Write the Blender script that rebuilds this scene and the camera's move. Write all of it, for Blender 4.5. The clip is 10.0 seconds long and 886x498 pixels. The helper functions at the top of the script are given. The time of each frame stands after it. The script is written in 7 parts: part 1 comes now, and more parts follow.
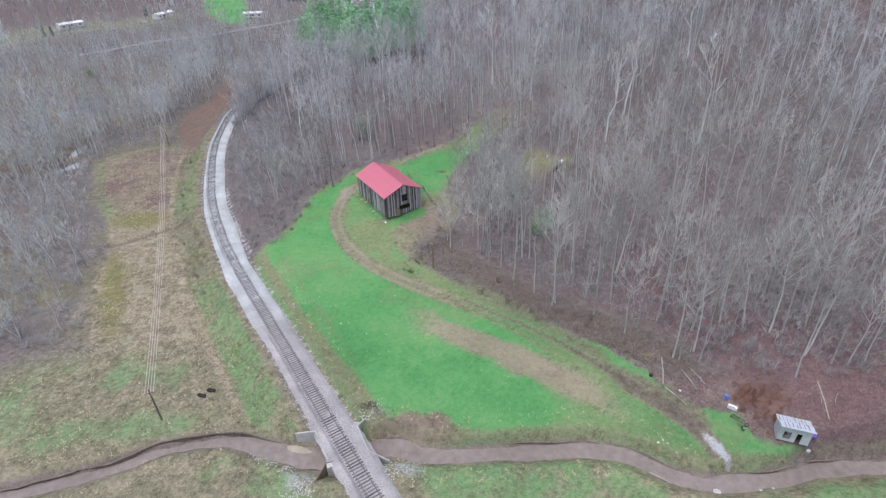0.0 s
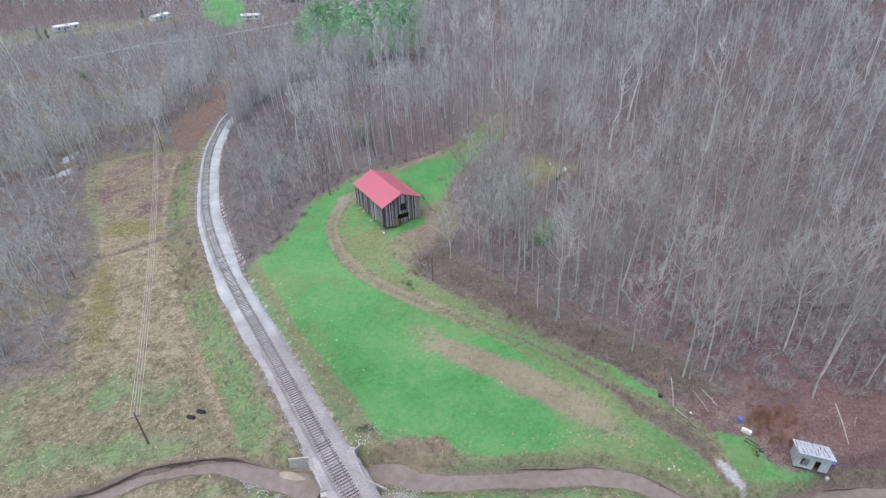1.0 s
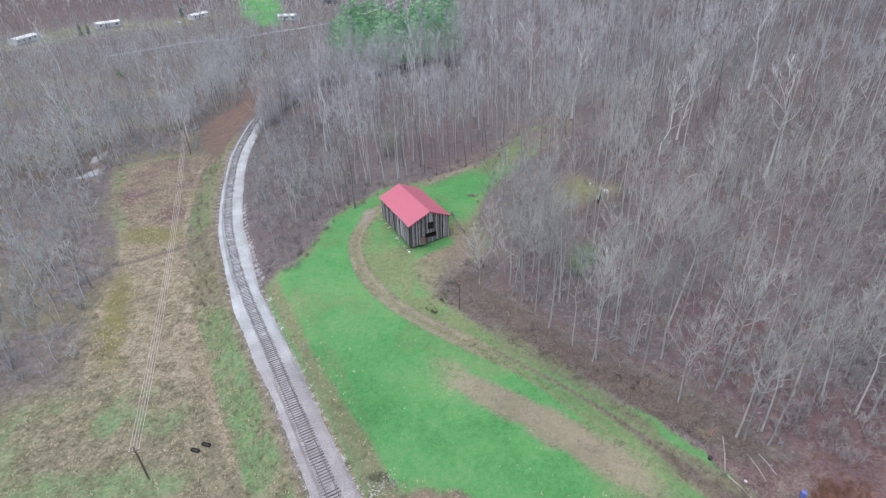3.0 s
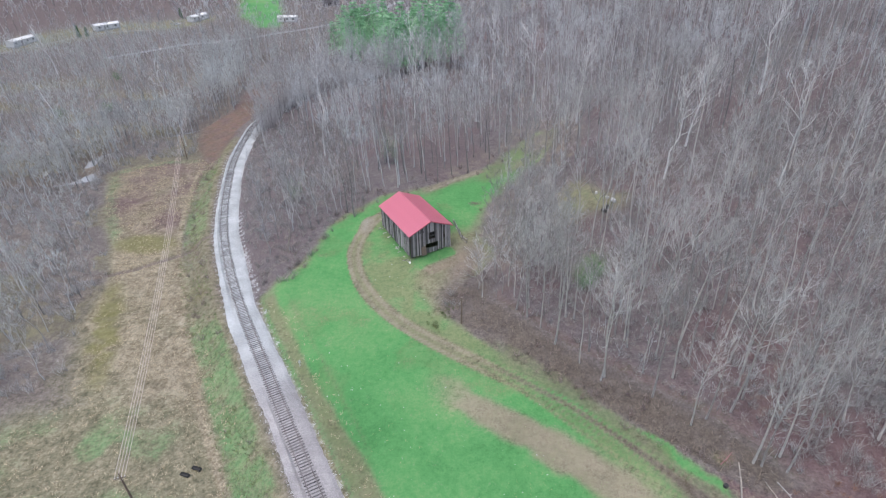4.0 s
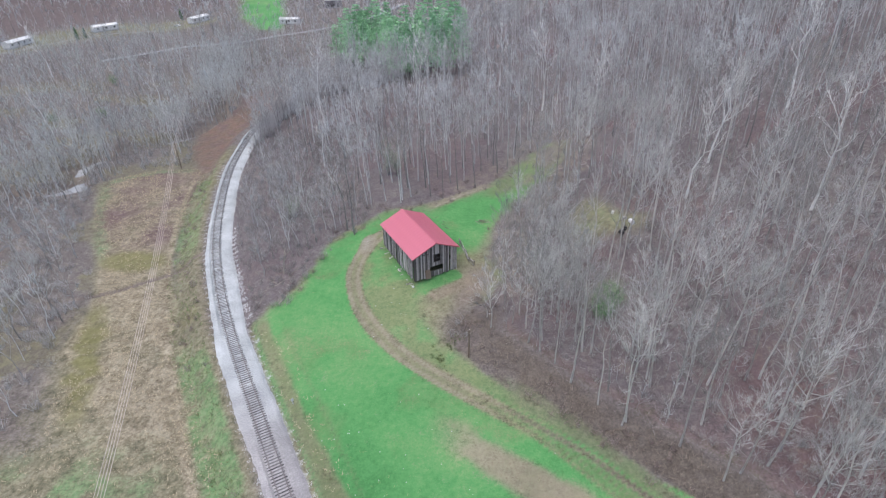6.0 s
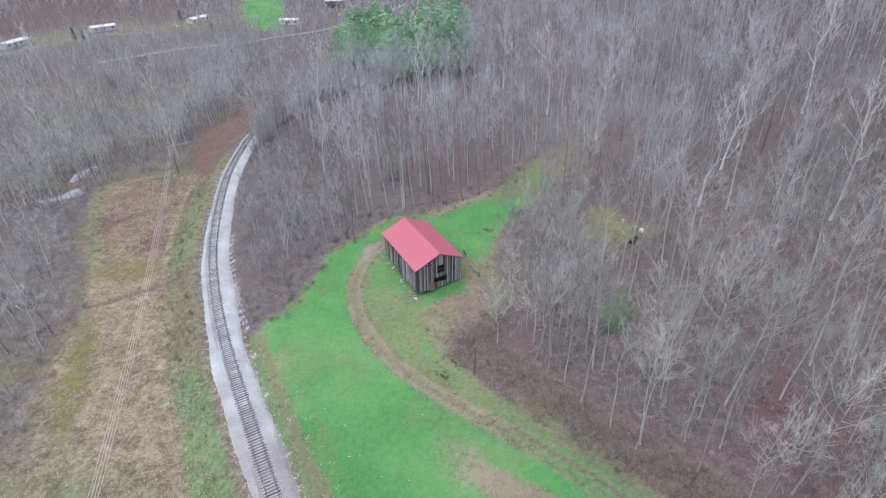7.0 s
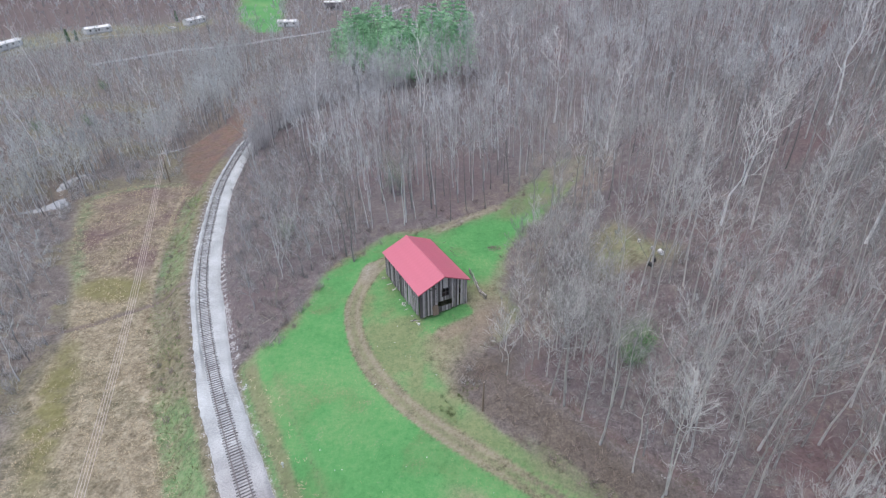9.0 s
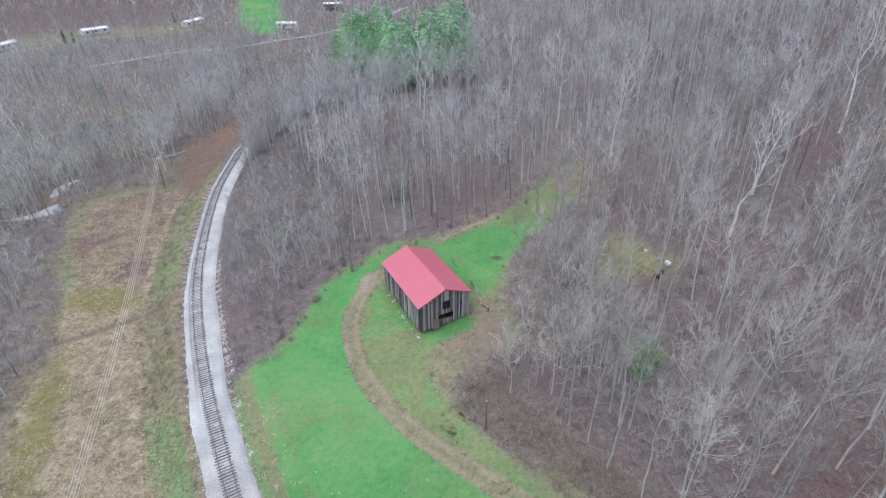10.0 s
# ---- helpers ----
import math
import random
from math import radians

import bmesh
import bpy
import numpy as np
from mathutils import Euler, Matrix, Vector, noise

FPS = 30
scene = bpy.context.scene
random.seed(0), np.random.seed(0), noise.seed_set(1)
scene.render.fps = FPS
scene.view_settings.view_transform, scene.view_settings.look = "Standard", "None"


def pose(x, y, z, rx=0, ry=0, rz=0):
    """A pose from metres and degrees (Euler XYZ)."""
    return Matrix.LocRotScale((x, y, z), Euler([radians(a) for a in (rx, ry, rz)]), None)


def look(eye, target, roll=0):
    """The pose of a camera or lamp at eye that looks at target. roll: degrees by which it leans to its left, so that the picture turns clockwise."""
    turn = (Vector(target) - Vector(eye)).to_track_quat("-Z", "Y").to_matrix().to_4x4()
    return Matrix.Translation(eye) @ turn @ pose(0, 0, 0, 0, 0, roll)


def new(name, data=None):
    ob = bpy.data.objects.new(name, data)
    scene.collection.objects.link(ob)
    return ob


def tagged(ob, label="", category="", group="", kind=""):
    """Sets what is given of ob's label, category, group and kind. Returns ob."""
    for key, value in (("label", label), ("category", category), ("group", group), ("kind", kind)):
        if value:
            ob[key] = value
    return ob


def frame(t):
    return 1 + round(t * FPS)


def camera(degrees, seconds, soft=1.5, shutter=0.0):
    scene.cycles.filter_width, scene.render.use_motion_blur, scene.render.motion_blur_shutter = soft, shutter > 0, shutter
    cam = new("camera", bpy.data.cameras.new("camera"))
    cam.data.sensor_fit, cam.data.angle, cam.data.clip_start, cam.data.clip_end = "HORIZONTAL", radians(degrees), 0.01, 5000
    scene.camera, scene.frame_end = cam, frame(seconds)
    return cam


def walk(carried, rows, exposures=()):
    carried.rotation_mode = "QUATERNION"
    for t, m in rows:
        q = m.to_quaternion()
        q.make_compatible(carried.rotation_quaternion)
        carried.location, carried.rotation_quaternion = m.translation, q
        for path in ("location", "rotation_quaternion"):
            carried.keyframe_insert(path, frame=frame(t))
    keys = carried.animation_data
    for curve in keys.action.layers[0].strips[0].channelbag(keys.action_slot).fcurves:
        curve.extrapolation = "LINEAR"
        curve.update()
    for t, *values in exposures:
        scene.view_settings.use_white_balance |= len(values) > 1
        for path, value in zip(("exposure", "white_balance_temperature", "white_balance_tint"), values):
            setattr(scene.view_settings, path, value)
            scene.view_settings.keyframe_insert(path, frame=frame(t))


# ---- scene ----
cam = camera(79.0, 10.0, soft=1.25)
PATH = [
    (0, (-0.042, 0.02, 72.006), (-0.015, 1.703, 70.926), -1.2),
    (0.5, (0.039, 2.284, 71.932), (0.068, 3.968, 70.854), -1.2),
    (0.9, (0.023, 4.107, 71.868), (0.052, 5.7922, 70.791), -1.2),
    (1, (0.019, 4.563, 71.852), (0.048, 6.248, 70.775), -1.2),
    (1.1, (0.023, 5.019, 71.837), (0.0319, 6.7039, 70.7603), -1.12),
    (1.2, (0.026, 5.474, 71.822), (0.007, 7.1599, 70.7457), -1),
    (1.3, (0.03, 5.93, 71.807), (-0.0018, 7.6156, 70.7308), -0.95),
    (1.4, (0.033, 6.385, 71.792), (-0.004, 8.0713, 70.7159), -0.93),
    (1.5, (0.037, 6.841, 71.777), (-0.007, 8.527, 70.701), -0.9),
    (1.6, (0.037, 7.301, 71.769), (-0.0138, 8.9874, 70.6936), -0.9),
    (1.7, (0.038, 7.762, 71.761), (-0.017, 9.4478, 70.6858), -0.9),
    (2, (0.039, 9.143, 71.736), (-0.023, 10.829, 70.662), -0.9),
    (2.5, (-0.05, 11.407, 71.723), (-0.119, 13.094, 70.65), -0.8),
    (4, (-0.426, 18.0, 71.452), (-0.503, 19.688, 70.383), -0.8),
    (4.5, (-0.578, 20.18, 71.417), (-0.657, 21.868, 70.348), -0.7),
    (5, (-0.756, 22.485, 71.393), (-0.835, 24.174, 70.326), -0.7),
    (5.5, (-1.063, 24.744, 71.334), (-1.147, 26.434, 70.267), -0.6),
    (7, (-2.444, 31.22, 70.824), (-2.53, 32.911, 69.759), -0.5),
    (7.5, (-2.872, 33.278, 70.69), (-2.958, 34.969, 69.626), -0.4),
    (8, (-3.27, 35.3, 70.56), (-3.356, 36.992, 69.496), -0.4),
    (8.5, (-3.615, 37.234, 70.488), (-3.699, 38.927, 69.425), -0.4),
    (9, (-3.879, 39.121, 70.436), (-3.962, 40.813, 69.373), -0.3),
    (9.5, (-4.105, 40.906, 70.412), (-4.187, 42.599, 69.35), -0.3),
    (10, (-4.297, 42.58, 70.433), (-4.378, 44.274, 69.373), -0.2),
]
walk(cam, [(t, look(eye, target, roll)) for t, eye, target, roll in PATH])

# ---- light: an overcast sky ----
world = bpy.data.worlds.new("overcast_sky")
scene.world = world
world.use_nodes = True
wt = world.node_tree
sky = wt.nodes.new("ShaderNodeTexSky")
sky.sky_type = "NISHITA"
sky.sun_disc = False
sky.sun_elevation, sky.sun_rotation = radians(76), radians(-128)
sky.air_density, sky.dust_density, sky.ozone_density = 1.0, 4.0, 1.0
pale = wt.nodes.new("ShaderNodeHueSaturation")
pale.inputs["Saturation"].default_value = 0.99
wt.links.new(sky.outputs[0], pale.inputs["Color"])
wt.links.new(pale.outputs[0], wt.nodes["Background"].inputs[0])
wt.nodes["Background"].inputs[1].default_value = 0.195
sun_data = bpy.data.lights.new("sun", "SUN")
sun_data.energy, sun_data.angle, sun_data.color = 1.0, radians(60), (0.915, 0.962, 1.0)
sun = new("sun", sun_data)
sun.matrix_world = look((-18, 66, 96), (0, 80, 0))
scene.view_settings.exposure = 0.18


# ---- small tools ----
def smooth(a, b, v):
    k = np.clip((v - a) / (b - a), 0, 1)
    return k * k * (3 - 2 * k)


def softplus(d, k):
    return k * np.log1p(np.exp(np.clip(d / k, -30, 30)))


def spline(pts, step=2.0):
    """A smooth line through the plan points."""
    p = np.array(pts, float)
    p = np.vstack([2 * p[0] - p[1], p, 2 * p[-1] - p[-2]])
    out = []
    for i in range(1, len(p) - 2):
        n = max(2, int(np.linalg.norm(p[i + 1] - p[i]) / step))
        for k in np.linspace(0, 1, n, endpoint=False):
            a, b, c, d = p[i - 1], p[i], p[i + 1], p[i + 2]
            out.append(0.5 * (2 * b + (c - a) * k + (2 * a - 5 * b + 4 * c - d) * k ** 2 + (3 * b - a - 3 * c + d) * k ** 3))
    out.append(p[-2])
    return np.array(out)


def side(line, x, y):
    """Signed distance to a plan line: positive to the right of its run."""
    x, y = np.asarray(x, float).ravel(), np.asarray(y, float).ravel()
    tang = np.gradient(line, axis=0)
    tang /= np.linalg.norm(tang, axis=1)[:, None]
    out = np.empty(len(x))
    for i in range(0, len(x), 20000):
        dx, dy = x[i:i + 20000, None] - line[:, 0], y[i:i + 20000, None] - line[:, 1]
        d2 = dx * dx + dy * dy
        j = d2.argmin(1)
        r = np.arange(len(j))
        cross = dx[r, j] * tang[j, 1] - dy[r, j] * tang[j, 0]
        d = np.sqrt(d2[r, j])
        inner = (j > 0) & (j < len(line) - 1)
        d = np.where(inner, np.minimum(d, np.maximum(np.abs(cross), 0.0)), d)
        out[i:i + 20000] = d * np.where(cross < 0, -1, 1)
    return out


def inside(poly, x, y):
    """Signed distance to a closed plan outline: positive inside."""
    x, y = np.asarray(x, float).ravel(), np.asarray(y, float).ravel()
    p = np.array(poly, float)
    q = np.roll(p, -1, axis=0)
    hit, best = np.zeros(len(x), bool), np.full(len(x), 1e9)
    for (ax, ay), (bx, by) in zip(p, q):
        if ay != by:
            hit ^= ((ay > y) != (by > y)) & (x < (bx - ax) * (y - ay) / (by - ay) + ax)
        k = np.clip(((x - ax) * (bx - ax) + (y - ay) * (by - ay)) / ((bx - ax) ** 2 + (by - ay) ** 2), 0, 1)
        best = np.minimum(best, np.hypot(x - ax - k * (bx - ax), y - ay - k * (by - ay)))
    return np.where(hit, best, -best)


def vnoise(x, y, size, seed=0):
    """Value noise of the plan, 0 to 1."""
    u, v = np.asarray(x) / size + 57.3 * seed, np.asarray(y) / size + 31.7 * seed
    i, j = np.floor(u), np.floor(v)
    fu, fv = u - i, v - j
    fu, fv = fu * fu * (3 - 2 * fu), fv * fv * (3 - 2 * fv)

    def h(a, b):
        s = np.sin(a * 127.1 + b * 311.7 + seed * 74.7) * 43758.5453
        return s - np.floor(s)
    return (h(i, j) * (1 - fu) + h(i + 1, j) * fu) * (1 - fv) + (h(i, j + 1) * (1 - fu) + h(i + 1, j + 1) * fu) * fv


def fbm(x, y, size, seed=0):
    return 0.55 * vnoise(x, y, size, seed) + 0.3 * vnoise(x, y, size / 2.3, seed + 1) + 0.15 * vnoise(x, y, size / 5.1, seed + 2)


# ---- plan ----
TRACK = spline([(70, -80), (40, -33), (8, 16.5), (-10.4, 45.6), (-21.5, 63.5), (-33, 82), (-45.6, 102.4), (-54.6, 119), (-62, 135.5),
                (-69, 156), (-75, 178), (-78.7, 201), (-79.6, 214), (-77, 230), (-71, 247), (-62, 262), (-50, 276), (-36, 288)], 1.0)
CREEK = spline([(-140, 30), (-100, 40), (-75, 46), (-58.5, 50), (-50.7, 52.2), (-44.9, 54.8), (-39, 56.3), (-32.8, 56.6), (-25.5, 54.4), (-18.4, 52.8),
                (-12.3, 54), (-7, 54.5), (-2.2, 53), (6.5, 52.7), (15.4, 52.9), (22.5, 53), (28.6, 51.6), (33.2, 48.6), (38.5, 46.4),
                (43.5, 46.6), (50, 46.9), (56, 48.1), (66, 48.1), (90, 46), (140, 40)], 1.0)
RIVER = spline([(-420, 120), (-300, 130), (-200, 142), (-160, 160), (-138, 167), (-126, 170), (-125, 177), (-131, 187), (-128, 197), (-119, 208), (-111, 214), (-105, 222),
                (-104, 242), (-114, 275), (-126, 300), (-127, 313), (-117, 323), (-107, 338), (-88, 350), (-55, 362), (-10, 372)], 2.0)
ROAD = spline([(4, 153), (-3, 149), (-10, 143), (-17, 136), (-21.5, 132.4), (-24.3, 127), (-25.4, 119), (-23.3, 111.1), (-19.4, 104.4), (-13.7, 97.8),
               (-6.7, 92.1), (1.5, 86.6), (9.1, 81.6), (17.1, 76), (24.3, 70.4), (30, 65.6), (34.5, 61.6), (38.2, 57.4), (40.8, 53), (42, 48), (42.5, 42), (44, 30), (48, 0)], 1.0)
DRY_STRIP = spline([(-14, 84), (-6, 82), (1.2, 77.7), (9.4, 73.2), (16.8, 67.8), (23.6, 63.1), (30, 58)], 1.0)
DITCH = spline([(-92, 115), (-83.3, 117.4), (-78.9, 119.4), (-74.4, 123), (-69.2, 126.9), (-64, 131)], 1.0)
FAR_ROAD = spline([(-420, 170), (-330, 215), (-260, 262), (-227, 293), (-206, 321), (-191, 336), (-172, 356.5), (-156, 363.5), (-139, 373), (-126.5, 386.5), (-107, 404), (-86, 431), (-70, 465), (-56, 520)], 3.0)
OPEN_LAND = [(-10, -60), (400, -60), (140, 30), (66, 47.5), (57, 48.8), (50.5, 50.6), (47, 53.2), (45.4, 56), (40.6, 57.8), (38.4, 60.4), (36, 64.2), (32, 68.3), (26.2, 73.2), (19, 79), (11.2, 84.7), (4, 90.3), (-1, 95.5), (-3.5, 100),
             (-3.5, 106), (0, 111), (4, 117), (2.5, 124), (3, 131), (5.8, 138), (10.5, 146), (17, 153), (23, 163), (26, 174), (21, 174), (14.5, 164), (8, 156), (2, 150), (-4, 146), (-11, 143), (-19.3, 141), (-26, 136),
             (-31.5, 130), (-34.5, 119.6), (-36.9, 110), (-43, 104.5), (-40, 96), (-27, 74), (-14, 52)]
POCKET = [(20, 127), (22.4, 123), (27, 121.5), (33, 122.5), (36, 126), (33, 131), (30.8, 134), (29, 140), (25.3, 141), (21.6, 136)]
MEADOW = [(-114.5, 173.5), (-106, 155), (-97, 140), (-87, 128), (-82, 117.5), (-79.5, 107.5), (-76.5, 97.8), (-72, 87), (-68, 79), (-85, 70), (-130, 60), (-300, 40), (-300, -200), (0, -200),
          (0, 20), (-15, 45), (-26, 61), (-36, 76), (-42, 82), (-46, 88.7), (-49.4, 94.4), (-55, 101.7), (-61, 110.7), (-67, 121.3), (-73.3, 134), (-77.2, 145), (-80.6, 164),
          (-84, 183), (-90, 186), (-101, 185.4), (-109, 181)]
RED_SCRUB = [(-91, 187), (-84, 184), (-85, 205), (-86, 225), (-86, 250), (-84, 280), (-96, 280), (-101, 262), (-99, 240), (-104, 222), (-100, 205)]
LAWNS = [(-292, 338), (-262, 343), (-246, 374), (-222, 397), (-198, 408), (-186, 436), (-196, 458), (-222, 434), (-260, 418), (-292, 380)]
FAR_FIELD = [(-210, 575), (-176, 575), (-160, 520), (-136, 440), (-128, 405), (-143, 411), (-168, 448), (-190, 500)]
DRIVE = spline([(-276, 334), (-268, 350), (-258.5, 368), (-248, 386), (-232, 396), (-212, 402)], 2.0)


def ground(x, y):
    """Height of the ground sheet over the plan."""
    x, y = np.asarray(x, float).ravel(), np.asarray(y, float).ravel()
    s = side(TRACK, x, y)
    sag = 0.25 * (fbm(x, y, 14, 3) - 0.5) + 0.9 * (fbm(x, y, 60, 9) - 0.5)
    field = 2.2 + 0.055 * np.clip(y - 55, 0, 80) - 0.6 * smooth(56, 46, y) + 0.09 * np.clip(y - 105, 0, 45) * smooth(-42, -10, x)
    d1, dx = 0.73 * (x - 45) + 0.68 * (y - 55), x - 11 - 0.02 * (y - 110)
    d = dx - softplus(dx - d1, 8)
    hill = 0.46 * softplus(d - 10, 9) * smooth(6, 60, s) + 0.05 * np.clip(y - 160, 0, 400) * smooth(15, 60, s)
    right = field + hill + sag + 1.2 * smooth(60, 160, s) * (fbm(x, y, 25, 5) - 0.5) * 2
    right = right + 2.6 * np.exp(-((x - 10) / 11) ** 2 - ((y - 98) / 9) ** 2) + 2.8 * np.exp(-((x - 31) / 12) ** 2 - ((y - 125) / 12) ** 2)
    d2 = -0.785 * (x + 300) + 0.62 * (y - 375)
    left = 0.3 + 0.02 * np.clip(90 - y, 0, 40) + sag + 0.018 * np.clip(y - 230, 0, 250) + 0.4 * softplus(d2 - 12, 12)
    z = np.where(s < 0, left + (3.0 - left) * smooth(-9.5, -4.2, s), 3.0 + (right - 3.0) * smooth(3.2, 9.0, s))
    c = side(CREEK, x, y)
    rag = 0.8 * (fbm(x, y, 5, 21) - 0.5)
    a = np.abs(c) - 1.05 + 0.4 * smooth(-26, -40, x) - 1.2 * np.exp(-((x + 16) / 9) ** 2) - 1.3 * rag
    z = np.minimum(z, 0.0 + np.maximum(a, 0) * np.where(c < 0, 1.7, 0.7))
    pools = 5.5 * np.exp(-(np.hypot((x + 122) / 1.4, y - 171) / 6) ** 2) + 4.4 * np.exp(-(np.hypot(x + 128, (y - 190) / 1.1) / 5) ** 2) + 2.8 * np.exp(-(np.hypot(x + 111, y - 215) / 9) ** 2)
    r = np.abs(side(RIVER, x, y)) - pools + 0.7 - 2.0 * (fbm(x, y, 15, 23) - 0.5)
    z = np.minimum(z, -3.2 + np.maximum(r, 0) * 0.8)
    z = z - 0.7 * np.exp(-(side(DITCH, x, y) / 0.6) ** 2)
    road = np.abs(side(ROAD, x, y))
    z = z - 0.10 * np.exp(-(road / 1.6) ** 2)
    far = np.maximum(np.abs(x) - 600, 0) + np.maximum(np.abs(y - 200) - 700, 0)
    return z + 0.06 * far


def gz(x, y):
    return float(ground([x], [y])[0])


def mesh_from(name, verts, faces, material=None):
    me = bpy.data.meshes.new(name)
    me.from_pydata([tuple(v) for v in verts], [], [tuple(f) for f in faces])
    if material:
        me.materials.append(material)
    return me


def mesh_arrays(name, verts, tris, material, shade=False):
    """A mesh of triangles from arrays."""
    me = bpy.data.meshes.new(name)
    me.vertices.add(len(verts))
    me.vertices.foreach_set("co", np.asarray(verts, np.float32).ravel())
    me.loops.add(len(tris) * 3)
    me.loops.foreach_set("vertex_index", np.asarray(tris, np.int32).ravel())
    me.polygons.add(len(tris))
    me.polygons.foreach_set("loop_start", np.arange(0, len(tris) * 3, 3, dtype=np.int32))
    me.polygons.foreach_set("loop_total", np.full(len(tris), 3, np.int32))
    me.update(calc_edges=True)
    me.materials.append(material)
    return me


def part(name, bm, material, parent=None, label="", at=None):
    """One mesh object from a bmesh (or a ready mesh), under a thing or a part."""
    if isinstance(bm, bmesh.types.BMesh):
        me = bpy.data.meshes.new(name)
        bm.normal_update()
        bm.to_mesh(me)
        bm.free()
        me.materials.append(material)
    else:
        me = bm
    ob = new(name, me)
    if parent is not None:
        ob.parent = parent
    if at is not None:
        ob.matrix_basis = at
    if label:
        tagged(ob, label)
    return ob


def thing(name, m, label, category, group="", kind=""):
    ob = new(name)
    ob.empty_display_size = 0.2
    ob.matrix_basis = m
    return tagged(ob, label, category, group, kind)


def box(sx, sy, sz, m=None, bevel=0.0, bm=None):
    """A box standing on z = 0 of its own frame, with softened edges."""
    bm = bm or bmesh.new()
    made = bmesh.ops.create_cube(bm, size=1.0, matrix=(m or Matrix()) @ Matrix.Translation((0, 0, sz / 2)) @ Matrix.Diagonal((sx, sy, sz, 1)))
    if bevel:
        edges = list({e for v in made["verts"] for e in v.link_edges})
        bmesh.ops.bevel(bm, geom=edges, offset=bevel, segments=1, affect="EDGES")
    return bm


def tube(points, radii, sides=6, bm=None, cap=True):
    """A tube along points, tapering by radii."""
    bm = bm or bmesh.new()
    rings = []
    pts = [Vector(p) for p in points]
    for i, p in enumerate(pts):
        t = (pts[min(i + 1, len(pts) - 1)] - pts[max(i - 1, 0)]).normalized()
        u = t.orthogonal().normalized()
        if abs(t.z) < 0.9:
            u = t.cross(Vector((0, 0, 1))).normalized()
        v = t.cross(u)
        r = radii[i] if hasattr(radii, "__len__") else radii
        rings.append([bm.verts.new(p + r * (math.cos(a) * u + math.sin(a) * v)) for a in [2 * math.pi * k / sides for k in range(sides)]])
    for a, b in zip(rings, rings[1:]):
        for k in range(sides):
            bm.faces.new((a[k], a[(k + 1) % sides], b[(k + 1) % sides], b[k]))
    if cap:
        bm.faces.new(rings[0][::-1])
        bm.faces.new(rings[-1])
    return bm


# ---- materials ----
def mat(name, low, high, size=1.0, rough=0.8, bump=0.3, metal=0.0, third=None, vary=0.0, stretch=(1, 1, 1), spec=0.5, big=7.0, edge=0.18):
    """Two colours broken up by noise at two scales, with fine relief. size: metres of the noise."""
    m = bpy.data.materials.new(name)
    m.use_nodes = True
    nt = m.node_tree
    n, k = nt.nodes, nt.links
    bsdf = n["Principled BSDF"]
    geo = n.new("ShaderNodeNewGeometry")
    tex = n.new("ShaderNodeTexCoord")
    mp = n.new("ShaderNodeMapping")
    mp.inputs["Scale"].default_value = stretch
    k.new(tex.outputs["Object"], mp.inputs["Vector"])
    a = n.new("ShaderNodeTexNoise")
    a.inputs["Scale"].default_value, a.inputs["Detail"].default_value, a.inputs["Roughness"].default_value = 1.0 / size, 6.0, 0.65
    b = n.new("ShaderNodeTexNoise")
    b.inputs["Scale"].default_value, b.inputs["Detail"].default_value = 1.0 / (size * big), 3.0
    for t in (a, b):
        k.new(mp.outputs[0], t.inputs["Vector"])
    ramp = n.new("ShaderNodeValToRGB")
    e = ramp.color_ramp.elements
    e[0].position, e[0].color = 0.5 - edge, (*low, 1)
    e[1].position, e[1].color = 0.5 + edge, (*high, 1)
    if third:
        x = ramp.color_ramp.elements.new(0.5)
        x.color = (*third, 1)
    mix = n.new("ShaderNodeMath")
    mix.operation = "MULTIPLY_ADD"
    mix.inputs[1].default_value = 0.6
    k.new(a.outputs["Fac"], mix.inputs[0])
    half = n.new("ShaderNodeMath")
    half.operation = "MULTIPLY"
    half.inputs[1].default_value = 0.4
    k.new(b.outputs["Fac"], half.inputs[0])
    k.new(half.outputs[0], mix.inputs[2])
    last = mix.outputs[0]
    if vary:
        info = n.new("ShaderNodeObjectInfo")
        add = n.new("ShaderNodeMath")
        add.operation = "MULTIPLY_ADD"
        add.inputs[1].default_value = vary
        k.new(info.outputs["Random"], add.inputs[0])
        k.new(geo.outputs["Random Per Island"], add.inputs[0]) if vary < 0 else None
        off = n.new("ShaderNodeMath")
        off.operation = "SUBTRACT"
        off.inputs[1].default_value = abs(vary) / 2
        k.new(last, off.inputs[0])
        add.inputs[1].default_value = abs(vary)
        k.new(off.outputs[0], add.inputs[2])
        last = add.outputs[0]
    k.new(last, ramp.inputs[0])
    k.new(ramp.outputs[0], bsdf.inputs["Base Color"])
    bsdf.inputs["Roughness"].default_value, bsdf.inputs["Metallic"].default_value = rough, metal
    bsdf.inputs["Specular IOR Level"].default_value = spec
    if bump:
        bp = n.new("ShaderNodeBump")
        bp.inputs["Strength"].default_value, bp.inputs["Distance"].default_value = bump, size * 0.2
        k.new(a.outputs["Fac"], bp.inputs["Height"])
        k.new(bp.outputs[0], bsdf.inputs["Normal"])
    return m


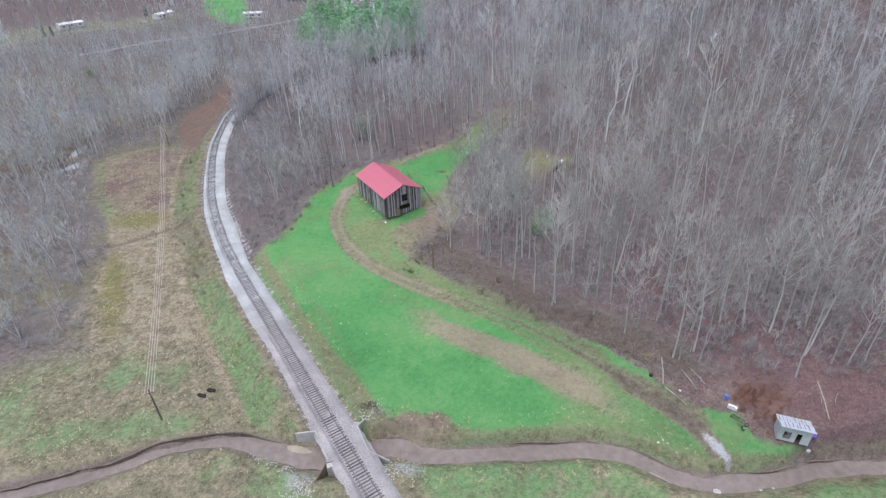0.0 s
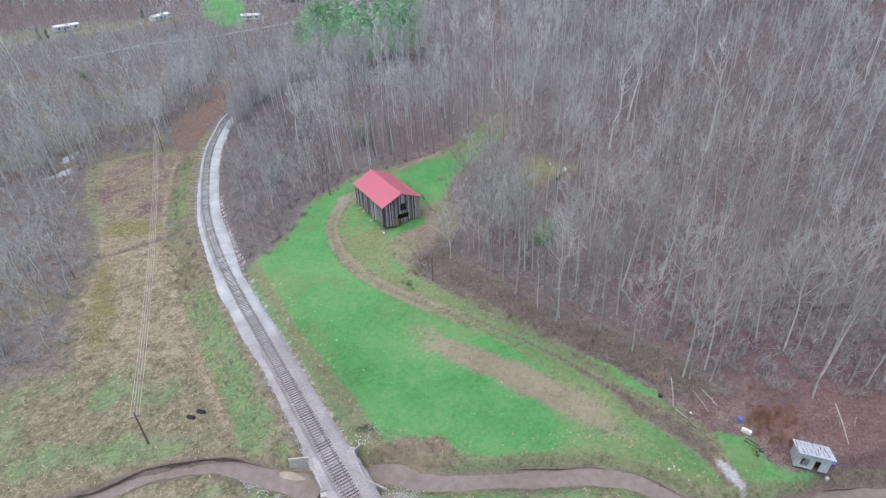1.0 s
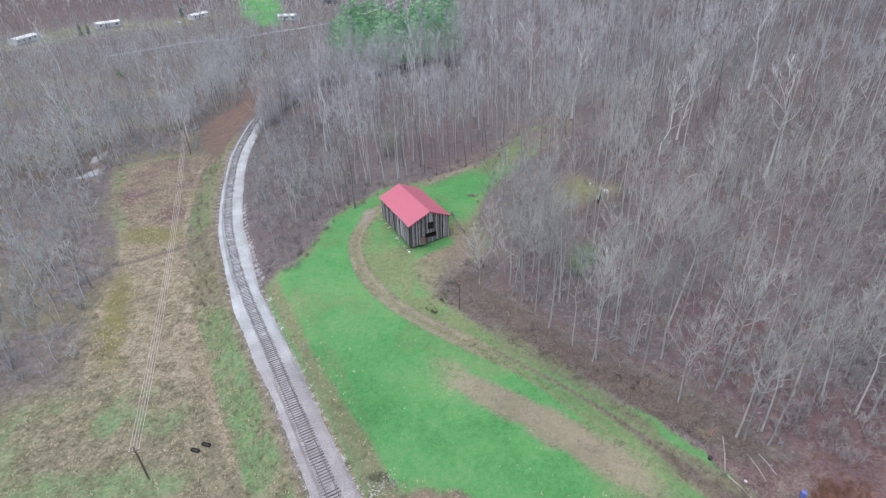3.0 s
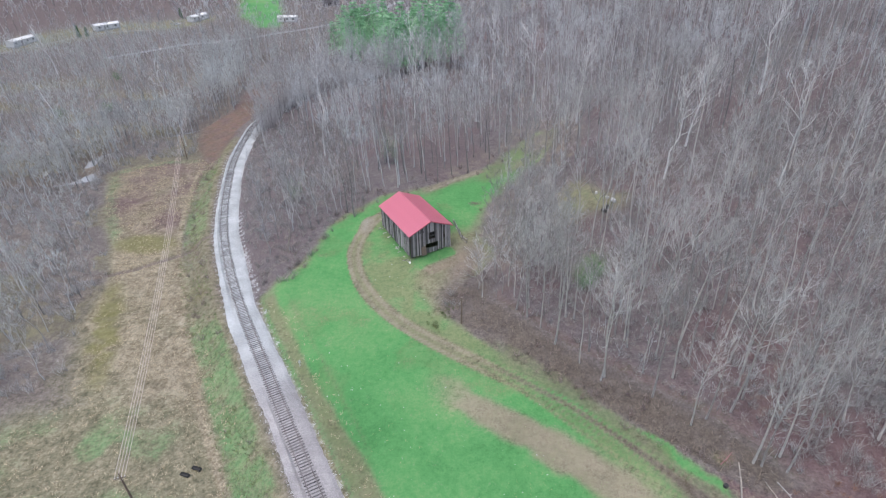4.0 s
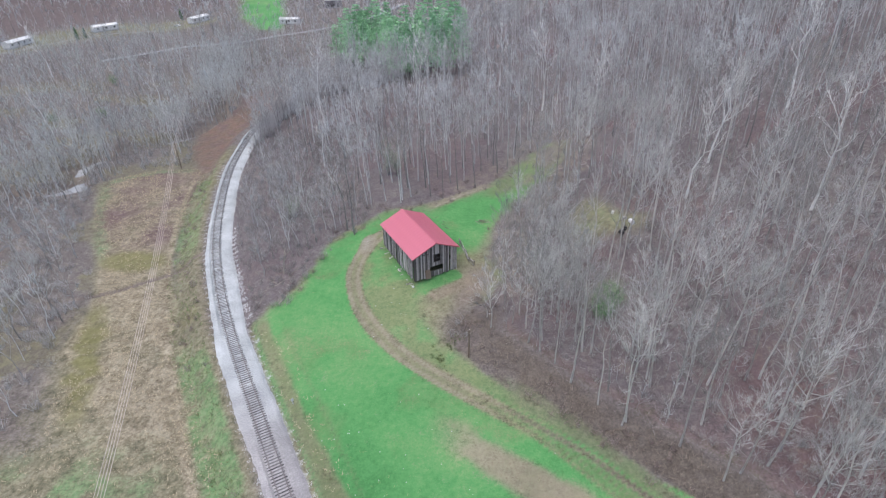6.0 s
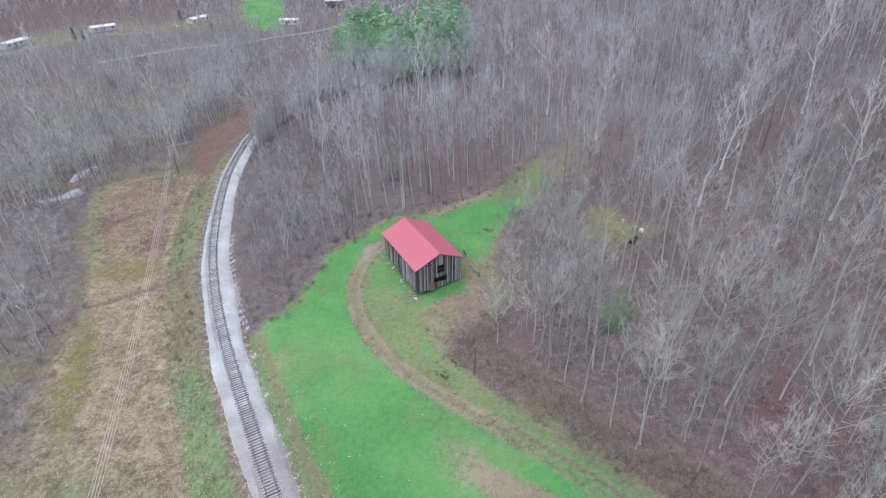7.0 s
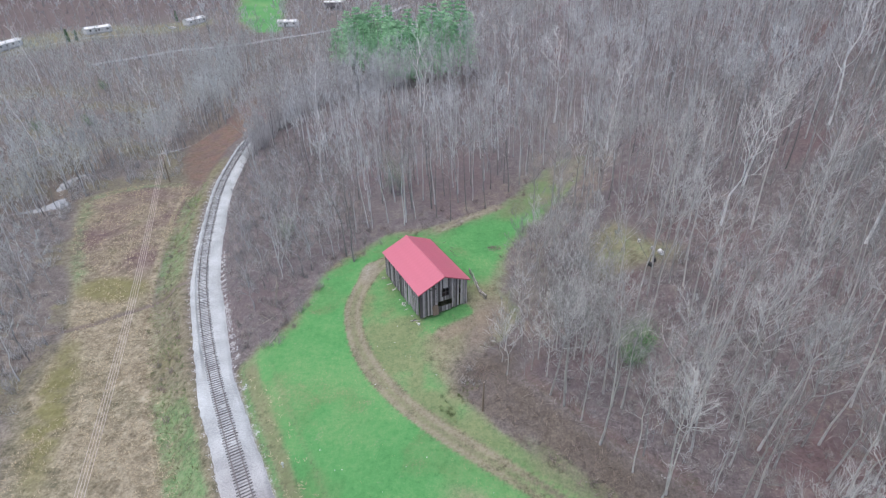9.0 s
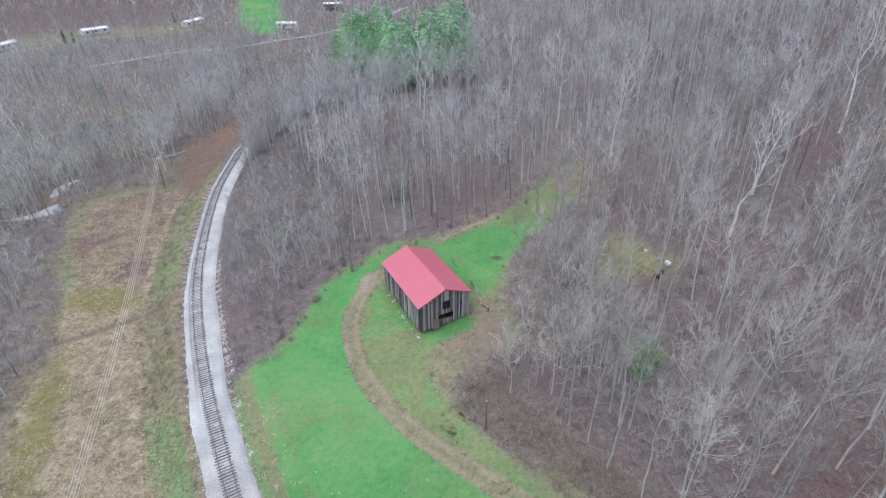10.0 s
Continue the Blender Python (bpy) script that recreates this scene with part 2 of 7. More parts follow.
M_TRUNK = mat("grey_bark", (0.3, 0.285, 0.275), (0.64, 0.615, 0.59), 0.5, 0.9, bump=0.4, vary=0.35, stretch=(1, 1, 0.3), spec=0.2)
M_TWIG = mat("bare_twigs", (0.25, 0.25, 0.243), (0.62, 0.62, 0.61), 3.0, 0.9, bump=0.0, vary=0.45, spec=0.2)
M_TRUNK_FAR = mat("grey_bark_of_the_woods", (0.2, 0.2, 0.2), (0.66, 0.665, 0.665), 0.6, 0.9, bump=0.0, vary=-0.7, stretch=(1, 1, 0.3), spec=0.2)
# valley and far-off twigs are coloured paler to stand in for distance haze
M_TWIG_VALLEY = mat("hazed_twigs_of_the_valley", (0.38, 0.38, 0.37), (0.64, 0.675, 0.67), 9.0, 0.9, bump=0.0, vary=-0.1, spec=0.2, big=4.0, edge=0.1)
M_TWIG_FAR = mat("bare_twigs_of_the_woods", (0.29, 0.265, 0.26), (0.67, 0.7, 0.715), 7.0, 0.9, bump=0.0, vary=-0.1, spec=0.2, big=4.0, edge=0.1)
M_TWIG_DIST = mat("hazed_twigs_far_off", (0.38, 0.34, 0.345), (0.66, 0.67, 0.68), 14.0, 0.9, bump=0.0, vary=-0.1, spec=0.2, big=4.0, edge=0.1)
M_SCRUB = mat("dry_brush", (0.17, 0.125, 0.12), (0.38, 0.32, 0.305), 2.0, 0.95, bump=0.0, vary=-0.5, spec=0.1)
M_STRAW = mat("dry_grass", (0.3, 0.25, 0.17), (0.56, 0.48, 0.35), 2.0, 0.95, bump=0.0, vary=-0.5, spec=0.1)
M_WEED = mat("green_weeds", (0.09, 0.19, 0.09), (0.2, 0.33, 0.16), 2.0, 0.9, bump=0.0, vary=-0.5, spec=0.15)
M_PINE = mat("pine_needles", (0.24, 0.47, 0.27), (0.47, 0.72, 0.46), 1.5, 0.85, bump=0.0, vary=0.3, spec=0.2)
M_BALLAST = mat("grey_gravel", (0.19, 0.182, 0.186), (0.5, 0.478, 0.485), 0.2, 0.95, bump=0.8, third=(0.325, 0.31, 0.317), big=22)
nodes, ties_to = M_BALLAST.node_tree.nodes, M_BALLAST.node_tree.links
fresh_at, fresh_mix, fresh_col = nodes.new("ShaderNodeAttribute"), nodes.new("ShaderNodeMix"), nodes.new("ShaderNodeMix")
fresh_at.attribute_name = "fresh"
fresh_mix.data_type = "RGBA"
fresh_col.data_type, fresh_col.blend_type = "RGBA", "MULTIPLY"
fresh_col.inputs["Factor"].default_value = 1.0
fresh_col.inputs["B"].default_value = (1.22, 1.345, 1.36, 1)
old_link = nodes["Principled BSDF"].inputs["Base Color"].links[0].from_socket
ties_to.new(old_link, fresh_col.inputs["A"])
ties_to.new(fresh_at.outputs["Fac"], fresh_mix.inputs["Factor"])
ties_to.new(old_link, fresh_mix.inputs["A"])
ties_to.new(fresh_col.outputs["Result"], fresh_mix.inputs["B"])
ties_to.new(fresh_mix.outputs["Result"], nodes["Principled BSDF"].inputs["Base Color"])
M_TIE = mat("weathered_tie_wood", (0.07, 0.066, 0.07), (0.19, 0.18, 0.185), 0.25, 0.9, bump=0.3, vary=0.4)
M_RAIL = mat("rusty_rail_steel", (0.07, 0.055, 0.055), (0.14, 0.11, 0.11), 0.3, 0.7, metal=0.2, bump=0.1)
M_RAILTOP = mat("worn_rail_head", (0.16, 0.15, 0.155), (0.3, 0.285, 0.29), 0.4, 0.55, metal=0.5, bump=0.0)
M_CONCRETE = mat("weathered_concrete", (0.3, 0.29, 0.28), (0.55, 0.54, 0.53), 0.6, 0.9, bump=0.3)
M_ROOF = mat("red_painted_metal", (0.47, 0.078, 0.125), (0.55, 0.112, 0.172), 1.5, 0.5, bump=0.01, spec=1.0)
M_ROOF.node_tree.nodes["Principled BSDF"].inputs["Coat Weight"].default_value = 1.0
M_ROOF.node_tree.nodes["Principled BSDF"].inputs["Coat Roughness"].default_value = 0.4
M_BOARD = mat("grey_weathered_board", (0.1, 0.092, 0.097), (0.48, 0.45, 0.467), 0.18, 0.9, bump=0.4, vary=0.6, stretch=(1, 1, 0.12))
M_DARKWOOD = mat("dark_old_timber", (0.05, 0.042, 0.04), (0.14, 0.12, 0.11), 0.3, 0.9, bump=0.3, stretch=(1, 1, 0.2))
M_LOG = mat("bleached_log", (0.22, 0.195, 0.172), (0.5, 0.455, 0.41), 0.4, 0.9, bump=0.3)
M_POLE = mat("brown_pole_wood", (0.13, 0.095, 0.075), (0.27, 0.21, 0.17), 0.3, 0.9, bump=0.3, stretch=(1, 1, 0.15))
M_WIRE = mat("weathered_wire", (0.5, 0.43, 0.4), (0.68, 0.6, 0.56), 1.0, 0.6, bump=0.0, metal=0.3)
M_WHITE = mat("white_paint", (0.62, 0.62, 0.62), (0.85, 0.85, 0.86), 0.6, 0.6, bump=0.05)
M_BLUE = mat("blue_plastic", (0.1, 0.14, 0.42), (0.16, 0.22, 0.55), 0.3, 0.5, bump=0.0)
M_BLACK = mat("black_rubber", (0.02, 0.02, 0.022), (0.06, 0.06, 0.062), 0.3, 0.8, bump=0.1)
M_PURPLE = mat("purple_plastic", (0.12, 0.06, 0.4), (0.2, 0.1, 0.5), 0.3, 0.5, bump=0.0)
M_SHEDWALL = mat("pale_painted_siding", (0.33, 0.37, 0.38), (0.6, 0.64, 0.65), 0.5, 0.7, bump=0.1)
M_TIN = mat("galvanised_sheet", (0.5, 0.54, 0.62), (0.72, 0.77, 0.86), 0.8, 0.45, metal=0.3, bump=0.05)
M_RUST = mat("rusted_sheet", (0.2, 0.1, 0.1), (0.36, 0.2, 0.2), 0.4, 0.8, bump=0.1)
M_STREAK = mat("dark_rust_streaks", (0.09, 0.07, 0.085), (0.22, 0.16, 0.18), 0.4, 0.8, bump=0.1)
M_ASPHALT = mat("pale_asphalt", (0.28, 0.28, 0.3), (0.4, 0.4, 0.42), 1.0, 0.9, bump=0.2)
M_GLASS = mat("dark_window_glass", (0.02, 0.025, 0.03), (0.05, 0.055, 0.06), 1.0, 0.08, bump=0.0)
M_WATER = mat("muddy_creek_water", (0.165, 0.138, 0.126), (0.28, 0.242, 0.23), 1.2, 0.5, bump=0.1, spec=0.3)
# base colour whitened: the pale sky's reflection is partly painted into the river
M_RIVER = mat("sky_glare_river_water", (0.4, 0.41, 0.43), (0.52, 0.53, 0.55), 3.0, 0.06, bump=0.02, spec=1.0)
M_EARTH = mat("dark_bank_earth", (0.07, 0.058, 0.048), (0.24, 0.2, 0.165), 0.5, 0.95, bump=0.6)
M_WHITEBARK = mat("white_bark", (0.72, 0.72, 0.71), (0.92, 0.92, 0.91), 0.5, 0.85, bump=0.2, vary=0.2, stretch=(1, 1, 0.3), spec=0.2)
M_LIMESTONE = mat("white_limestone", (0.42, 0.43, 0.44), (0.72, 0.73, 0.74), 0.3, 0.9, bump=0.3)
M_REDBRUSH = mat("reddish_thicket_twigs", (0.22, 0.115, 0.08), (0.42, 0.25, 0.175), 1.5, 0.95, bump=0.0, vary=-0.4, spec=0.1)
M_SAND = mat("pale_creek_sand", (0.27, 0.235, 0.19), (0.42, 0.375, 0.31), 0.6, 0.95, bump=0.3)
M_STONE = mat("pale_rubble", (0.34, 0.34, 0.345), (0.62, 0.62, 0.63), 0.3, 0.9, bump=0.3)


def ground_material():
    """Grass, straw, leaf litter, earth and gravel, laid over one another by the ground's cover."""
    m = bpy.data.materials.new("ground_cover")
    m.use_nodes = True
    nt = m.node_tree
    n, k = nt.nodes, nt.links
    bsdf = n["Principled BSDF"]
    tex = n.new("ShaderNodeTexCoord")

    def noise_at(size, detail=5.0, rough=0.6):
        t = n.new("ShaderNodeTexNoise")
        t.inputs["Scale"].default_value, t.inputs["Detail"].default_value, t.inputs["Roughness"].default_value = 1.0 / size, detail, rough
        k.new(tex.outputs["Object"], t.inputs["Vector"])
        return t.outputs["Fac"]

    fine, mid, wide, clump = noise_at(0.34, 4, 0.75), noise_at(2.6, 6, 0.65), noise_at(16.0, 5), noise_at(0.9, 4, 0.7)

    def blend(a, b, ka, kb):
        x = n.new("ShaderNodeMath")
        x.operation = "MULTIPLY"
        x.inputs[1].default_value = ka
        k.new(a, x.inputs[0])
        y = n.new("ShaderNodeMath")
        y.operation = "MULTIPLY_ADD"
        y.inputs[1].default_value = kb
        k.new(b, y.inputs[0])
        k.new(x.outputs[0], y.inputs[2])
        return y.outputs[0]

    def colours(source, stops):
        r = n.new("ShaderNodeValToRGB")
        e = r.color_ramp.elements
        e[0].position, e[0].color = stops[0][0], (*stops[0][1], 1)
        e[1].position, e[1].color = stops[-1][0], (*stops[-1][1], 1)
        for p, c in stops[1:-1]:
            e.new(p).color = (*c, 1)
        k.new(source, r.inputs[0])
        return r.outputs[0]

    fm, fw, mw = blend(fine, mid, 0.5, 0.5), blend(blend(fine, clump, 0.5, 0.5), wide, 0.5, 0.5), blend(mid, wide, 0.5, 0.5)
    fc = blend(fm, clump, 0.6, 0.4)
    ff = blend(blend(fine, clump, 0.62, 0.38), mid, 0.8, 0.2)
    base = colours(fc, [(0.4, (0.105, 0.1, 0.064)), (0.5, (0.208, 0.193, 0.132)), (0.6, (0.34, 0.305, 0.22))])
    layers = {
        "litter": colours(ff, [(0.38, (0.075, 0.064, 0.065)), (0.5, (0.152, 0.132, 0.136)), (0.62, (0.265, 0.238, 0.244))]),
        "red": colours(ff, [(0.36, (0.085, 0.055, 0.058)), (0.5, (0.15, 0.102, 0.106)), (0.64, (0.22, 0.16, 0.164))]),
        "straw": colours(fc, [(0.39, (0.13, 0.105, 0.074)), (0.5, (0.27, 0.232, 0.168)), (0.61, (0.45, 0.4, 0.305))]),
        "olive": colours(fc, [(0.34, (0.11, 0.105, 0.05)), (0.5, (0.19, 0.18, 0.085)), (0.68, (0.28, 0.265, 0.14))]),
        "green": colours(fw, [(0.37, (0.06, 0.202, 0.068)), (0.49, (0.097, 0.287, 0.1)), (0.58, (0.16, 0.315, 0.128)), (0.65, (0.26, 0.335, 0.175))]),
        "dirt": colours(fm, [(0.32, (0.19, 0.17, 0.128)), (0.5, (0.265, 0.24, 0.182)), (0.68, (0.345, 0.315, 0.245))]),
        "mud": colours(fm, [(0.34, (0.11, 0.092, 0.08)), (0.5, (0.2, 0.168, 0.148)), (0.66, (0.3, 0.258, 0.238))]),
        "weeds": colours(ff, [(0.37, (0.07, 0.058, 0.05)), (0.5, (0.128, 0.108, 0.093)), (0.63, (0.2, 0.172, 0.148))]),
        "tan": colours(fw, [(0.37, (0.215, 0.185, 0.142)), (0.5, (0.275, 0.238, 0.182)), (0.63, (0.335, 0.292, 0.225))]),
        "sward": colours(fw, [(0.37, (0.105, 0.145, 0.065)), (0.5, (0.16, 0.2, 0.096)), (0.63, (0.235, 0.26, 0.142))]),
        "rust": colours(ff, [(0.37, (0.11, 0.062, 0.055)), (0.5, (0.178, 0.102, 0.088)), (0.63, (0.25, 0.155, 0.132))]),
        "gravel": colours(fine, [(0.34, (0.27, 0.275, 0.3)), (0.5, (0.39, 0.4, 0.425)), (0.66, (0.5, 0.51, 0.54))]),
    }
    col = base
    for group, names in (("cover_a", ("litter", "red", "straw", "olive")), ("cover_b", ("green", "dirt", "mud", "gravel")), ("cover_c", ("weeds", "tan", "sward", "rust"))):
        at = n.new("ShaderNodeAttribute")
        at.attribute_name = group
        sep = n.new("ShaderNodeSeparateColor")
        k.new(at.outputs["Color"], sep.inputs[0])
        for name, out in zip(names, (sep.outputs[0], sep.outputs[1], sep.outputs[2], at.outputs["Alpha"])):
            ragged = n.new("ShaderNodeMath")
            ragged.operation = "MULTIPLY_ADD"
            ragged.inputs[1].default_value = 1.5
            k.new(fm, ragged.inputs[0])
            k.new(out, ragged.inputs[2])
            ramp = n.new("ShaderNodeMapRange")
            ramp.interpolation_type = "SMOOTHSTEP"
            ramp.inputs["From Min"].default_value, ramp.inputs["From Max"].default_value = 0.85, 1.65
            k.new(ragged.outputs[0], ramp.inputs["Value"])
            mix = n.new("ShaderNodeMix")
            mix.data_type = "RGBA"
            k.new(ramp.outputs[0], mix.inputs["Factor"])
            k.new(col, mix.inputs["A"])
            k.new(layers[name], mix.inputs["B"])
            col = mix.outputs["Result"]
    k.new(col, bsdf.inputs["Base Color"])
    bsdf.inputs["Roughness"].default_value = 0.95
    bsdf.inputs["Specular IOR Level"].default_value = 0.15
    bp = n.new("ShaderNodeBump")
    bp.inputs["Strength"].default_value, bp.inputs["Distance"].default_value = 0.9, 0.4
    k.new(fc, bp.inputs["Height"])
    k.new(bp.outputs[0], bsdf.inputs["Normal"])
    return m


M_GROUND = ground_material()


# ---- the ground sheet ----
def axis_marks(lo, fine_lo, fine_hi, hi, step, grow):
    out = list(np.arange(fine_lo, fine_hi, step))
    v, d = fine_hi, step
    while v < hi:
        out.append(v)
        d *= grow
        v += d
    v, d = fine_lo, step
    while v > lo:
        d *= grow
        v -= d
        out.insert(0, v)
    return np.array(out)


def cover(x, y):
    """How much of each ground cover lies at each place of the plan, 0 to 1."""
    e = 6 * (fbm(x, y, 7, 40) - 0.5) + 5 * (fbm(x, y, 19, 41) - 0.5)
    s = side(TRACK, x, y)
    c = side(CREEK, x, y)
    road = np.abs(side(ROAD, x, y))
    fields = inside(OPEN_LAND, x, y)
    pocket = inside(POCKET, x, y)
    meadow = inside(MEADOW, x, y)
    strip = np.abs(side(DRY_STRIP, x, y))
    lawns = inside(LAWNS, x, y)
    big = fbm(x, y, 30, 50)
    mid = fbm(x, y, 9, 60)
    is_r = (s > 0).astype(float)
    right_field = smooth(-2.2, 2.0, fields + np.where(y > 100, 0.75, 0.45) * e) * is_r * smooth(2.0, 4.0, s)
    loose = 2 + 7 * smooth(104, 84, y)
    left_meadow = smooth(-1, 1, (meadow + 0.5 * e) / loose) * (1 - is_r) * smooth(-2.5, -4.5, s)
    out = {}
    open_all = np.maximum.reduce([right_field, left_meadow, 0.8 * smooth(-5, 5, pocket + 0.8 * e), smooth(-3, 3, lawns + e), smooth(-2, 3, inside(FAR_FIELD, x, y) + e)])
    out["litter"] = (1 - open_all) * (1 - 0.26 * (1 - is_r)) + 0.3 * smooth(-3, 3, lawns + e)
    rim = smooth(-13, -8, fields + 0.5 * e) * smooth(1.0, -1.5, fields + 0.3 * e) * is_r * smooth(9, 14, s) * (pocket < -4) * smooth(-9, -3, x)
    verge = (1 - is_r) * smooth(-12, -8, s) * smooth(-2, -4.5, s) * smooth(200, 185, y)
    out["litter"] = np.clip(out["litter"] * (1 - 0.75 * verge), 0, 1)
    out["red"] = np.maximum(smooth(-4, 2, inside(RED_SCRUB, x, y) + e), (1 - open_all) * (0.42 * smooth(0.44, 0.66, fbm(x, y, 17, 51)) * is_r * (0.25 + 0.75 * smooth(26, 44, s)) + 0.3 * smooth(0.5, 0.7, big) + 1.0 * smooth(17, 7, np.hypot((x - 60) / 1.8, y - 58) + e)))
    out["straw_extra"] = 0.3 * smooth(-4, 2, inside(RED_SCRUB, x, y) + e) * smooth(0.36, 0.6, fbm(x, y, 4, 52))
    dry = left_meadow * smooth(60, 80, y + 0.15 * x + e) * smooth(3, 6, -s)
    out["straw"] = np.maximum(dry * np.clip(0.55 + 0.9 * (mid - 0.35), 0, 1), out.pop("straw_extra"))
    out["red"] = np.maximum(out["red"], dry * smooth(124, 146, y + e) * np.clip(0.5 + 1.3 * (mid - 0.4), 0, 0.85))
    out["straw"] = out["straw"] * (1 - 0.75 * smooth(124, 146, y + e) * dry * np.clip(0.4 + 1.6 * (mid - 0.4), 0, 1))
    out["olive"] = dry * smooth(10, 3, np.hypot((x + 73 + 0.42 * (y - 98)) / 0.6, (y - 98) / 2.6) + 0.8 * e) * (0.3 + 0.7 * smooth(0.3, 0.6, fbm(x, y, 5, 48)))
    out["olive"] = np.maximum(out["olive"], dry * 0.75 * smooth(8, 3, np.hypot((x + 82) / 1.7, (y - 131) / 0.9) + 0.4 * e))
    out["olive"] = np.maximum(out["olive"], 0.26 * smooth(-3, 4, pocket + 0.8 * e))
    d2 = -0.785 * (x + 300) + 0.62 * (y - 375)
    valley = (1 - open_all) * (1 - is_r) * smooth(5, -25, d2)
    out["olive"] = np.maximum(out["olive"], (1 - open_all) * is_r * 0.16 * smooth(0.5, 0.68, fbm(x, y, 13, 54)))
    out["red"] = np.maximum(out["red"], (1 - open_all) * (1 - is_r) * 0.4 * smooth(-20, 10, d2))
    out["olive"] = np.maximum(out["olive"], valley * (0.08 + 0.34 * smooth(0.45, 0.62, fbm(x, y, 16, 44))) * smooth(330, 260, y))
    out["straw"] = np.maximum(out["straw"], valley * (0.2 * smooth(0.45, 0.62, fbm(x, y, 12, 46)) + 0.08 * smooth(130, 100, y)))
    out["straw"] = np.maximum(out["straw"], 0.12 * rim * smooth(64, 76, y))
    out["olive"] = np.maximum(out["olive"], 0.12 * rim * smooth(64, 76, y) * smooth(0.4, 0.6, mid))
    # fringes of dead grass round the green field
    north = smooth(46, 56, y)
    fringe = np.maximum.reduce([smooth(8.5, 4.5, s - 0.4 * e + 2.6 * smooth(72, 90, y)) * is_r, 0.7 * smooth(2.2, 0.2, fields + 0.25 * e) * smooth(70, 95, y), 0.5 * smooth(4.0, 1.8, np.abs(c) + 0.4 * e)])
    out["olive"] = np.maximum(out["olive"], 0.5 * right_field * fringe * smooth(0.35, 0.6, mid))
    bare = smooth(15, 6, np.hypot((x + 0.5) / 0.8, (y - 114) / 1.1)) * right_field
    patch = smooth(4.8, 1.0, strip + 0.16 * e) * smooth(-19, 2, x) * smooth(29, 17, x)
    out["straw"] = np.maximum(out["straw"], right_field * np.maximum.reduce([0.3 * patch, 0.5 * fringe * smooth(0.3, 0.6, mid), 0.25 * bare]))
    out["litter"] = np.maximum(out["litter"], 0.9 * bare * smooth(0.34, 0.55, fbm(x, y, 6, 71)) * smooth(-9, -3, x))
    south = smooth(1.5, 4, c) * right_field
    worn = np.maximum(bare, 0.75 * smooth(13, 5, np.hypot((x - 3) / 0.7, y - 119) + 0.5 * e) * is_r)
    old_lane = np.exp(-((s - 8.6 - 0.2 * e) / 0.7) ** 2) * right_field * smooth(70, 80, y) * smooth(112, 104, y)
    thin = smooth(0.5, 0.66, fbm(x, y, 5.5, 83)) * right_field * smooth(0.3, 0.55, big)
    out["straw"] = np.maximum(out["straw"], np.maximum(0.6 * old_lane, 0.5 * thin))
    upper = right_field * smooth(-1.0, 2.0, -side(ROAD, x, y)) * smooth(66, 78, y)
    green = right_field * (1 - 0.85 * fringe) * (1 - 0.85 * patch) * (1 - 0.8 * bare)
    green = green * (1 - 0.5 * south) * (1 - 0.55 * old_lane) * (1 - 0.5 * thin)
    green = green * (1 - 0.6 * smooth(0.5, 0.72, fbm(x, y, 7, 80)) * smooth(0.35, 0.6, big))
    thin_up = upper * smooth(134, 122, y) * (0.45 + 0.55 * smooth(0.3, 0.55, fbm(x, y, 10, 97)))
    green = green * (1 - 0.5 * thin_up) * (1 - 0.55 * smooth(3.0, 1.2, road + 0.15 * e) * smooth(-30, 0, x))
    out["straw"] = np.maximum(out["straw"], 0.32 * thin_up)
    out["olive"] = np.maximum(out["olive"], 0.5 * thin_up * smooth(0.6, 0.4, mid))
    tail = smooth(126, 134, y) * right_field * smooth(154, 144, y - 0.3 * x)
    green = np.maximum(green, 0.56 * tail * smooth(-1.0, 5, fields + 1.1 * e))
    bank = smooth(-11.2, -10, s) * smooth(-3.6, -5.0, s) * (1 - is_r) * smooth(190, 175, y)
    scrubby = smooth(96, 104, y + e) * smooth(134, 124, y + e)
    green = np.maximum(green, bank * (0.47 - 0.3 * scrubby - 0.1 * smooth(120, 150, y)) * (0.45 + 0.55 * smooth(0.3, 0.55, fbm(x, y, 3.5, 92))))
    green = np.maximum(green, 0.4 * left_meadow * smooth(0.5, 0.66, fbm(x, y, 13, 90)) * smooth(80, 62, y + 0.15 * x))
    green = np.maximum(green, 0.42 * left_meadow * smooth(6, 1, np.hypot((x + 56) / 3.6, y - 59.0) + 0.9 * e))
    green = np.maximum(green, 0.34 * left_meadow * smooth(6, 1, np.hypot((x + 82) / 4.0, y - 63.0) + 0.9 * e))
    fence_line = np.exp(-((s + 11.6 + 0.15 * e) / 0.8) ** 2) * (1 - is_r) * smooth(58, 66, y) * smooth(185, 170, y)
    out["straw"] = np.maximum(out["straw"], 0.95 * fence_line)
    green = green * (1 - fence_line)
    edge_w = left_meadow * smooth(6, 0, meadow + 0.8 * e) * smooth(118, 132, y) * smooth(-84, -92, x)
    green = np.maximum(green, 0.45 * edge_w)
    green = np.maximum(green, 0.24 * smooth(-3, 3, lawns + e) * smooth(0.3, 0.5, mid))
    green = np.maximum(green, 0.8 * smooth(-5, 5, inside(FAR_FIELD, x, y) - 4 + 2.0 * e))
    green = np.maximum(green, 0.24 * smooth(-3, 5, pocket + 0.8 * e))
    green = np.maximum(green, 0.4 * smooth(7, 1, np.hypot(x - 25, (y - 108) / 1.4) + e))
    fade = smooth(96, 106, y) * (1 - smooth(0, 4.0, (fields + 0.6 * e) / (1 + 0.8 * smooth(118, 128, y)))) * right_field
    green = green * (1 - 0.5 * fade)
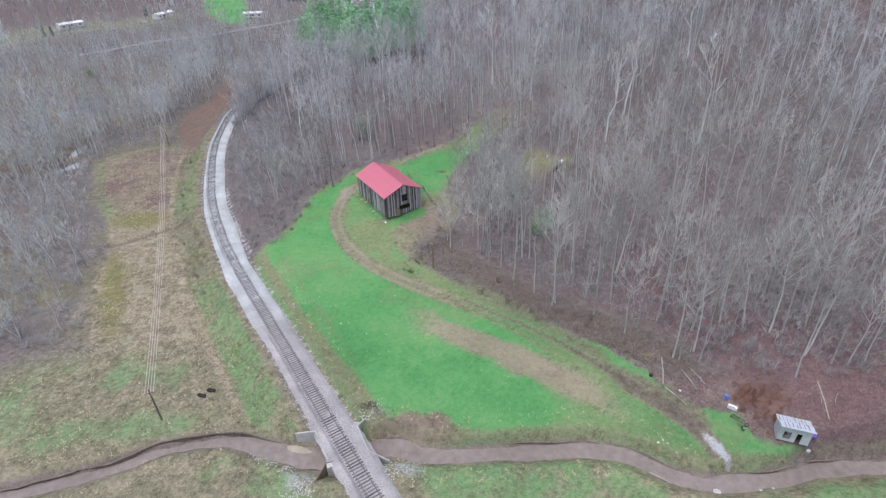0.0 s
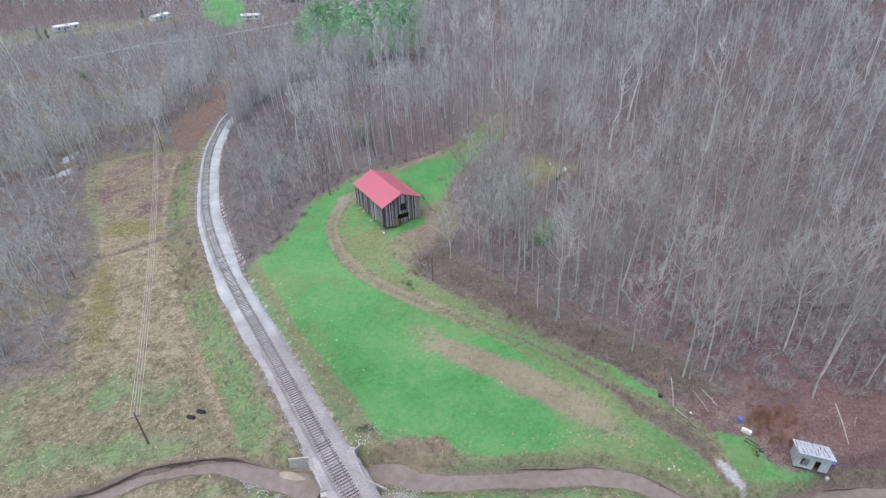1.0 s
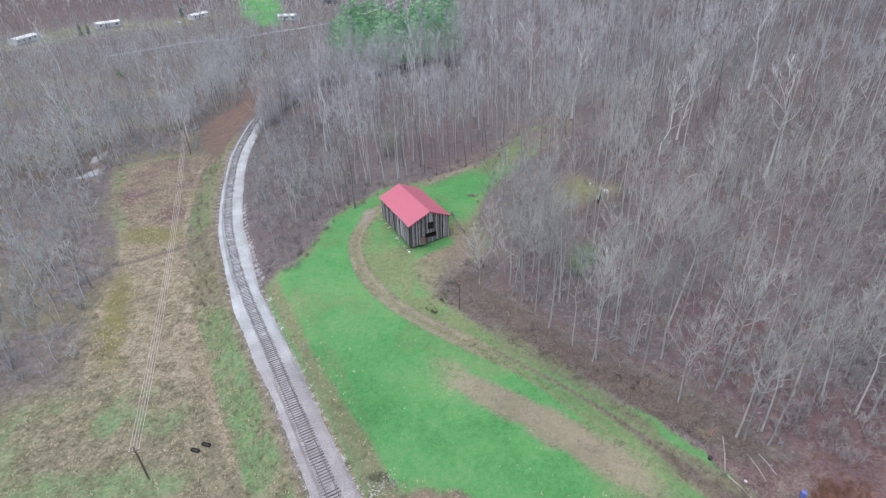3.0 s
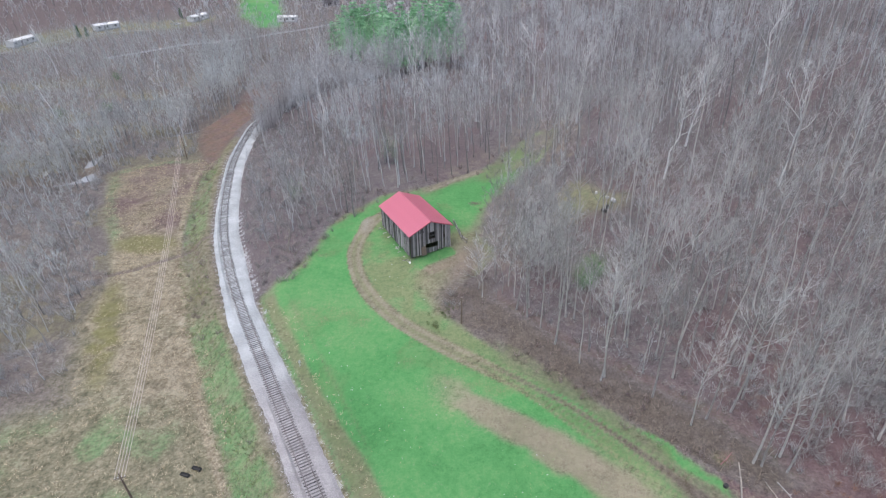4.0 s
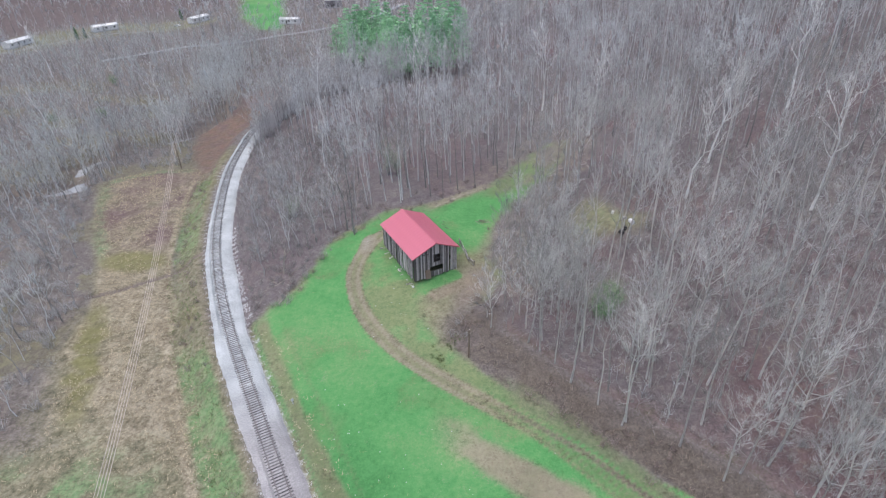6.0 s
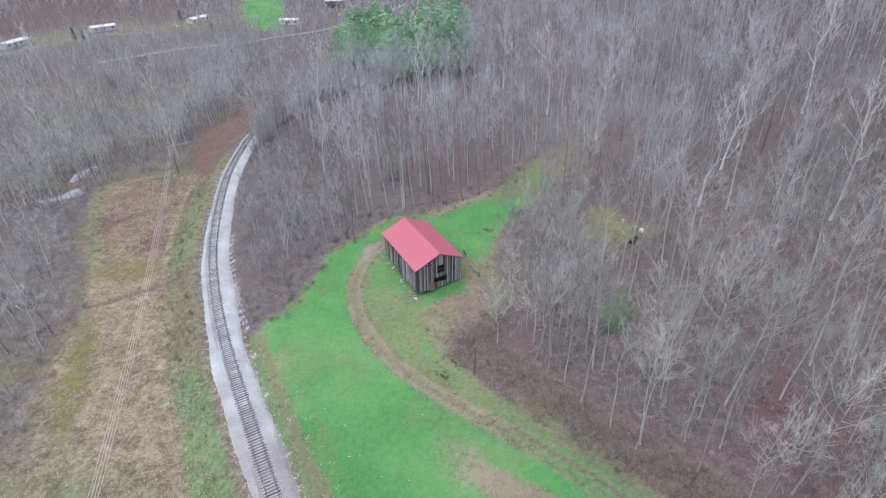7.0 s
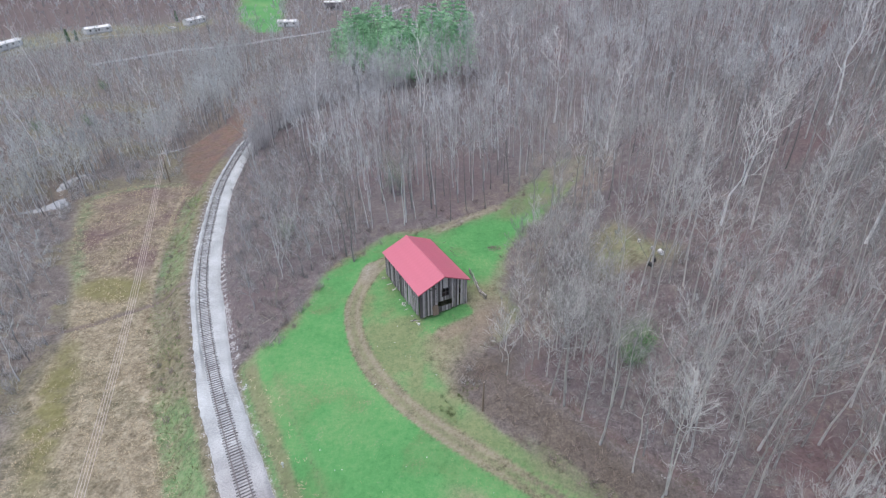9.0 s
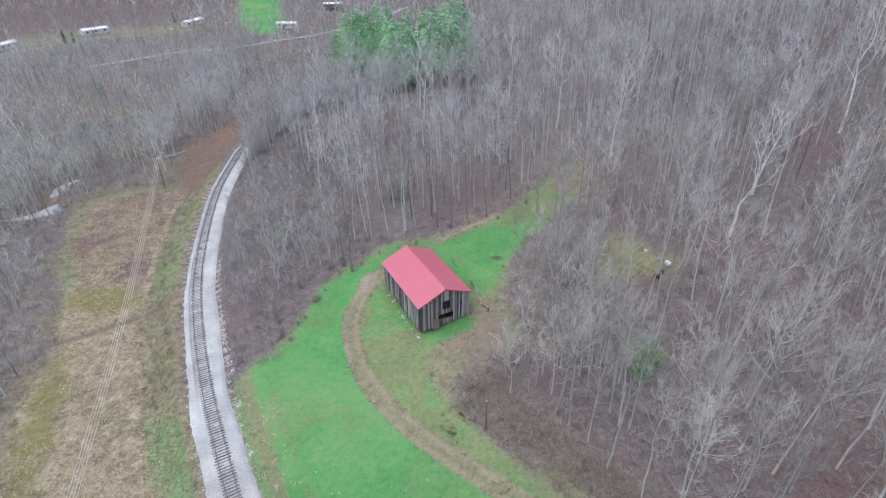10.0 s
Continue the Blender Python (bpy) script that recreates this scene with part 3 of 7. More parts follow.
    out["litter"] = np.maximum(out["litter"], 0.5 * fade)
    out["olive"] = np.maximum(out["olive"], 0.3 * fade)
    yard = smooth(112, 124, y) * smooth(1.0, -1.5, -side(ROAD, x, y)) * smooth(0, -4, x)
    green = green * (1 - 0.5 * yard * right_field)
    out["olive"] = np.maximum(out["olive"], 0.35 * yard * right_field)
    eroded = smooth(8, 2, np.hypot((x + 4.5) / 1.3, (y - 57.4) / 0.6) + 0.9 * e) * is_r
    green = green * (1 - 0.8 * eroded)
    out["straw"] = np.maximum(out["straw"], 0.6 * eroded)
    out["red"] = np.maximum(out["red"], 0.55 * eroded)
    green = np.maximum(green, 0.72 * smooth(5.2, 3.0, np.hypot(x - 52, (y - 49.2) / 0.3) + 0.3 * e) * smooth(-1.2, -2.2, c))
    track_low = np.exp(-(road / 1.7) ** 2) * smooth(4, 20, x) * (y > 50)
    green = green * (1 - 0.85 * track_low)
    out["litter"] = np.maximum(out["litter"], 0.85 * track_low)
    out["green"] = green
    lane = smooth(2.2, 0.6, road + 0.15 * e) * (fields > -2.5) * (y > 44)
    core = np.exp(-(road / 1.5) ** 2) * (fields > -2.5) * (y > 44)
    low = smooth(4, 22, x)
    out["dirt"] = np.maximum(0.8 * lane * (1 - 0.85 * low), 0.75 * core * (1 - 0.8 * low))
    out["dirt"] = np.maximum(out["dirt"], 0.56 * patch * right_field)
    out["dirt"] = np.maximum.reduce([out["dirt"], 0.5 * worn, 0.3 * rim])
    out["dirt"] = np.maximum(out["dirt"], 0.7 * smooth(3, 1.2, np.hypot((x + 23.5) / 0.8, (y - 130) / 1.3)))
    wide_c = 1.2 * np.exp(-((x + 16) / 9) ** 2)
    out["mud"] = np.maximum(smooth(2.1, 1.2, np.abs(c) - wide_c + 0.12 * e), 0.7 * smooth(4.0, 2.0, np.abs(side(RIVER, x, y)) + 0.5 * e))
    out["litter"] = np.maximum(out["litter"], 0.3 * rim)
    out["mud"] = np.maximum(out["mud"], 0.4 * core * low * (0.7 + 0.6 * (mid - 0.5)))
    out["olive"] = np.maximum(out["olive"], 0.3 * lane * low)
    out["mud"] = np.maximum(out["mud"], 1.0 * np.exp(-(side(DITCH, x, y) / 0.8) ** 2))
    out["mud"] = np.maximum(out["mud"], 0.4 * smooth(7, 2, np.hypot(x + 5.5, (y - 57.8) / 0.6) + 1.0 * e) * is_r)
    wu, wv = 0.37 * (x - 41.4) - 0.93 * (y - 50.8), 0.93 * (x - 41.4) + 0.37 * (y - 50.8)
    washed = smooth(2.2, 1.0, np.hypot(wu / 1.7, wv / 0.5) + 0.2 * e)
    out["gravel"] = np.maximum.reduce([washed, 0.5 * smooth(3.6, 1.0, np.hypot((x + 5.5) / 1.5, y - 50.3) + 0.9 * e), 0.6 * smooth(3.4, 2.2, np.abs(s - 0.5) + 0.15 * e),
                                       0.45 * smooth(3, 0.5, np.hypot((x + 21) / 1.3, y - 49) + 0.9 * e)])
    out["weeds"], out["tan"], out["sward"], out["rust"] = np.zeros(len(x)), np.zeros(len(x)), 0.12 * valley, np.zeros(len(x))
    # the field between railway and wood, laid on from the widest cover to the narrowest
    soft = 1.8 * (fbm(x, y, 8, 43) - 0.5) + 1.6 * (fbm(x, y, 20, 45) - 0.5)
    fleck = fbm(x, y, 3.2, 47)
    patchy = smooth(0.42, 0.62, fbm(x, y, 7.5, 87))
    sr = side(ROAD, x, y)
    wide = 0.6 + 1.6 * smooth(98, 110, y)
    land = smooth(-1.4, 1.0, (fields + soft + 3.0 * (fleck - 0.5)) / wide) * is_r * smooth(3.6, 4.8, s) * smooth(-1.2, -2.2, c) * (x < 47)

    def lay(mask, **kinds):
        for name in out:
            out[name] = out[name] * (1 - mask) + kinds.get(name, 0.0) * mask

    lay(land, green=0.95)
    lay(land * smooth(141, 153, y - 0.2 * x + 2 * soft), green=0.25, sward=0.45, tan=0.5 * fleck + 0.12, litter=0.45)
    lay(0.85 * land * smooth(151, 161, y - 0.2 * x + 2 * soft), litter=0.8, sward=0.2, tan=0.4 * fleck)
    lay(0.75 * land * patchy * np.maximum(smooth(0.42, 0.62, big), 0.8 * smooth(72, 84, y)), green=0.8, sward=0.62 + 0.5 * (fleck - 0.5), tan=0.16)
    lay(land * smooth(7.4, 5.6, s + 1.0 * soft - 1.6 * smooth(85, 65, y)) * smooth(114, 104, y), green=0.3, sward=0.55, tan=0.4 + 0.5 * (fleck - 0.5))
    lay(land * smooth(4.9, 4.1, s + 0.4 * soft) * smooth(112, 104, y), green=0.6, weeds=0.25 + 0.4 * (fleck - 0.5))
    lay(0.6 * land * np.exp(-((s - 9.2 - 0.4 * soft) / 0.5) ** 2) * smooth(64, 72, y) * smooth(112, 100, y), green=0.5, sward=0.5, tan=0.2)
    lay(land * 0.85 * smooth(17, 24, x + 0.45 * (y - 58) + 2.5 * soft) * smooth(1.5, 4, sr) * smooth(72, 66, y), green=0.6, sward=0.45 + 0.5 * (fleck - 0.5), tan=0.12)
    lay(land * 0.75 * smooth(4.6, 2.8, -c + soft), green=0.5, sward=0.5, tan=0.3 + 0.6 * (fleck - 0.5))
    lay(land * smooth(4.0, 1.6, strip + 0.9 * soft + 1.6 * (fleck - 0.5)) * smooth(-13, 6, x + 3 * soft) * smooth(33, 23, x), green=0.3, tan=0.66 + 0.3 * (fleck - 0.5), sward=0.25)
    above = land * smooth(-0.5, -2.0, sr) * smooth(84, 92, y)
    lay(above * (0.4 + 0.5 * patchy) * smooth(134, 126, y), green=0.5, sward=0.65, tan=0.15)
    lay(above * 0.92 * smooth(14, 7, np.hypot((x + 1.5) / 0.8, (y - 112) / 1.2) + 1.5 * soft), sward=0.4, tan=0.42, litter=0.3)
    lay(above * 0.9 * smooth(9, 4, np.hypot((x - 2.0) / 0.8, (y - 110) / 1.6) + soft), tan=0.5, litter=0.7, red=0.55)
    lay(above * 0.75 * smooth(5, 2, np.hypot((x - 4.5) / 0.8, (y - 126) / 1.6) + soft), tan=0.5, litter=0.5, red=0.2)
    bu, bv = -0.513 * (x + 11.62) + 0.858 * (y - 124.52), -0.858 * (x + 11.62) - 0.513 * (y - 124.52)
    lay(0.85 * smooth(2.6, 1.4, np.hypot(bu + 9.4, np.maximum(np.abs(bv) - 3.6, 0) * 1.4) + 0.5 * soft), green=0.95, sward=0.2)
    lay(0.7 * smooth(2.0, 0.6, np.hypot(bu + 12.2, np.maximum(np.abs(bv + 1.5) - 4.0, 0)) + 0.6 * soft), tan=0.6, red=0.6)
    raw = smooth(5.0, 1.4, np.hypot((x + 4.8) / 1.6, (y - 56.2) / 0.8) + 2.2 * soft + 4.0 * (fleck - 0.5)) * is_r * smooth(-1.0, -1.6, c) * smooth(3.0, 4.4, s)
    lay(0.9 * raw, tan=0.6 * fleck + 0.15, red=0.5, weeds=0.2, rust=0.35)
    lay(0.5 * smooth(53, 57, x) * smooth(53.0, 50.5, y + soft) * smooth(-0.8, -1.4, c), weeds=0.6, litter=0.5)
    lay(0.95 * smooth(-4, 4, inside(FAR_FIELD, x, y) + 2.0 * soft), green=1.0)
    lay(0.55 * smooth(3.4, 2.0, np.abs(c) + 0.8 * soft) * smooth(1.3, 1.8, np.abs(c)) * (np.abs(x + 15) > 5), weeds=0.35, tan=0.5 * fleck, sward=0.3)
    # brown dead growth between the road and the first trees
    weeds = smooth(-12, -9, fields + soft) * smooth(0, 1, (3.0 + 2.5 * smooth(88, 98, y) - fields - 0.6 * soft) / (1.8 + 6.0 * smooth(88, 98, y))) * is_r * smooth(3.9, 4.9 + 3.0 * smooth(88, 98, y), -sr) * smooth(60, 66, y) * smooth(113, 104, y) * (x > -10)
    lay(weeds, litter=0.8, weeds=(0.68 + 0.8 * (fleck - 0.5)) * smooth(-10, -6, fields) + 0.1)
    lay(weeds * 0.8 * smooth(-7.5, -9.5, fields + soft), red=0.75, litter=0.5)
    # the dirt road: two ruts, the upper one dark and muddy along the lower stretch
    upper_run, lower_run = smooth(4, -10, x), smooth(-2, 12, x)
    dark = np.interp(x, [-2, 10, 16.7, 24, 32, 36, 40], [-1.3, -1.4, -1.4, -0.65, 0.4, 0.45, 0])
    pale = np.interp(x, [-2, 8.6, 17.4, 25.4, 30, 36, 40], [0.6, 0.3, 1.7, 2.7, 2.6, 2.1, 1.5])
    on_road = (fields > -3.5) * (y > 49) * is_r * (1 - 0.85 * smooth(133, 139, y))
    verge = smooth(-0.7, -1.4, sr - dark) * smooth(-1.6, 0.0, sr - dark + 3.3 - 1.9 * smooth(20, 34, x) + 1.6 * soft) * smooth(0, 9, x) * smooth(44, 40, x) * (y > 54) * is_r
    lay(0.85 * verge, green=0.35 * smooth(36, 24, x), sward=0.45, weeds=0.5 + 0.6 * (fleck - 0.5), litter=0.5)
    lay(on_road * smooth(dark - 1.0, dark - 0.4, sr + 0.2 * soft) * smooth(pale + 0.9, pale + 0.2, sr + 0.3 * soft) * (0.75 + 0.2 * upper_run), green=0.75 * lower_run, sward=0.55, tan=0.55 - 0.45 * lower_run, weeds=0.2 * lower_run, dirt=0.28 * upper_run)
    lay(on_road * np.exp(-((sr - pale) / 0.45) ** 2) * (0.85 - 0.25 * lower_run), dirt=0.85 - 0.4 * lower_run, tan=0.4 * lower_run, sward=0.4 * lower_run)
    lay(on_road * np.exp(-((sr - dark - 1.5) / 0.28) ** 2) * 0.5 * lower_run, weeds=0.7, sward=0.2)
    lay(on_road * np.exp(-((sr - dark) / (0.5 + 0.45 * smooth(22, 34, x))) ** 2) * (0.95 - 0.2 * lower_run * smooth(26, 14, x)), dirt=0.85 * (1 - lower_run), weeds=(0.85 + 0.5 * (fleck - 0.5)) * lower_run, mud=0.35 * lower_run)
    lay(on_road * lower_run * smooth(1.7, 0.9, np.abs(sr - dark - 0.5)) * smooth(26, 35, x) * 0.85, weeds=0.7 + 0.6 * (fleck - 0.5), mud=0.4, sward=0.1)
    lay(smooth(2.6, 1.3, np.hypot((x + 23.5) / 0.9, (y - 129) / 1.8) + 0.5 * soft), dirt=0.9, gravel=0.25)
    lay(0.8 * np.exp(-((sr + 0.5) / 0.45) ** 2) * smooth(140, 145, y) * smooth(156, 152, y) * is_r, dirt=0.9, gravel=0.4)
    lay(0.9 * washed, gravel=1.0)
    lay(0.65 * smooth(-3, 3, inside(RED_SCRUB, x, y) + 0.8 * e) * (0.5 + 0.5 * smooth(0.35, 0.6, fleck)), rust=0.85, tan=0.35 * fleck)
    # rust-red leaves under the brush behind the shed and by the logs
    lay(0.8 * smooth(4.6, 1.2, np.hypot((x - 51.4) / 1.25, y - 58.2) + 1.2 * soft + 2.2 * (fleck - 0.5)), rust=0.7, red=0.5, litter=0.5)
    lay(0.75 * smooth(8.0, 3.0, np.hypot((x - 61.5) / 1.3, y - 57.0) + 1.5 * soft + 2.0 * (fleck - 0.5)) * smooth(-1.4, -2.4, c), rust=0.4, red=0.9, litter=0.5)
    lay(0.6 * smooth(2.4, 0.8, np.hypot(x - 37.0, (y - 68.5) / 0.8) + 0.8 * soft), rust=0.6, red=0.7)
    return out


def build_ground():
    gx = axis_marks(-2600, -90, 58, 2600, 0.6, 1.055)
    gy = axis_marks(-1500, 44, 140, 3200, 0.6, 1.03)
    x, y = [v.ravel() for v in np.meshgrid(gx, gy)]
    z = ground(x, y)
    nx, ny = len(gx), len(gy)
    i = (np.arange(ny - 1)[:, None] * nx + np.arange(nx - 1)).ravel()
    tris = np.concatenate([np.stack([i, i + 1, i + nx + 1], 1), np.stack([i, i + nx + 1, i + nx], 1)])
    me = mesh_arrays("ground", np.stack([x, y, z], 1), tris, M_GROUND)
    me.polygons.foreach_set("use_smooth", np.ones(len(tris), bool))
    c = cover(x, y)
    for group, names in (("cover_a", ("litter", "red", "straw", "olive")), ("cover_b", ("green", "dirt", "mud", "gravel")), ("cover_c", ("weeds", "tan", "sward", "rust"))):
        at = me.attributes.new(group, "FLOAT_COLOR", "POINT")
        at.data.foreach_set("color", np.stack([np.clip(c[q], 0, 1) for q in names], 1).astype(np.float32).ravel())
    return tagged(new("ground", me), "valley floor of green field, straw meadow and leaf litter rising into a hill", "ground", kind="structure")


build_ground()


def ribbon(line, half, z, lift=0.0, every=2, rag=0.0):
    """A flat strip along a plan line."""
    t = np.gradient(line, axis=0)
    t /= np.linalg.norm(t, axis=1)[:, None]
    nrm = np.stack([t[:, 1], -t[:, 0]], 1)
    verts, faces = [], []
    for q in range(0, len(line), every):
        h = (half(*line[q]) if callable(half) else half) + rag * math.sin(q * 1.7) + rag * math.sin(q * 0.43)
        for w in (-1, -0.33, 0.33, 1):
            px, py = line[q] + nrm[q] * w * h
            verts.append((px, py, z if z is not None else gz(px, py) + lift))
    for q in range(len(verts) // 4 - 1):
        for w in range(3):
            faces.append((4 * q + w, 4 * q + w + 1, 4 * q + w + 5, 4 * q + w + 4))
    return verts, faces


tagged(new("creek_water", mesh_from("creek_water", *ribbon(CREEK, 1.75, 0.22, every=1, rag=0.15), M_WATER)), "shallow muddy brown creek water between cut banks", "water", kind="structure")
RIVER_SHEET = [(-420, 112), (-200, 125), (-112, 155), (-108, 185), (-92, 212), (-92, 320), (-100, 362), (-420, 362)]
tagged(new("river_water", mesh_from("river_water", [(*q, -2.3) for q in RIVER_SHEET], [tuple(range(len(RIVER_SHEET)))], M_RIVER)), "river water with pale sky glare in its colour among bare trees", "water", kind="structure")
tagged(new("far_road", mesh_from("far_road", *ribbon(FAR_ROAD[FAR_ROAD[:, 0] > -205], 2.0, None, 0.45, every=1), M_ASPHALT)), "pale asphalt valley road behind the woods", "road", kind="structure")


def build_cut_banks():
    """The undercut earth face along the creek."""
    line = CREEK[(CREEK[:, 0] > -84) & (CREEK[:, 0] < 78)]
    tang = np.gradient(line, axis=0)
    tang /= np.linalg.norm(tang, axis=1)[:, None]
    nrm = np.stack([tang[:, 1], -tang[:, 0]], 1)
    for sgn, tall, label in ((-1, 0.85, "dark undercut earth bank on the creek's field side"),):
        verts, faces = [], []
        for q in range(len(line)):
            x, y = line[q]
            base = 1.25 - 0.4 * float(smooth(-26, -40, x)) + 1.2 * math.exp(-((x + 16) / 9) ** 2)
            u = np.array([q * 1.0])
            rag = 1.1 * float(fbm(u, np.array([9.0 * sgn]), 5, 70)[0] - 0.5)
            h = 0.2 + tall * (2.0 + 0.8 * float(smooth(-24, -34, x))) * max(0.0, float(fbm(u, np.array([4.0]), 9, 72 + sgn)[0]) - 0.25)
            if -20.5 < x < -10.0 or 38.5 < x < 42.5:
                h = 0.1
            for off, z in ((base + rag, 0.1), (base + rag + 0.05, h * 0.6), (base + rag - 0.06, h), (base + rag + 0.14, h + 0.04), (base + rag + 0.5, 0.1)):
                px, py = line[q] + nrm[q] * sgn * off
                verts.append((px, py, z))
        for q in range(len(line) - 1):
            for w in range(4):
                faces.append((5 * q + w, 5 * q + w + 1, 5 * q + w + 6, 5 * q + w + 5))
        me = mesh_from("creek_bank", verts, faces, M_EARTH)
        tagged(new("creek_bank", me), label, "bank", kind="structure")


build_cut_banks()


def build_sand_bar():
    """A low bar of pale sand in the creek's bend beside the bridge."""
    verts, faces = [(-22.4, 54.75, 0.42)], []
    n = 26
    for ring, (r, z) in enumerate(((0.6, 0.4), (1.0, 0.12))):
        for q in range(n):
            a = 2 * math.pi * q / n
            k = r * (0.8 + 0.4 * float(vnoise(np.array([q * 1.0]), np.array([3.0]), 3.0, 5)[0]))
            u, v = 2.6 * k * math.cos(a), 0.75 * k * math.sin(a)
            verts.append((-22.4 + 0.97 * u - 0.2 * v, 54.75 - 0.2 * u + 0.97 * v, z))
    for q in range(n):
        p2 = (q + 1) % n
        faces.append((0, 1 + q, 1 + p2))
        faces.append((1 + q, 1 + n + q, 1 + n + p2, 1 + p2))
    me = mesh_from("sand_bar", verts, faces, M_SAND)
    me.polygons.foreach_set("use_smooth", np.ones(len(faces), bool))
    tagged(new("sand_bar", me), "pale sand bar in the muddy creek beside the bridge", "sand", kind="structure")


build_sand_bar()


# ---- the railway ----
BED = TRACK[(TRACK[:, 1] > -70) & (np.arange(len(TRACK)) < len(TRACK) - 4)]
BED_T = np.gradient(BED, axis=0)
BED_T /= np.linalg.norm(BED_T, axis=1)[:, None]
BED_N = np.stack([BED_T[:, 1], -BED_T[:, 0]], 1)
RAIL_Z = 3.5


def build_ballast():
    verts, faces = [], []
    prof = [(-4.9, -0.75), (-4.1, -0.22), (-3.3, -0.1), (-2.2, -0.06), (-1.5, 0.0), (-0.8, 0.01), (0, 0.0), (0.8, 0.01), (1.5, 0.0), (2.1, -0.06), (2.8, -0.1), (3.3, -0.22), (4.1, -0.75)]
    rnd = random.Random(4)
    for q in range(len(BED)):
        bend = 0.7 * (fbm(np.array([q * 1.0]), np.array([0.0]), 11.0, 3)[0] - 0.5)
        bend_l = 0.6 * (fbm(np.array([q * 1.0]), np.array([50.0]), 14.0, 6)[0] - 0.5)
        yy = BED[q, 1]
        narrow = 1.0
        wide_l = float(0.6 + 0.12 * smooth(74, 84, yy) - 0.15 * smooth(98, 112, yy) - 0.08 * smooth(130, 160, yy)) * narrow
        wide_r = float(0.9 - 0.08 * smooth(78, 90, yy) + 0.2 * smooth(102, 116, yy)) * narrow
        for w, h in prof:
            narrow = 1.0 if abs(w) < 1.6 else (wide_l if w < 0 else wide_r)
            edge = abs(w) > 2.5
            off = w * narrow + (((bend if w > 0 else bend_l) + rnd.uniform(-0.16, 0.16)) * (1 if edge else 0.1))
            px, py = BED[q] + BED_N[q] * off
            verts.append((px, py, RAIL_Z + h + rnd.uniform(-0.03, 0.03)))
    m = len(prof)
    for q in range(len(BED) - 1):
        for w in range(m - 1):
            faces.append((m * q + w, m * q + w + 1, m * (q + 1) + w + 1, m * (q + 1) + w))
    me = mesh_from("ballast_bed", verts, faces, M_BALLAST)
    me.polygons.foreach_set("use_smooth", np.ones(len(faces), bool))
    fresh = me.attributes.new("fresh", "FLOAT", "POINT")
    fresh.data.foreach_set("value", smooth(72, 96, np.array([v[1] for v in verts])).astype(np.float32))
    return tagged(new("ballast_bed", me), "pale grey crushed-stone bed under the railway", "gravel", kind="structure")


def rail_profile():
    """Half of a rail's outline, foot to head: offset and height."""
    return [(-0.07, 0.0), (-0.07, 0.02), (-0.012, 0.035), (-0.012, 0.12), (-0.036, 0.13), (-0.036, 0.17), (0.036, 0.17), (0.036, 0.13), (0.012, 0.12), (0.012, 0.035), (0.07, 0.02), (0.07, 0.0)]


def build_track():
    track = thing("railway_track", Matrix(), "single railway track of rusty rails on weathered wooden ties", "railway")
    prof = rail_profile()
    for off in (-0.755, 0.755):
        verts, faces, m = [], [], len(prof)
        for q in range(len(BED)):
            for w, h in prof:
                px, py = BED[q] + BED_N[q] * (off + w)
                verts.append((px, py, RAIL_Z + 0.08 + h))
        for q in range(len(BED) - 1):
            for w in range(m - 1):
                faces.append((m * q + w, m * q + w + 1, m * (q + 1) + w + 1, m * (q + 1) + w))
        me = mesh_from("rail", verts, faces, M_RAIL)
        me.materials.append(M_RAILTOP)
        for p in me.polygons:
            if p.index % (m - 1) == 5:
                p.material_index = 1
        part("rail", me, None, track)
    run = np.concatenate([[0], np.cumsum(np.linalg.norm(np.diff(BED, axis=0), axis=1))])
    ties = []
    rnd = random.Random(8)
    for d in np.arange(0.3, run[-1] - 1, 0.54):
        px, py = np.interp(d, run, BED[:, 0]), np.interp(d, run, BED[:, 1])
        tx, ty = np.interp(d, run, BED_T[:, 0]), np.interp(d, run, BED_T[:, 1])
        ties.append((px, py, math.atan2(ty, tx) - math.pi / 2 + rnd.gauss(0, 0.025), rnd.gauss(0, 0.05), rnd.uniform(-0.03, 0.02)))
    ties = [t for t in ties if t[1] > 38] + [t for t in ties if t[1] <= 38]
    bm = box(2.34, 0.215, 0.18, bevel=0.02)
    me = bpy.data.meshes.new("tie")
    bm.to_mesh(me)
    bm.free()
    me.materials.append(M_TIE)
    rest = bmesh.new()
    for q, (px, py, a, shift, dz) in enumerate(ties):
        m = pose(px, py, RAIL_Z - 0.135 + dz, 0, 0, math.degrees(a)) @ Matrix.Translation((shift, 0, 0))
        if q < 300:
            part("tie", me, None, track, at=m)
        else:
            box(2.34, 0.215, 0.18, m, bm=rest)
    far = part("far_ties", rest, M_TIE, track, "row of far wooden ties")
    tagged(far, kind="stuff")
    return track


build_ballast()
build_track()


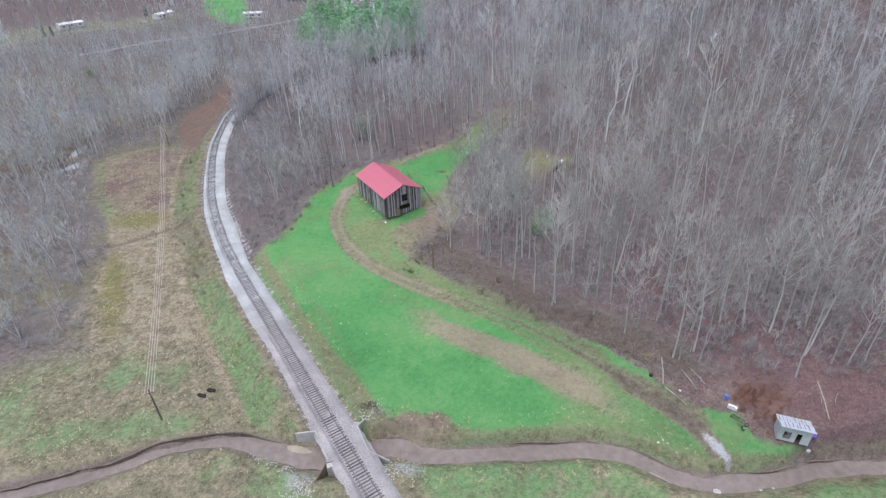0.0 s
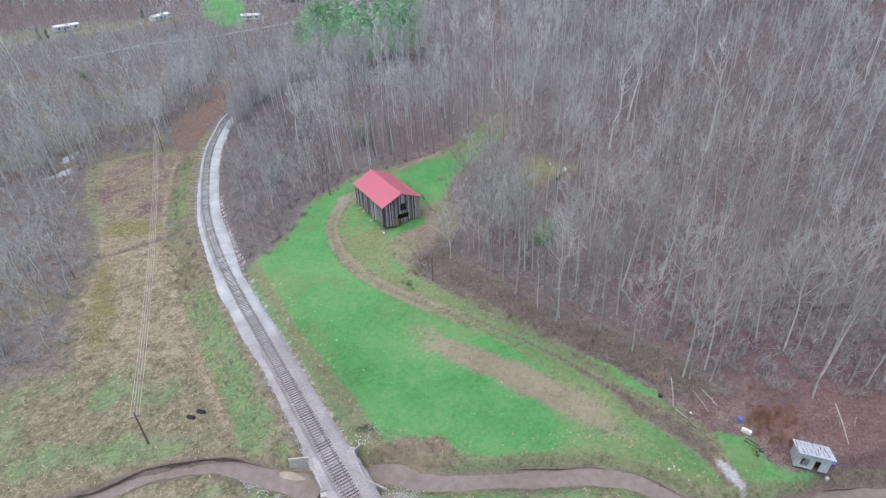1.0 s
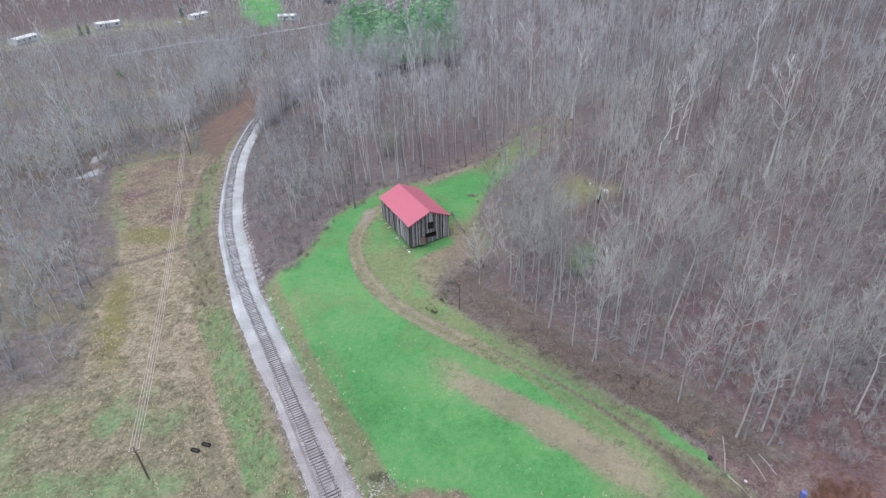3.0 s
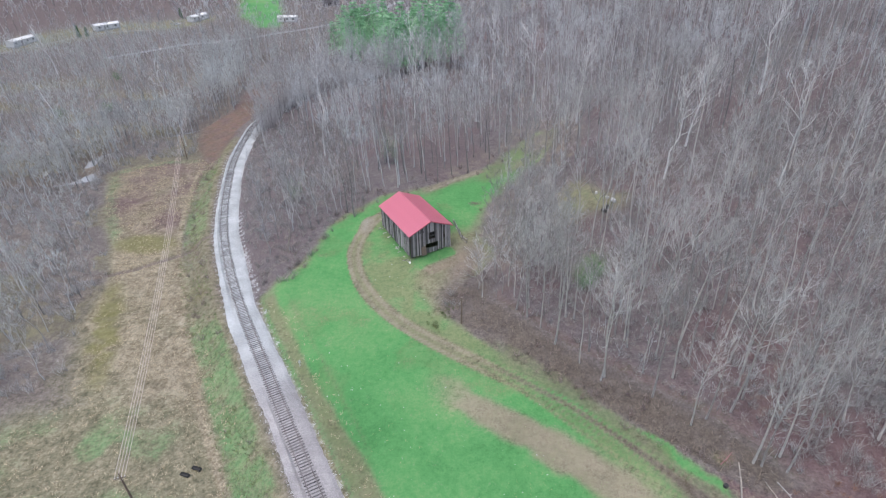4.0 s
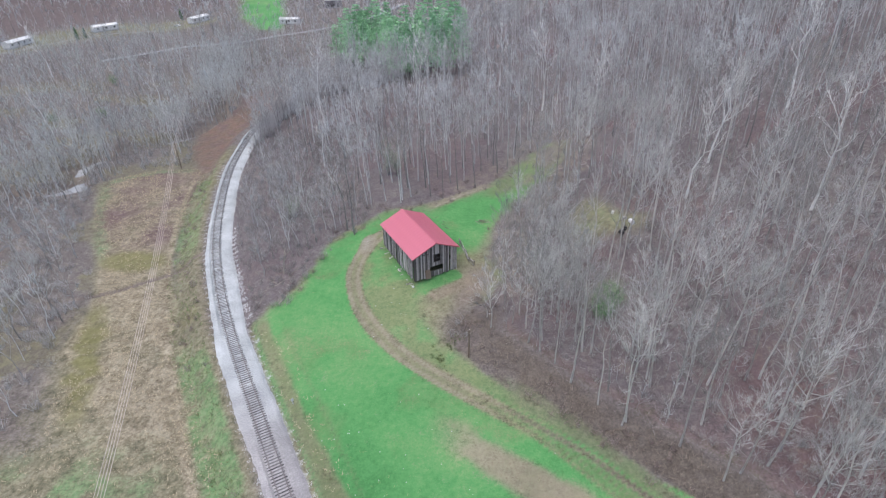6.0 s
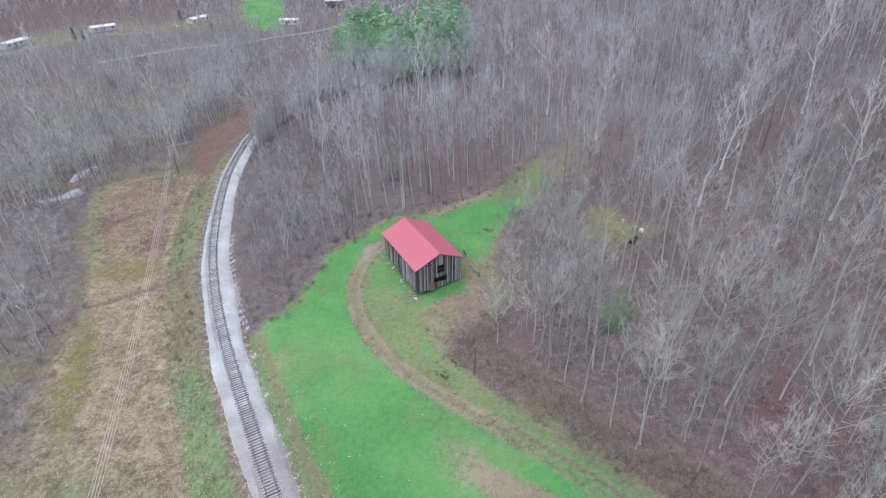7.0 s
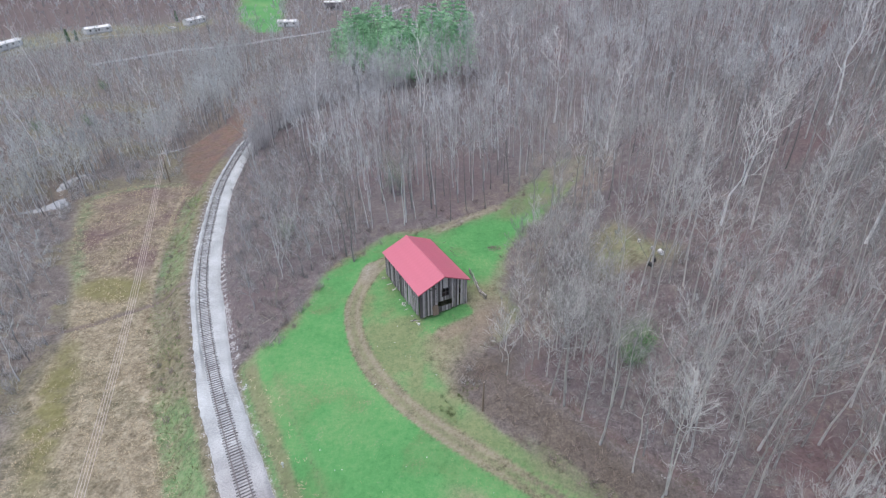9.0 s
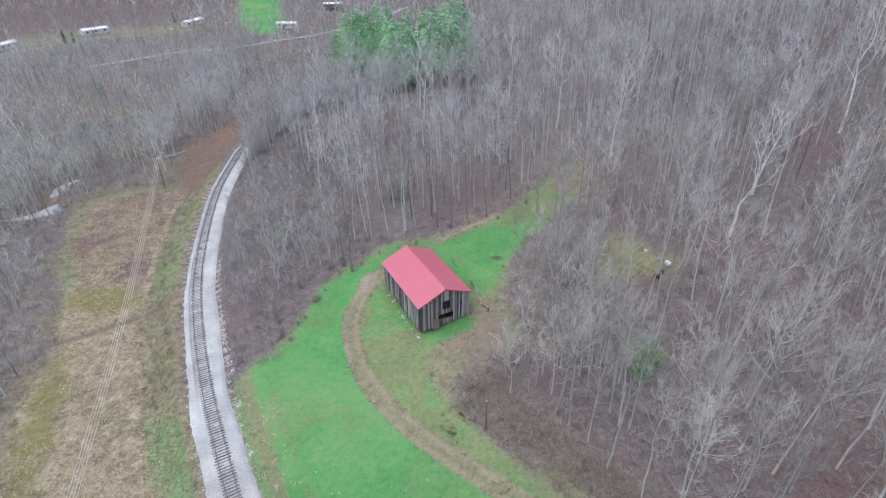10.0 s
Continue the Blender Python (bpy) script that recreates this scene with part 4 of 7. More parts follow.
# ---- the bridge over the creek ----
def prism(a, b, thick, z0, z1, bm=None, z1b=None):
    """An upright wall between two plan points; its top may fall from z1 to z1b."""
    bm = bm or bmesh.new()
    a, b = Vector(a), Vector(b)
    d = (b - a).normalized()
    n = Vector((d.y, -d.x)) * thick / 2
    z1b = z1 if z1b is None else z1b
    low = [bm.verts.new((*p, z0)) for p in (a + n, b + n, b - n, a - n)]
    top = [bm.verts.new((*p, z)) for p, z in ((a + n, z1), (b + n, z1b), (b - n, z1b), (a - n, z1))]
    bm.faces.new(low[::-1])
    bm.faces.new(top)
    for i in range(4):
        bm.faces.new((low[i], low[(i + 1) % 4], top[(i + 1) % 4], top[i]))
    bmesh.ops.bevel(bm, geom=list(bm.edges), offset=0.03, segments=1, affect="EDGES")
    return bm


def build_bridge():
    bridge = thing("railway_bridge", Matrix(), "weathered concrete railway bridge with low curbs over a creek", "bridge")
    lw, le, rw, re = (-19.6, 55.6), (-16.9, 50.4), (-13.2, 56.3), (-11.0, 51.7)
    part("curb", prism(lw, le, 0.2, 2.5, 3.5), M_CONCRETE, bridge)
    part("curb", prism(rw, re, 0.2, 2.5, 3.5), M_CONCRETE, bridge)
    part("abutment", prism((-19.4, 56.3), (-13.0, 57.0), 0.9, -1.0, 3.05), M_CONCRETE, bridge)
    part("abutment", prism((-17.0, 49.7), (-11.2, 51.0), 0.9, -1.0, 3.05), M_CONCRETE, bridge)
    deck = bmesh.new()
    pts = [(-19.4, 56.3), (-17.0, 50.0), (-11.2, 51.3), (-13.1, 56.9)]
    low = [deck.verts.new((*p, 2.62)) for p in pts]
    top = [deck.verts.new((*p, 3.36)) for p in pts]
    deck.faces.new(top)
    deck.faces.new(low[::-1])
    for i in range(4):
        deck.faces.new((low[i], low[(i + 1) % 4], top[(i + 1) % 4], top[i]))
    part("deck", deck, M_BALLAST, bridge, "gravel-covered deck slab")
    part("wing_wall", prism(lw, (-22.9, 56.0), 0.22, -0.8, 3.45, z1b=2.6), M_CONCRETE, bridge)
    part("wing_wall", prism(le, (-18.9, 47.6), 0.22, -0.8, 3.4, z1b=1.4), M_POLE, bridge, "dark rusty timber wing wall")
    part("wing_wall", prism(rw, (-11.9, 58.9), 0.22, -0.8, 3.45, z1b=2.6), M_CONCRETE, bridge)
    part("wing_wall", prism(re, (-7.9, 50.7), 0.22, -0.8, 3.45, z1b=2.3), M_CONCRETE, bridge)


build_bridge()


# ---- the barn ----
def build_barn():
    L, W, eave, ridge = 15.6, 9.9, 5.35, 7.55
    m = pose(-11.62, 124.52, 7.75, 0, 0, math.degrees(2.11))
    barn = thing("barn", m, "old barn of grey weathered boards with a red metal roof", "barn")
    rnd = random.Random(2)
    half_l, half_w = L / 2, W / 2
    bm = bmesh.new()
    me_cache = {}

    def board(parent, x, y, turn, h, w, z0=-0.35, lean=0.0):
        key = (round(h, 1), round(w, 2))
        if key not in me_cache:
            b = box(w, 0.035, round(h, 1), bevel=0.006)
            d = bpy.data.meshes.new("board")
            b.to_mesh(d)
            b.free()
            d.materials.append(M_BOARD)
            me_cache[key] = d
        part("board", me_cache[key], None, parent, at=pose(x, y, z0, lean, 0, turn))

    def gable(y):
        return eave + (ridge - eave) * max(0.0, 1 - abs(y) / half_w) - 0.1

    for name, where in (("front_wall", -half_l), ("back_wall", half_l)):
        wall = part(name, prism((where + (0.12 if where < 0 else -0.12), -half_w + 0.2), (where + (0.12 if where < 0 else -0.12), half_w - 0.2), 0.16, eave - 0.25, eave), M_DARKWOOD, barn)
        y = -half_w + 0.12
        while y < half_w:
            w = rnd.choice((0.22, 0.26, 0.3))
            h = gable(y) + 0.35
            z0 = -0.35
            jag = rnd.choice((0, 0, 0.1, 0.25, 0.5))
            if where < 0:
                # the openings of the front: a loft window, a low doorway, and slits where boards are gone
                if -1.0 < y < 0.4:
                    board(wall, where, y, 90, 0.95, w, 2.05)
                    board(wall, where, y, 90, max(gable(y) - 4.75, 0.5), w, 4.75)
                    board(wall, where, y, 90, rnd.choice((1.0, 1.2, 1.3)), w, -0.35)
                    y += w + 0.02
                    continue
                if -1.7 < y < 1.2:
                    board(wall, where, y, 90, gable(y) - 2.05, w, 2.05)
                    board(wall, where, y, 90, rnd.choice((1.0, 1.2, 1.4)), w, -0.35)
                    y += w + 0.02
                    continue
                if -3.4 < y < -3.05 or 4.0 < y < 4.2:
                    board(wall, where, y, 90, 1.5, w, gable(y) - 1.5)
                    y += w + 0.05
                    continue
            board(wall, where, y, 90, h - jag, w, z0 + jag, rnd.gauss(0, 0.7))
            y += w + rnd.choice((0.015, 0.02, 0.03, 0.07))
    for name, where in (("side_wall", -half_w), ("side_wall", half_w)):
        wall = part(name, prism((-half_l + 0.2, where * 0.985), (half_l - 0.2, where * 0.985), 0.16, eave - 0.3, eave - 0.05), M_DARKWOOD, barn)
        x = -half_l + 0.12
        while x < half_l:
            w = rnd.choice((0.22, 0.26, 0.3))
            jag = rnd.choice((0, 0, 0.1, 0.2, 0.4, 0.8))
            if rnd.random() < 0.14:
                x += 0.18
            else:
                board(wall, x, where, 0, eave + 0.25 - jag, w, -0.35 + jag, rnd.gauss(0, 0.7))
            x += w + rnd.choice((0.015, 0.02, 0.03, 0.08))
    for x in np.linspace(-half_l + 0.3, half_l - 0.3, 5):
        for y in (-half_w + 0.28, half_w - 0.28):
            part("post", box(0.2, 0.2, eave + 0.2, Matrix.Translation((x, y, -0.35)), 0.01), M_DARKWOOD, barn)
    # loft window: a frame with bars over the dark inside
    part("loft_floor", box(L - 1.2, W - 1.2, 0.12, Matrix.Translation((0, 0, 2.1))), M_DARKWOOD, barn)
    fr = bmesh.new()
    for y0, z0, sy, sz in ((-1.05, 3.05, 0.1, 1.75), (0.45, 3.05, 0.1, 1.75), (-0.3, 3.0, 1.6, 0.1), (-0.3, 3.85, 1.5, 0.09), (-0.3, 4.72, 1.6, 0.1), (-0.3, 3.05, 0.07, 1.7)):
        box(0.07, sy, sz, Matrix.Translation((-half_l - 0.05, y0, z0)), bm=fr)
    part("window_frame", fr, M_BOARD, barn)
    part("loose_door", box(1.2, 0.06, 2.0, pose(-half_l - 0.5, 1.9, -0.3, 12, 0, 90)), M_POLE, barn, "brown plank door leaning at the front")
    # roof: two sheets with raised seams, a ridge cap and fascia boards
    over_w, over_l = 0.42, 0.42
    run = half_w + over_w
    rise = (ridge - eave) * run / half_w
    slope = math.hypot(run, rise)
    tilt = math.degrees(math.atan2(rise, run))
    n = 18
    pw = (L + 2 * over_l) / n
    sheet = box(pw - 0.004, slope, 0.05, Matrix.Translation((0, -slope / 2, 0)))
    box(0.035, slope, 0.012, Matrix.Translation((pw / 2 - 0.03, -slope / 2, 0.049)), bm=sheet)
    panel = bpy.data.meshes.new("roof_sheet")
    sheet.to_mesh(panel)
    sheet.free()
    panel.materials.append(M_ROOF)
    for sgn in (-1, 1):
        for q in range(n):
            px = -L / 2 - over_l + pw * (q + 0.5)
            part("roof_sheet", panel, None, barn, at=pose(px, 0, ridge + 0.05, tilt if sgn < 0 else -tilt, 0, 0) @ pose(0, 0, 0, 0, 0, 0 if sgn < 0 else 180))
    cap = bmesh.new()
    for sgn in (-1, 1):
        box(L + 2 * over_l + 0.04, 0.3, 0.025, pose(0, 0, ridge + 0.165, tilt if sgn < 0 else -tilt, 0, 0) @ Matrix.Translation((0, -0.14 * 1 if sgn < 0 else 0.14, 0)), bm=cap)
    part("ridge_cap", cap, M_ROOF, barn)
    for end in (-1, 1):
        f = bmesh.new()
        for sgn in (-1, 1):
            mm = pose(end * (half_l + over_l - 0.03), 0, ridge - 0.13, tilt if sgn < 0 else -tilt, 0, 0) @ Matrix.Translation((0, sgn * slope / 2, 0))
            box(0.045, slope - 0.02, 0.17, mm, bm=f)
        part("fascia", f, M_ROOF, barn)
    bm.free()
    return barn


build_barn()


# ---- the shed ----
def build_shed():
    x, y = 52.5, 51.55
    base = gz(x, y) - 0.1
    L, W, hf, hb = 4.2, 2.6, 3.1, 2.55
    shed = thing("shed", pose(x, y, base, 0, 0, math.degrees(-0.36)), "small pale grey shed with a rust-striped tin roof", "shed")
    for sx, name in ((-L / 2 + 0.1, "side_wall"), (L / 2 - 0.1, "side_wall")):
        b = bmesh.new()
        v = [b.verts.new(p) for p in ((sx - 0.04, -W / 2 + 0.25, 0), (sx - 0.04, W / 2, 0), (sx - 0.04, W / 2, hb), (sx - 0.04, -W / 2 + 0.25, hf))]
        v2 = [b.verts.new((p.co.x + 0.08, p.co.y, p.co.z)) for p in v]
        b.faces.new(v[::-1])
        b.faces.new(v2)
        for i in range(4):
            b.faces.new((v[i], v[(i + 1) % 4], v2[(i + 1) % 4], v2[i]))
        part(name, b, M_SHEDWALL, shed)
    part("back_wall", box(L - 0.2, 0.08, hb, Matrix.Translation((0, W / 2 - 0.03, 0))), M_SHEDWALL, shed)
    front = bmesh.new()
    yf = -W / 2 + 0.25
    for cx, w, z, h in ((-1.75, 0.72, 0, hf), (-0.05, 0.7, 0, hf), (1.55, 1.1, 0, hf), (-0.9, 1.0, 2.05, hf - 2.05), (0.65, 0.72, 2.05, hf - 2.05), (-0.9, 1.0, 0, 0.55)):
        box(w, 0.08, h, Matrix.Translation((cx, yf, z)), bm=front)
    part("front_wall", front, M_SHEDWALL, shed)
    for q in range(5):
        part("siding_batten", box(0.05, 0.03, hf, Matrix.Translation((-2.0 + q * 1.0 + (0.1 if q > 1 else 0), yf - 0.055, 0))), M_SHEDWALL, shed) if q in (0, 2, 4) else None
    win = bmesh.new()
    for q in range(4):
        box(0.06, 0.05, 1.75, pose(-1.25 + q * 0.24, yf + 0.1, 0.5, 0, 18, 0), bm=win)
    part("leaning_planks", win, M_SHEDWALL, shed)
    inner = box(L - 0.4, 0.06, hf - 0.3, Matrix.Translation((0, 0.3, 0.05)))
    part("inner_partition", inner, M_DARKWOOD, shed)
    part("floor_slab", box(L, W - 0.2, 0.1), M_DARKWOOD, shed)
    tilt = math.degrees(math.atan2(hb - hf, W - 0.25))
    n = 9
    w = (L + 0.5) / n
    rnd = random.Random(2)
    for q in range(n):
        b = box(w * 0.99, W + 0.5, 0.03)
        for k in (-0.5, -0.17, 0.17):
            box(0.05, W + 0.5, 0.035, Matrix.Translation((k * w + 0.03, 0, 0.028)), bm=b)
        sheet = part("roof_sheet", b, M_TIN, shed, at=pose(-(L + 0.5) / 2 + w * (q + 0.5), 0.05, (hf + hb) / 2 + 0.06, tilt, 0, 0))
        for k in range(2):
            ln = rnd.uniform(0.7, 1.35)
            streak = box(rnd.uniform(0.08, 0.2), ln, 0.012, Matrix.Translation((rnd.uniform(-0.2, 0.2), (0.75 if k else -0.6) + rnd.uniform(-0.25, 0.25), 0.03)))
            part("rust_streak", streak, M_STREAK, sheet, "rusted streak on the tin sheet")


build_shed()


# ---- poles and wires ----
POLE_A, POLE_B = (-46.2, 60.9), (-95.0, 186.0)


def utility_pole(x, y, h, turn, label, arm=True, group=""):
    base = gz(x, y) - 0.3
    pole = thing("utility_pole", pose(x, y, base, 0, 0, turn), label, "pole", group)
    part("shaft", tube([(0, 0, 0), (0.02, 0, h * 0.5), (0, 0.02, h + 0.3)], [0.17, 0.15, 0.11], 8), M_POLE, pole)
    if arm:
        part("crossarm", box(1.5, 0.1, 0.12, Matrix.Translation((0, -0.16, h - 0.45)), 0.01), M_POLE, pole)
        for q in (-0.63, -0.21, 0.21, 0.63):
            part("insulator", tube([(q, -0.16, h - 0.33), (q, -0.16, h - 0.24), (q, -0.16, h - 0.2), (q, -0.16, h - 0.1)], [0.03, 0.07, 0.05, 0.03], 7), M_WHITE, pole)
        for q in (-1, 1):
            part("brace", tube([(q * 0.5, -0.2, h - 0.42), (0, -0.17, h - 1.05)], 0.02, 5), M_WIRE, pole)
        part("transformer_bracket", box(0.12, 0.12, 0.3, Matrix.Translation((0.14, 0, h - 0.9)), 0.01), M_WIRE, pole)
    else:
        part("cap", tube([(0, 0.02, h + 0.3), (0, 0.02, h + 0.36)], [0.13, 0.09], 8), M_WIRE, pole)
        part("step_bolt", tube([(0.12, 0, h - 0.5), (0.3, 0, h - 0.5)], 0.02, 5), M_WIRE, pole)
    return pole


line_turn = math.degrees(math.atan2(POLE_B[1] - POLE_A[1], POLE_B[0] - POLE_A[0])) - 90
utility_pole(*POLE_A, 7.2, line_turn, "brown wooden power pole with a crossarm in the rough meadow", group="power poles along the meadow")
utility_pole(*POLE_B, 9.0, line_turn, "wooden power pole at the far end of the straw meadow", group="power poles along the meadow")
utility_pole(-72.0 - 48, 250, 9.5, line_turn, "distant wooden power pole beyond the meadow", group="power poles along the meadow")
utility_pole(-0.7, 95.9, 6.1, 20, "bare wooden pole standing in brown weeds by the wood", arm=False)


def wires():
    a, b = Vector((*POLE_A, gz(*POLE_A) + 6.75)), Vector((*POLE_B, gz(*POLE_B) + 8.6))
    c = Vector((-120, 250, gz(-120, 250) + 9.1))
    d = (b - a).normalized()
    n = Vector((d.y, -d.x, 0)).normalized()
    for q in (-0.63, -0.21, 0.21, 0.63):
        bm = bmesh.new()
        for p0, p1, sag in ((a, b, 3.0), (b, c, 2.0)):
            pts = [p0.lerp(p1, k) + n * q - Vector((0, 0, sag * 4 * k * (1 - k))) for k in np.linspace(0, 1, 18)]
            tube(pts, 0.036, 3, bm, cap=False)
        me = bpy.data.meshes.new("power_line")
        bm.to_mesh(me)
        bm.free()
        me.materials.append(M_WIRE)
        tagged(new("power_line", me), "thin pale overhead wire sagging along the meadow", "wire", "power wires")


wires()


# ---- trees ----
def tube_arrays(pts, radii, sides, out_v, out_f):
    """Appends a tapered tube to vertex and triangle lists; a last radius of 0 makes a point."""
    start = len(out_v)
    rings = len(pts)
    for i, p in enumerate(pts):
        t = pts[min(i + 1, rings - 1)] - pts[max(i - 1, 0)]
        t = t / (np.linalg.norm(t) + 1e-9)
        u = np.cross(t, (0.31, 0.17, 0.93) if abs(t[2]) < 0.9 else (1.0, 0.1, 0.0))
        u /= np.linalg.norm(u)
        v = np.cross(t, u)
        if radii[i] <= 0:
            out_v.append(p)
            continue
        for k in range(sides):
            a = 2 * math.pi * k / sides
            out_v.append(p + radii[i] * (math.cos(a) * u + math.sin(a) * v))
    for i in range(rings - 1):
        r0 = start + i * sides
        if radii[i + 1] <= 0:
            for k in range(sides):
                out_f.append((r0 + k, r0 + (k + 1) % sides, r0 + sides))
            continue
        r1 = r0 + sides
        for k in range(sides):
            k2 = (k + 1) % sides
            out_f.append((r0 + k, r0 + k2, r1 + k2))
            out_f.append((r0 + k, r1 + k2, r1 + k))


def twig(p, d, length, width, rnd, out_v, out_f):
    s = np.array([rnd.gauss(0, 1), rnd.gauss(0, 1), rnd.gauss(0, 1)])
    s = np.cross(d, s)
    s = s / (np.linalg.norm(s) + 1e-9) * width * 0.5
    i = len(out_v)
    bend = np.array([rnd.gauss(0, 0.12), rnd.gauss(0, 0.12), 0.1]) * length
    out_v.extend([p - s, p + s, p + d * length + bend])
    out_f.append((i, i + 1, i + 2))


def unit(v):
    return v / (np.linalg.norm(v) + 1e-9)


def bare_tree(seed, height, crown_from, spread, limbs, subs, twigs, steep, trunk_r, stems=1, sides=6, twig_w=0.04, low=4, straight=0.008, light=False):
    """Trunk and crown of a leafless hardwood as (verts, tris) pairs: a straight bole, limbs that rise and fan, fine twigs."""
    rnd = random.Random(seed)
    tv, tf, cv, cf = [], [], [], []
    for stem in range(stems):
        lean = np.array([rnd.gauss(0, 0.03), rnd.gauss(0, 0.03), 0]) if stems == 1 else np.array([math.cos(stem * 2.4 + seed), math.sin(stem * 2.4 + seed), 0]) * rnd.uniform(0.12, 0.3)
        h = height * rnd.uniform(0.8, 1.0) if stem else height
        n = 7
        pts, wob = [], np.zeros(3)
        for i in range(n + 1):
            k = i / n
            wob = wob + np.array([rnd.gauss(0, straight), rnd.gauss(0, straight), 0]) * h * (0.6 if k < crown_from else 2.0)
            pts.append(np.array([0, 0, k * h - 0.6 * (i == 0)]) + lean * k * h + wob)
        radii = [trunk_r * (1.3 if i == 0 else 1 - 0.45 * (i / n) / crown_from if i / n < crown_from else 0.55 * (1.02 - i / n) / (1.02 - crown_from)) for i in range(n + 1)]
        radii[-1] = 0
        tube_arrays(pts, radii, sides, tv, tf)
        arr, ks = np.array(pts), np.linspace(0, 1, n + 1)

        def at(k):
            return np.array([np.interp(k, ks, arr[:, c]) for c in range(3)])

        def branch(p0, d, length, r, kids, fine):
            """A limb that bends upwards, with its side branches and twigs."""
            d2 = unit(d + np.array([rnd.gauss(0, 0.16), rnd.gauss(0, 0.16), 0.28 + 0.2 * rnd.random()]))
            d3 = unit(d2 + np.array([rnd.gauss(0, 0.25), rnd.gauss(0, 0.25), 0.22]))
            p1 = p0 + d * length * 0.36
            p2 = p1 + d2 * length * 0.34
            p3 = p2 + d3 * length * 0.3
            tube_arrays([p0, p1, p2, p3], [r, r * 0.72, r * 0.42, 0], 3, cv, cf)
            line, ways = np.array([p0, p1, p2, p3]), (d, d2, d3)
            for b in range(kids):
                kk = 0.22 + 0.76 * (b + rnd.random()) / kids
                base = np.array([np.interp(kk, (0, 0.36, 0.7, 1), line[:, c]) for c in range(3)])
                w = ways[0 if kk < 0.36 else 1 if kk < 0.7 else 2]
                e = unit(w + np.array([rnd.gauss(0, 0.48), rnd.gauss(0, 0.48), rnd.gauss(0.12, 0.3)]))
                bl = length * rnd.uniform(0.3, 0.58) * (1.15 - 0.6 * kk)
                e2 = unit(e + np.array([rnd.gauss(0, 0.25), rnd.gauss(0, 0.25), 0.25]))
                q1, q2 = base + e * bl * 0.5, base + e * bl * 0.5 + e2 * bl * 0.55
                rr = max(0.012, r * 0.38)
                if light:
                    twig(base, unit(q2 - base), bl, max(twig_w, rr * 1.7), rnd, cv, cf)
                else:
                    tube_arrays([base, q1, q2], [rr, rr * 0.75, 0], 3, cv, cf)
                for t in range(fine):
                    m = 0.15 + 0.85 * rnd.random()
                    f = unit((e if m < 0.5 else e2) + np.array([rnd.gauss(0, 0.5), rnd.gauss(0, 0.5), rnd.gauss(0.12, 0.35)]))
                    o = base + (q1 - base) * m / 0.5 if m < 0.5 else q1 + (q2 - q1) * (m - 0.5) / 0.5
                    twig(o, f, max(0.5, bl * rnd.uniform(0.3, 0.75)), twig_w, rnd, cv, cf)

        turn = rnd.uniform(0, 6.28)
        for q in range(limbs):
            rel = (q + rnd.random()) / limbs
            k = crown_from + (0.95 - crown_from) * rel
            turn += 2.4 + rnd.gauss(0, 0.4)
            d = unit(np.array([math.cos(turn), math.sin(turn), steep * rnd.uniform(0.7, 1.3) + 0.7 * rel]))
            branch(at(k), d, spread * (1.2 - 0.62 * rel) * rnd.uniform(0.7, 1.15), max(0.024, trunk_r * (0.36 - 0.2 * rel)), subs, twigs)
        for q in range(low):
            k = crown_from * rnd.uniform(0.4, 1.0)
            a = rnd.uniform(0, 6.28)
            branch(at(k), unit(np.array([math.cos(a), math.sin(a), rnd.uniform(0.0, 0.6)])), spread * rnd.uniform(0.2, 0.5), 0.028, 2, 2)
    return (np.array(tv), np.array(tf)), (np.array(cv), np.array(cf))


FOREST = [bare_tree(s, 21.5 + (s * 37 % 7) - 3, 0.44 + 0.05 * (s % 4), 5.2 + 0.5 * (s % 3), 12, 7, 9, 0.85, 0.13 + 0.018 * (s % 3), twig_w=0.027, low=5) for s in range(1, 13)]
SLIM = [bare_tree(s, 23.5 + (s * 37 % 6) - 3, 0.5 + 0.05 * (s % 3), 4.1 + 0.4 * (s % 3), 10, 6, 8, 0.95, 0.115 + 0.018 * (s % 3), twig_w=0.03) for s in range(101, 111)]
MEDIUM = [bare_tree(s, 12 + (s * 29 % 5) - 1.5, 0.22 + 0.05 * (s % 3), 3.9, 11, 6, 8, 0.7, 0.1, twig_w=0.033, low=1, straight=0.016) for s in range(21, 27)]
MULTI = [bare_tree(s, 10.5 + s % 3, 0.24, 2.9, 7, 5, 7, 0.8, 0.09, stems=3 + s % 2, sides=4, twig_w=0.036, low=0, straight=0.014) for s in range(41, 46)]
FOREST_LOW = [bare_tree(s, 20.5 + (s * 37 % 9) - 4, 0.42 + 0.05 * (s % 4), 4.3 + 0.4 * (s % 3), 9, 5, 8, 0.9, 0.1 + 0.02 * (s % 3), sides=4, twig_w=0.048, low=1, straight=0.009, light=True) for s in range(61, 69)]
MEDIUM_LOW = [bare_tree(s, 11 + s % 4, 0.25, 4.0, 7, 4, 9, 0.7, 0.11, sides=4, twig_w=0.06, low=0, straight=0.016, light=True) for s in range(71, 77)]
FAR_LOW = [bare_tree(s, 13 + s % 4, 0.25, 4.6, 5, 3, 9, 0.75, 0.14, sides=3, twig_w=0.17, low=0, light=True) for s in range(91, 96)]
WHITE = [bare_tree(s, 22 + s % 3, 0.4, 6.0, 9, 5, 5, 0.9, 0.24, twig_w=0.05, low=2, straight=0.012) for s in range(141, 145)]
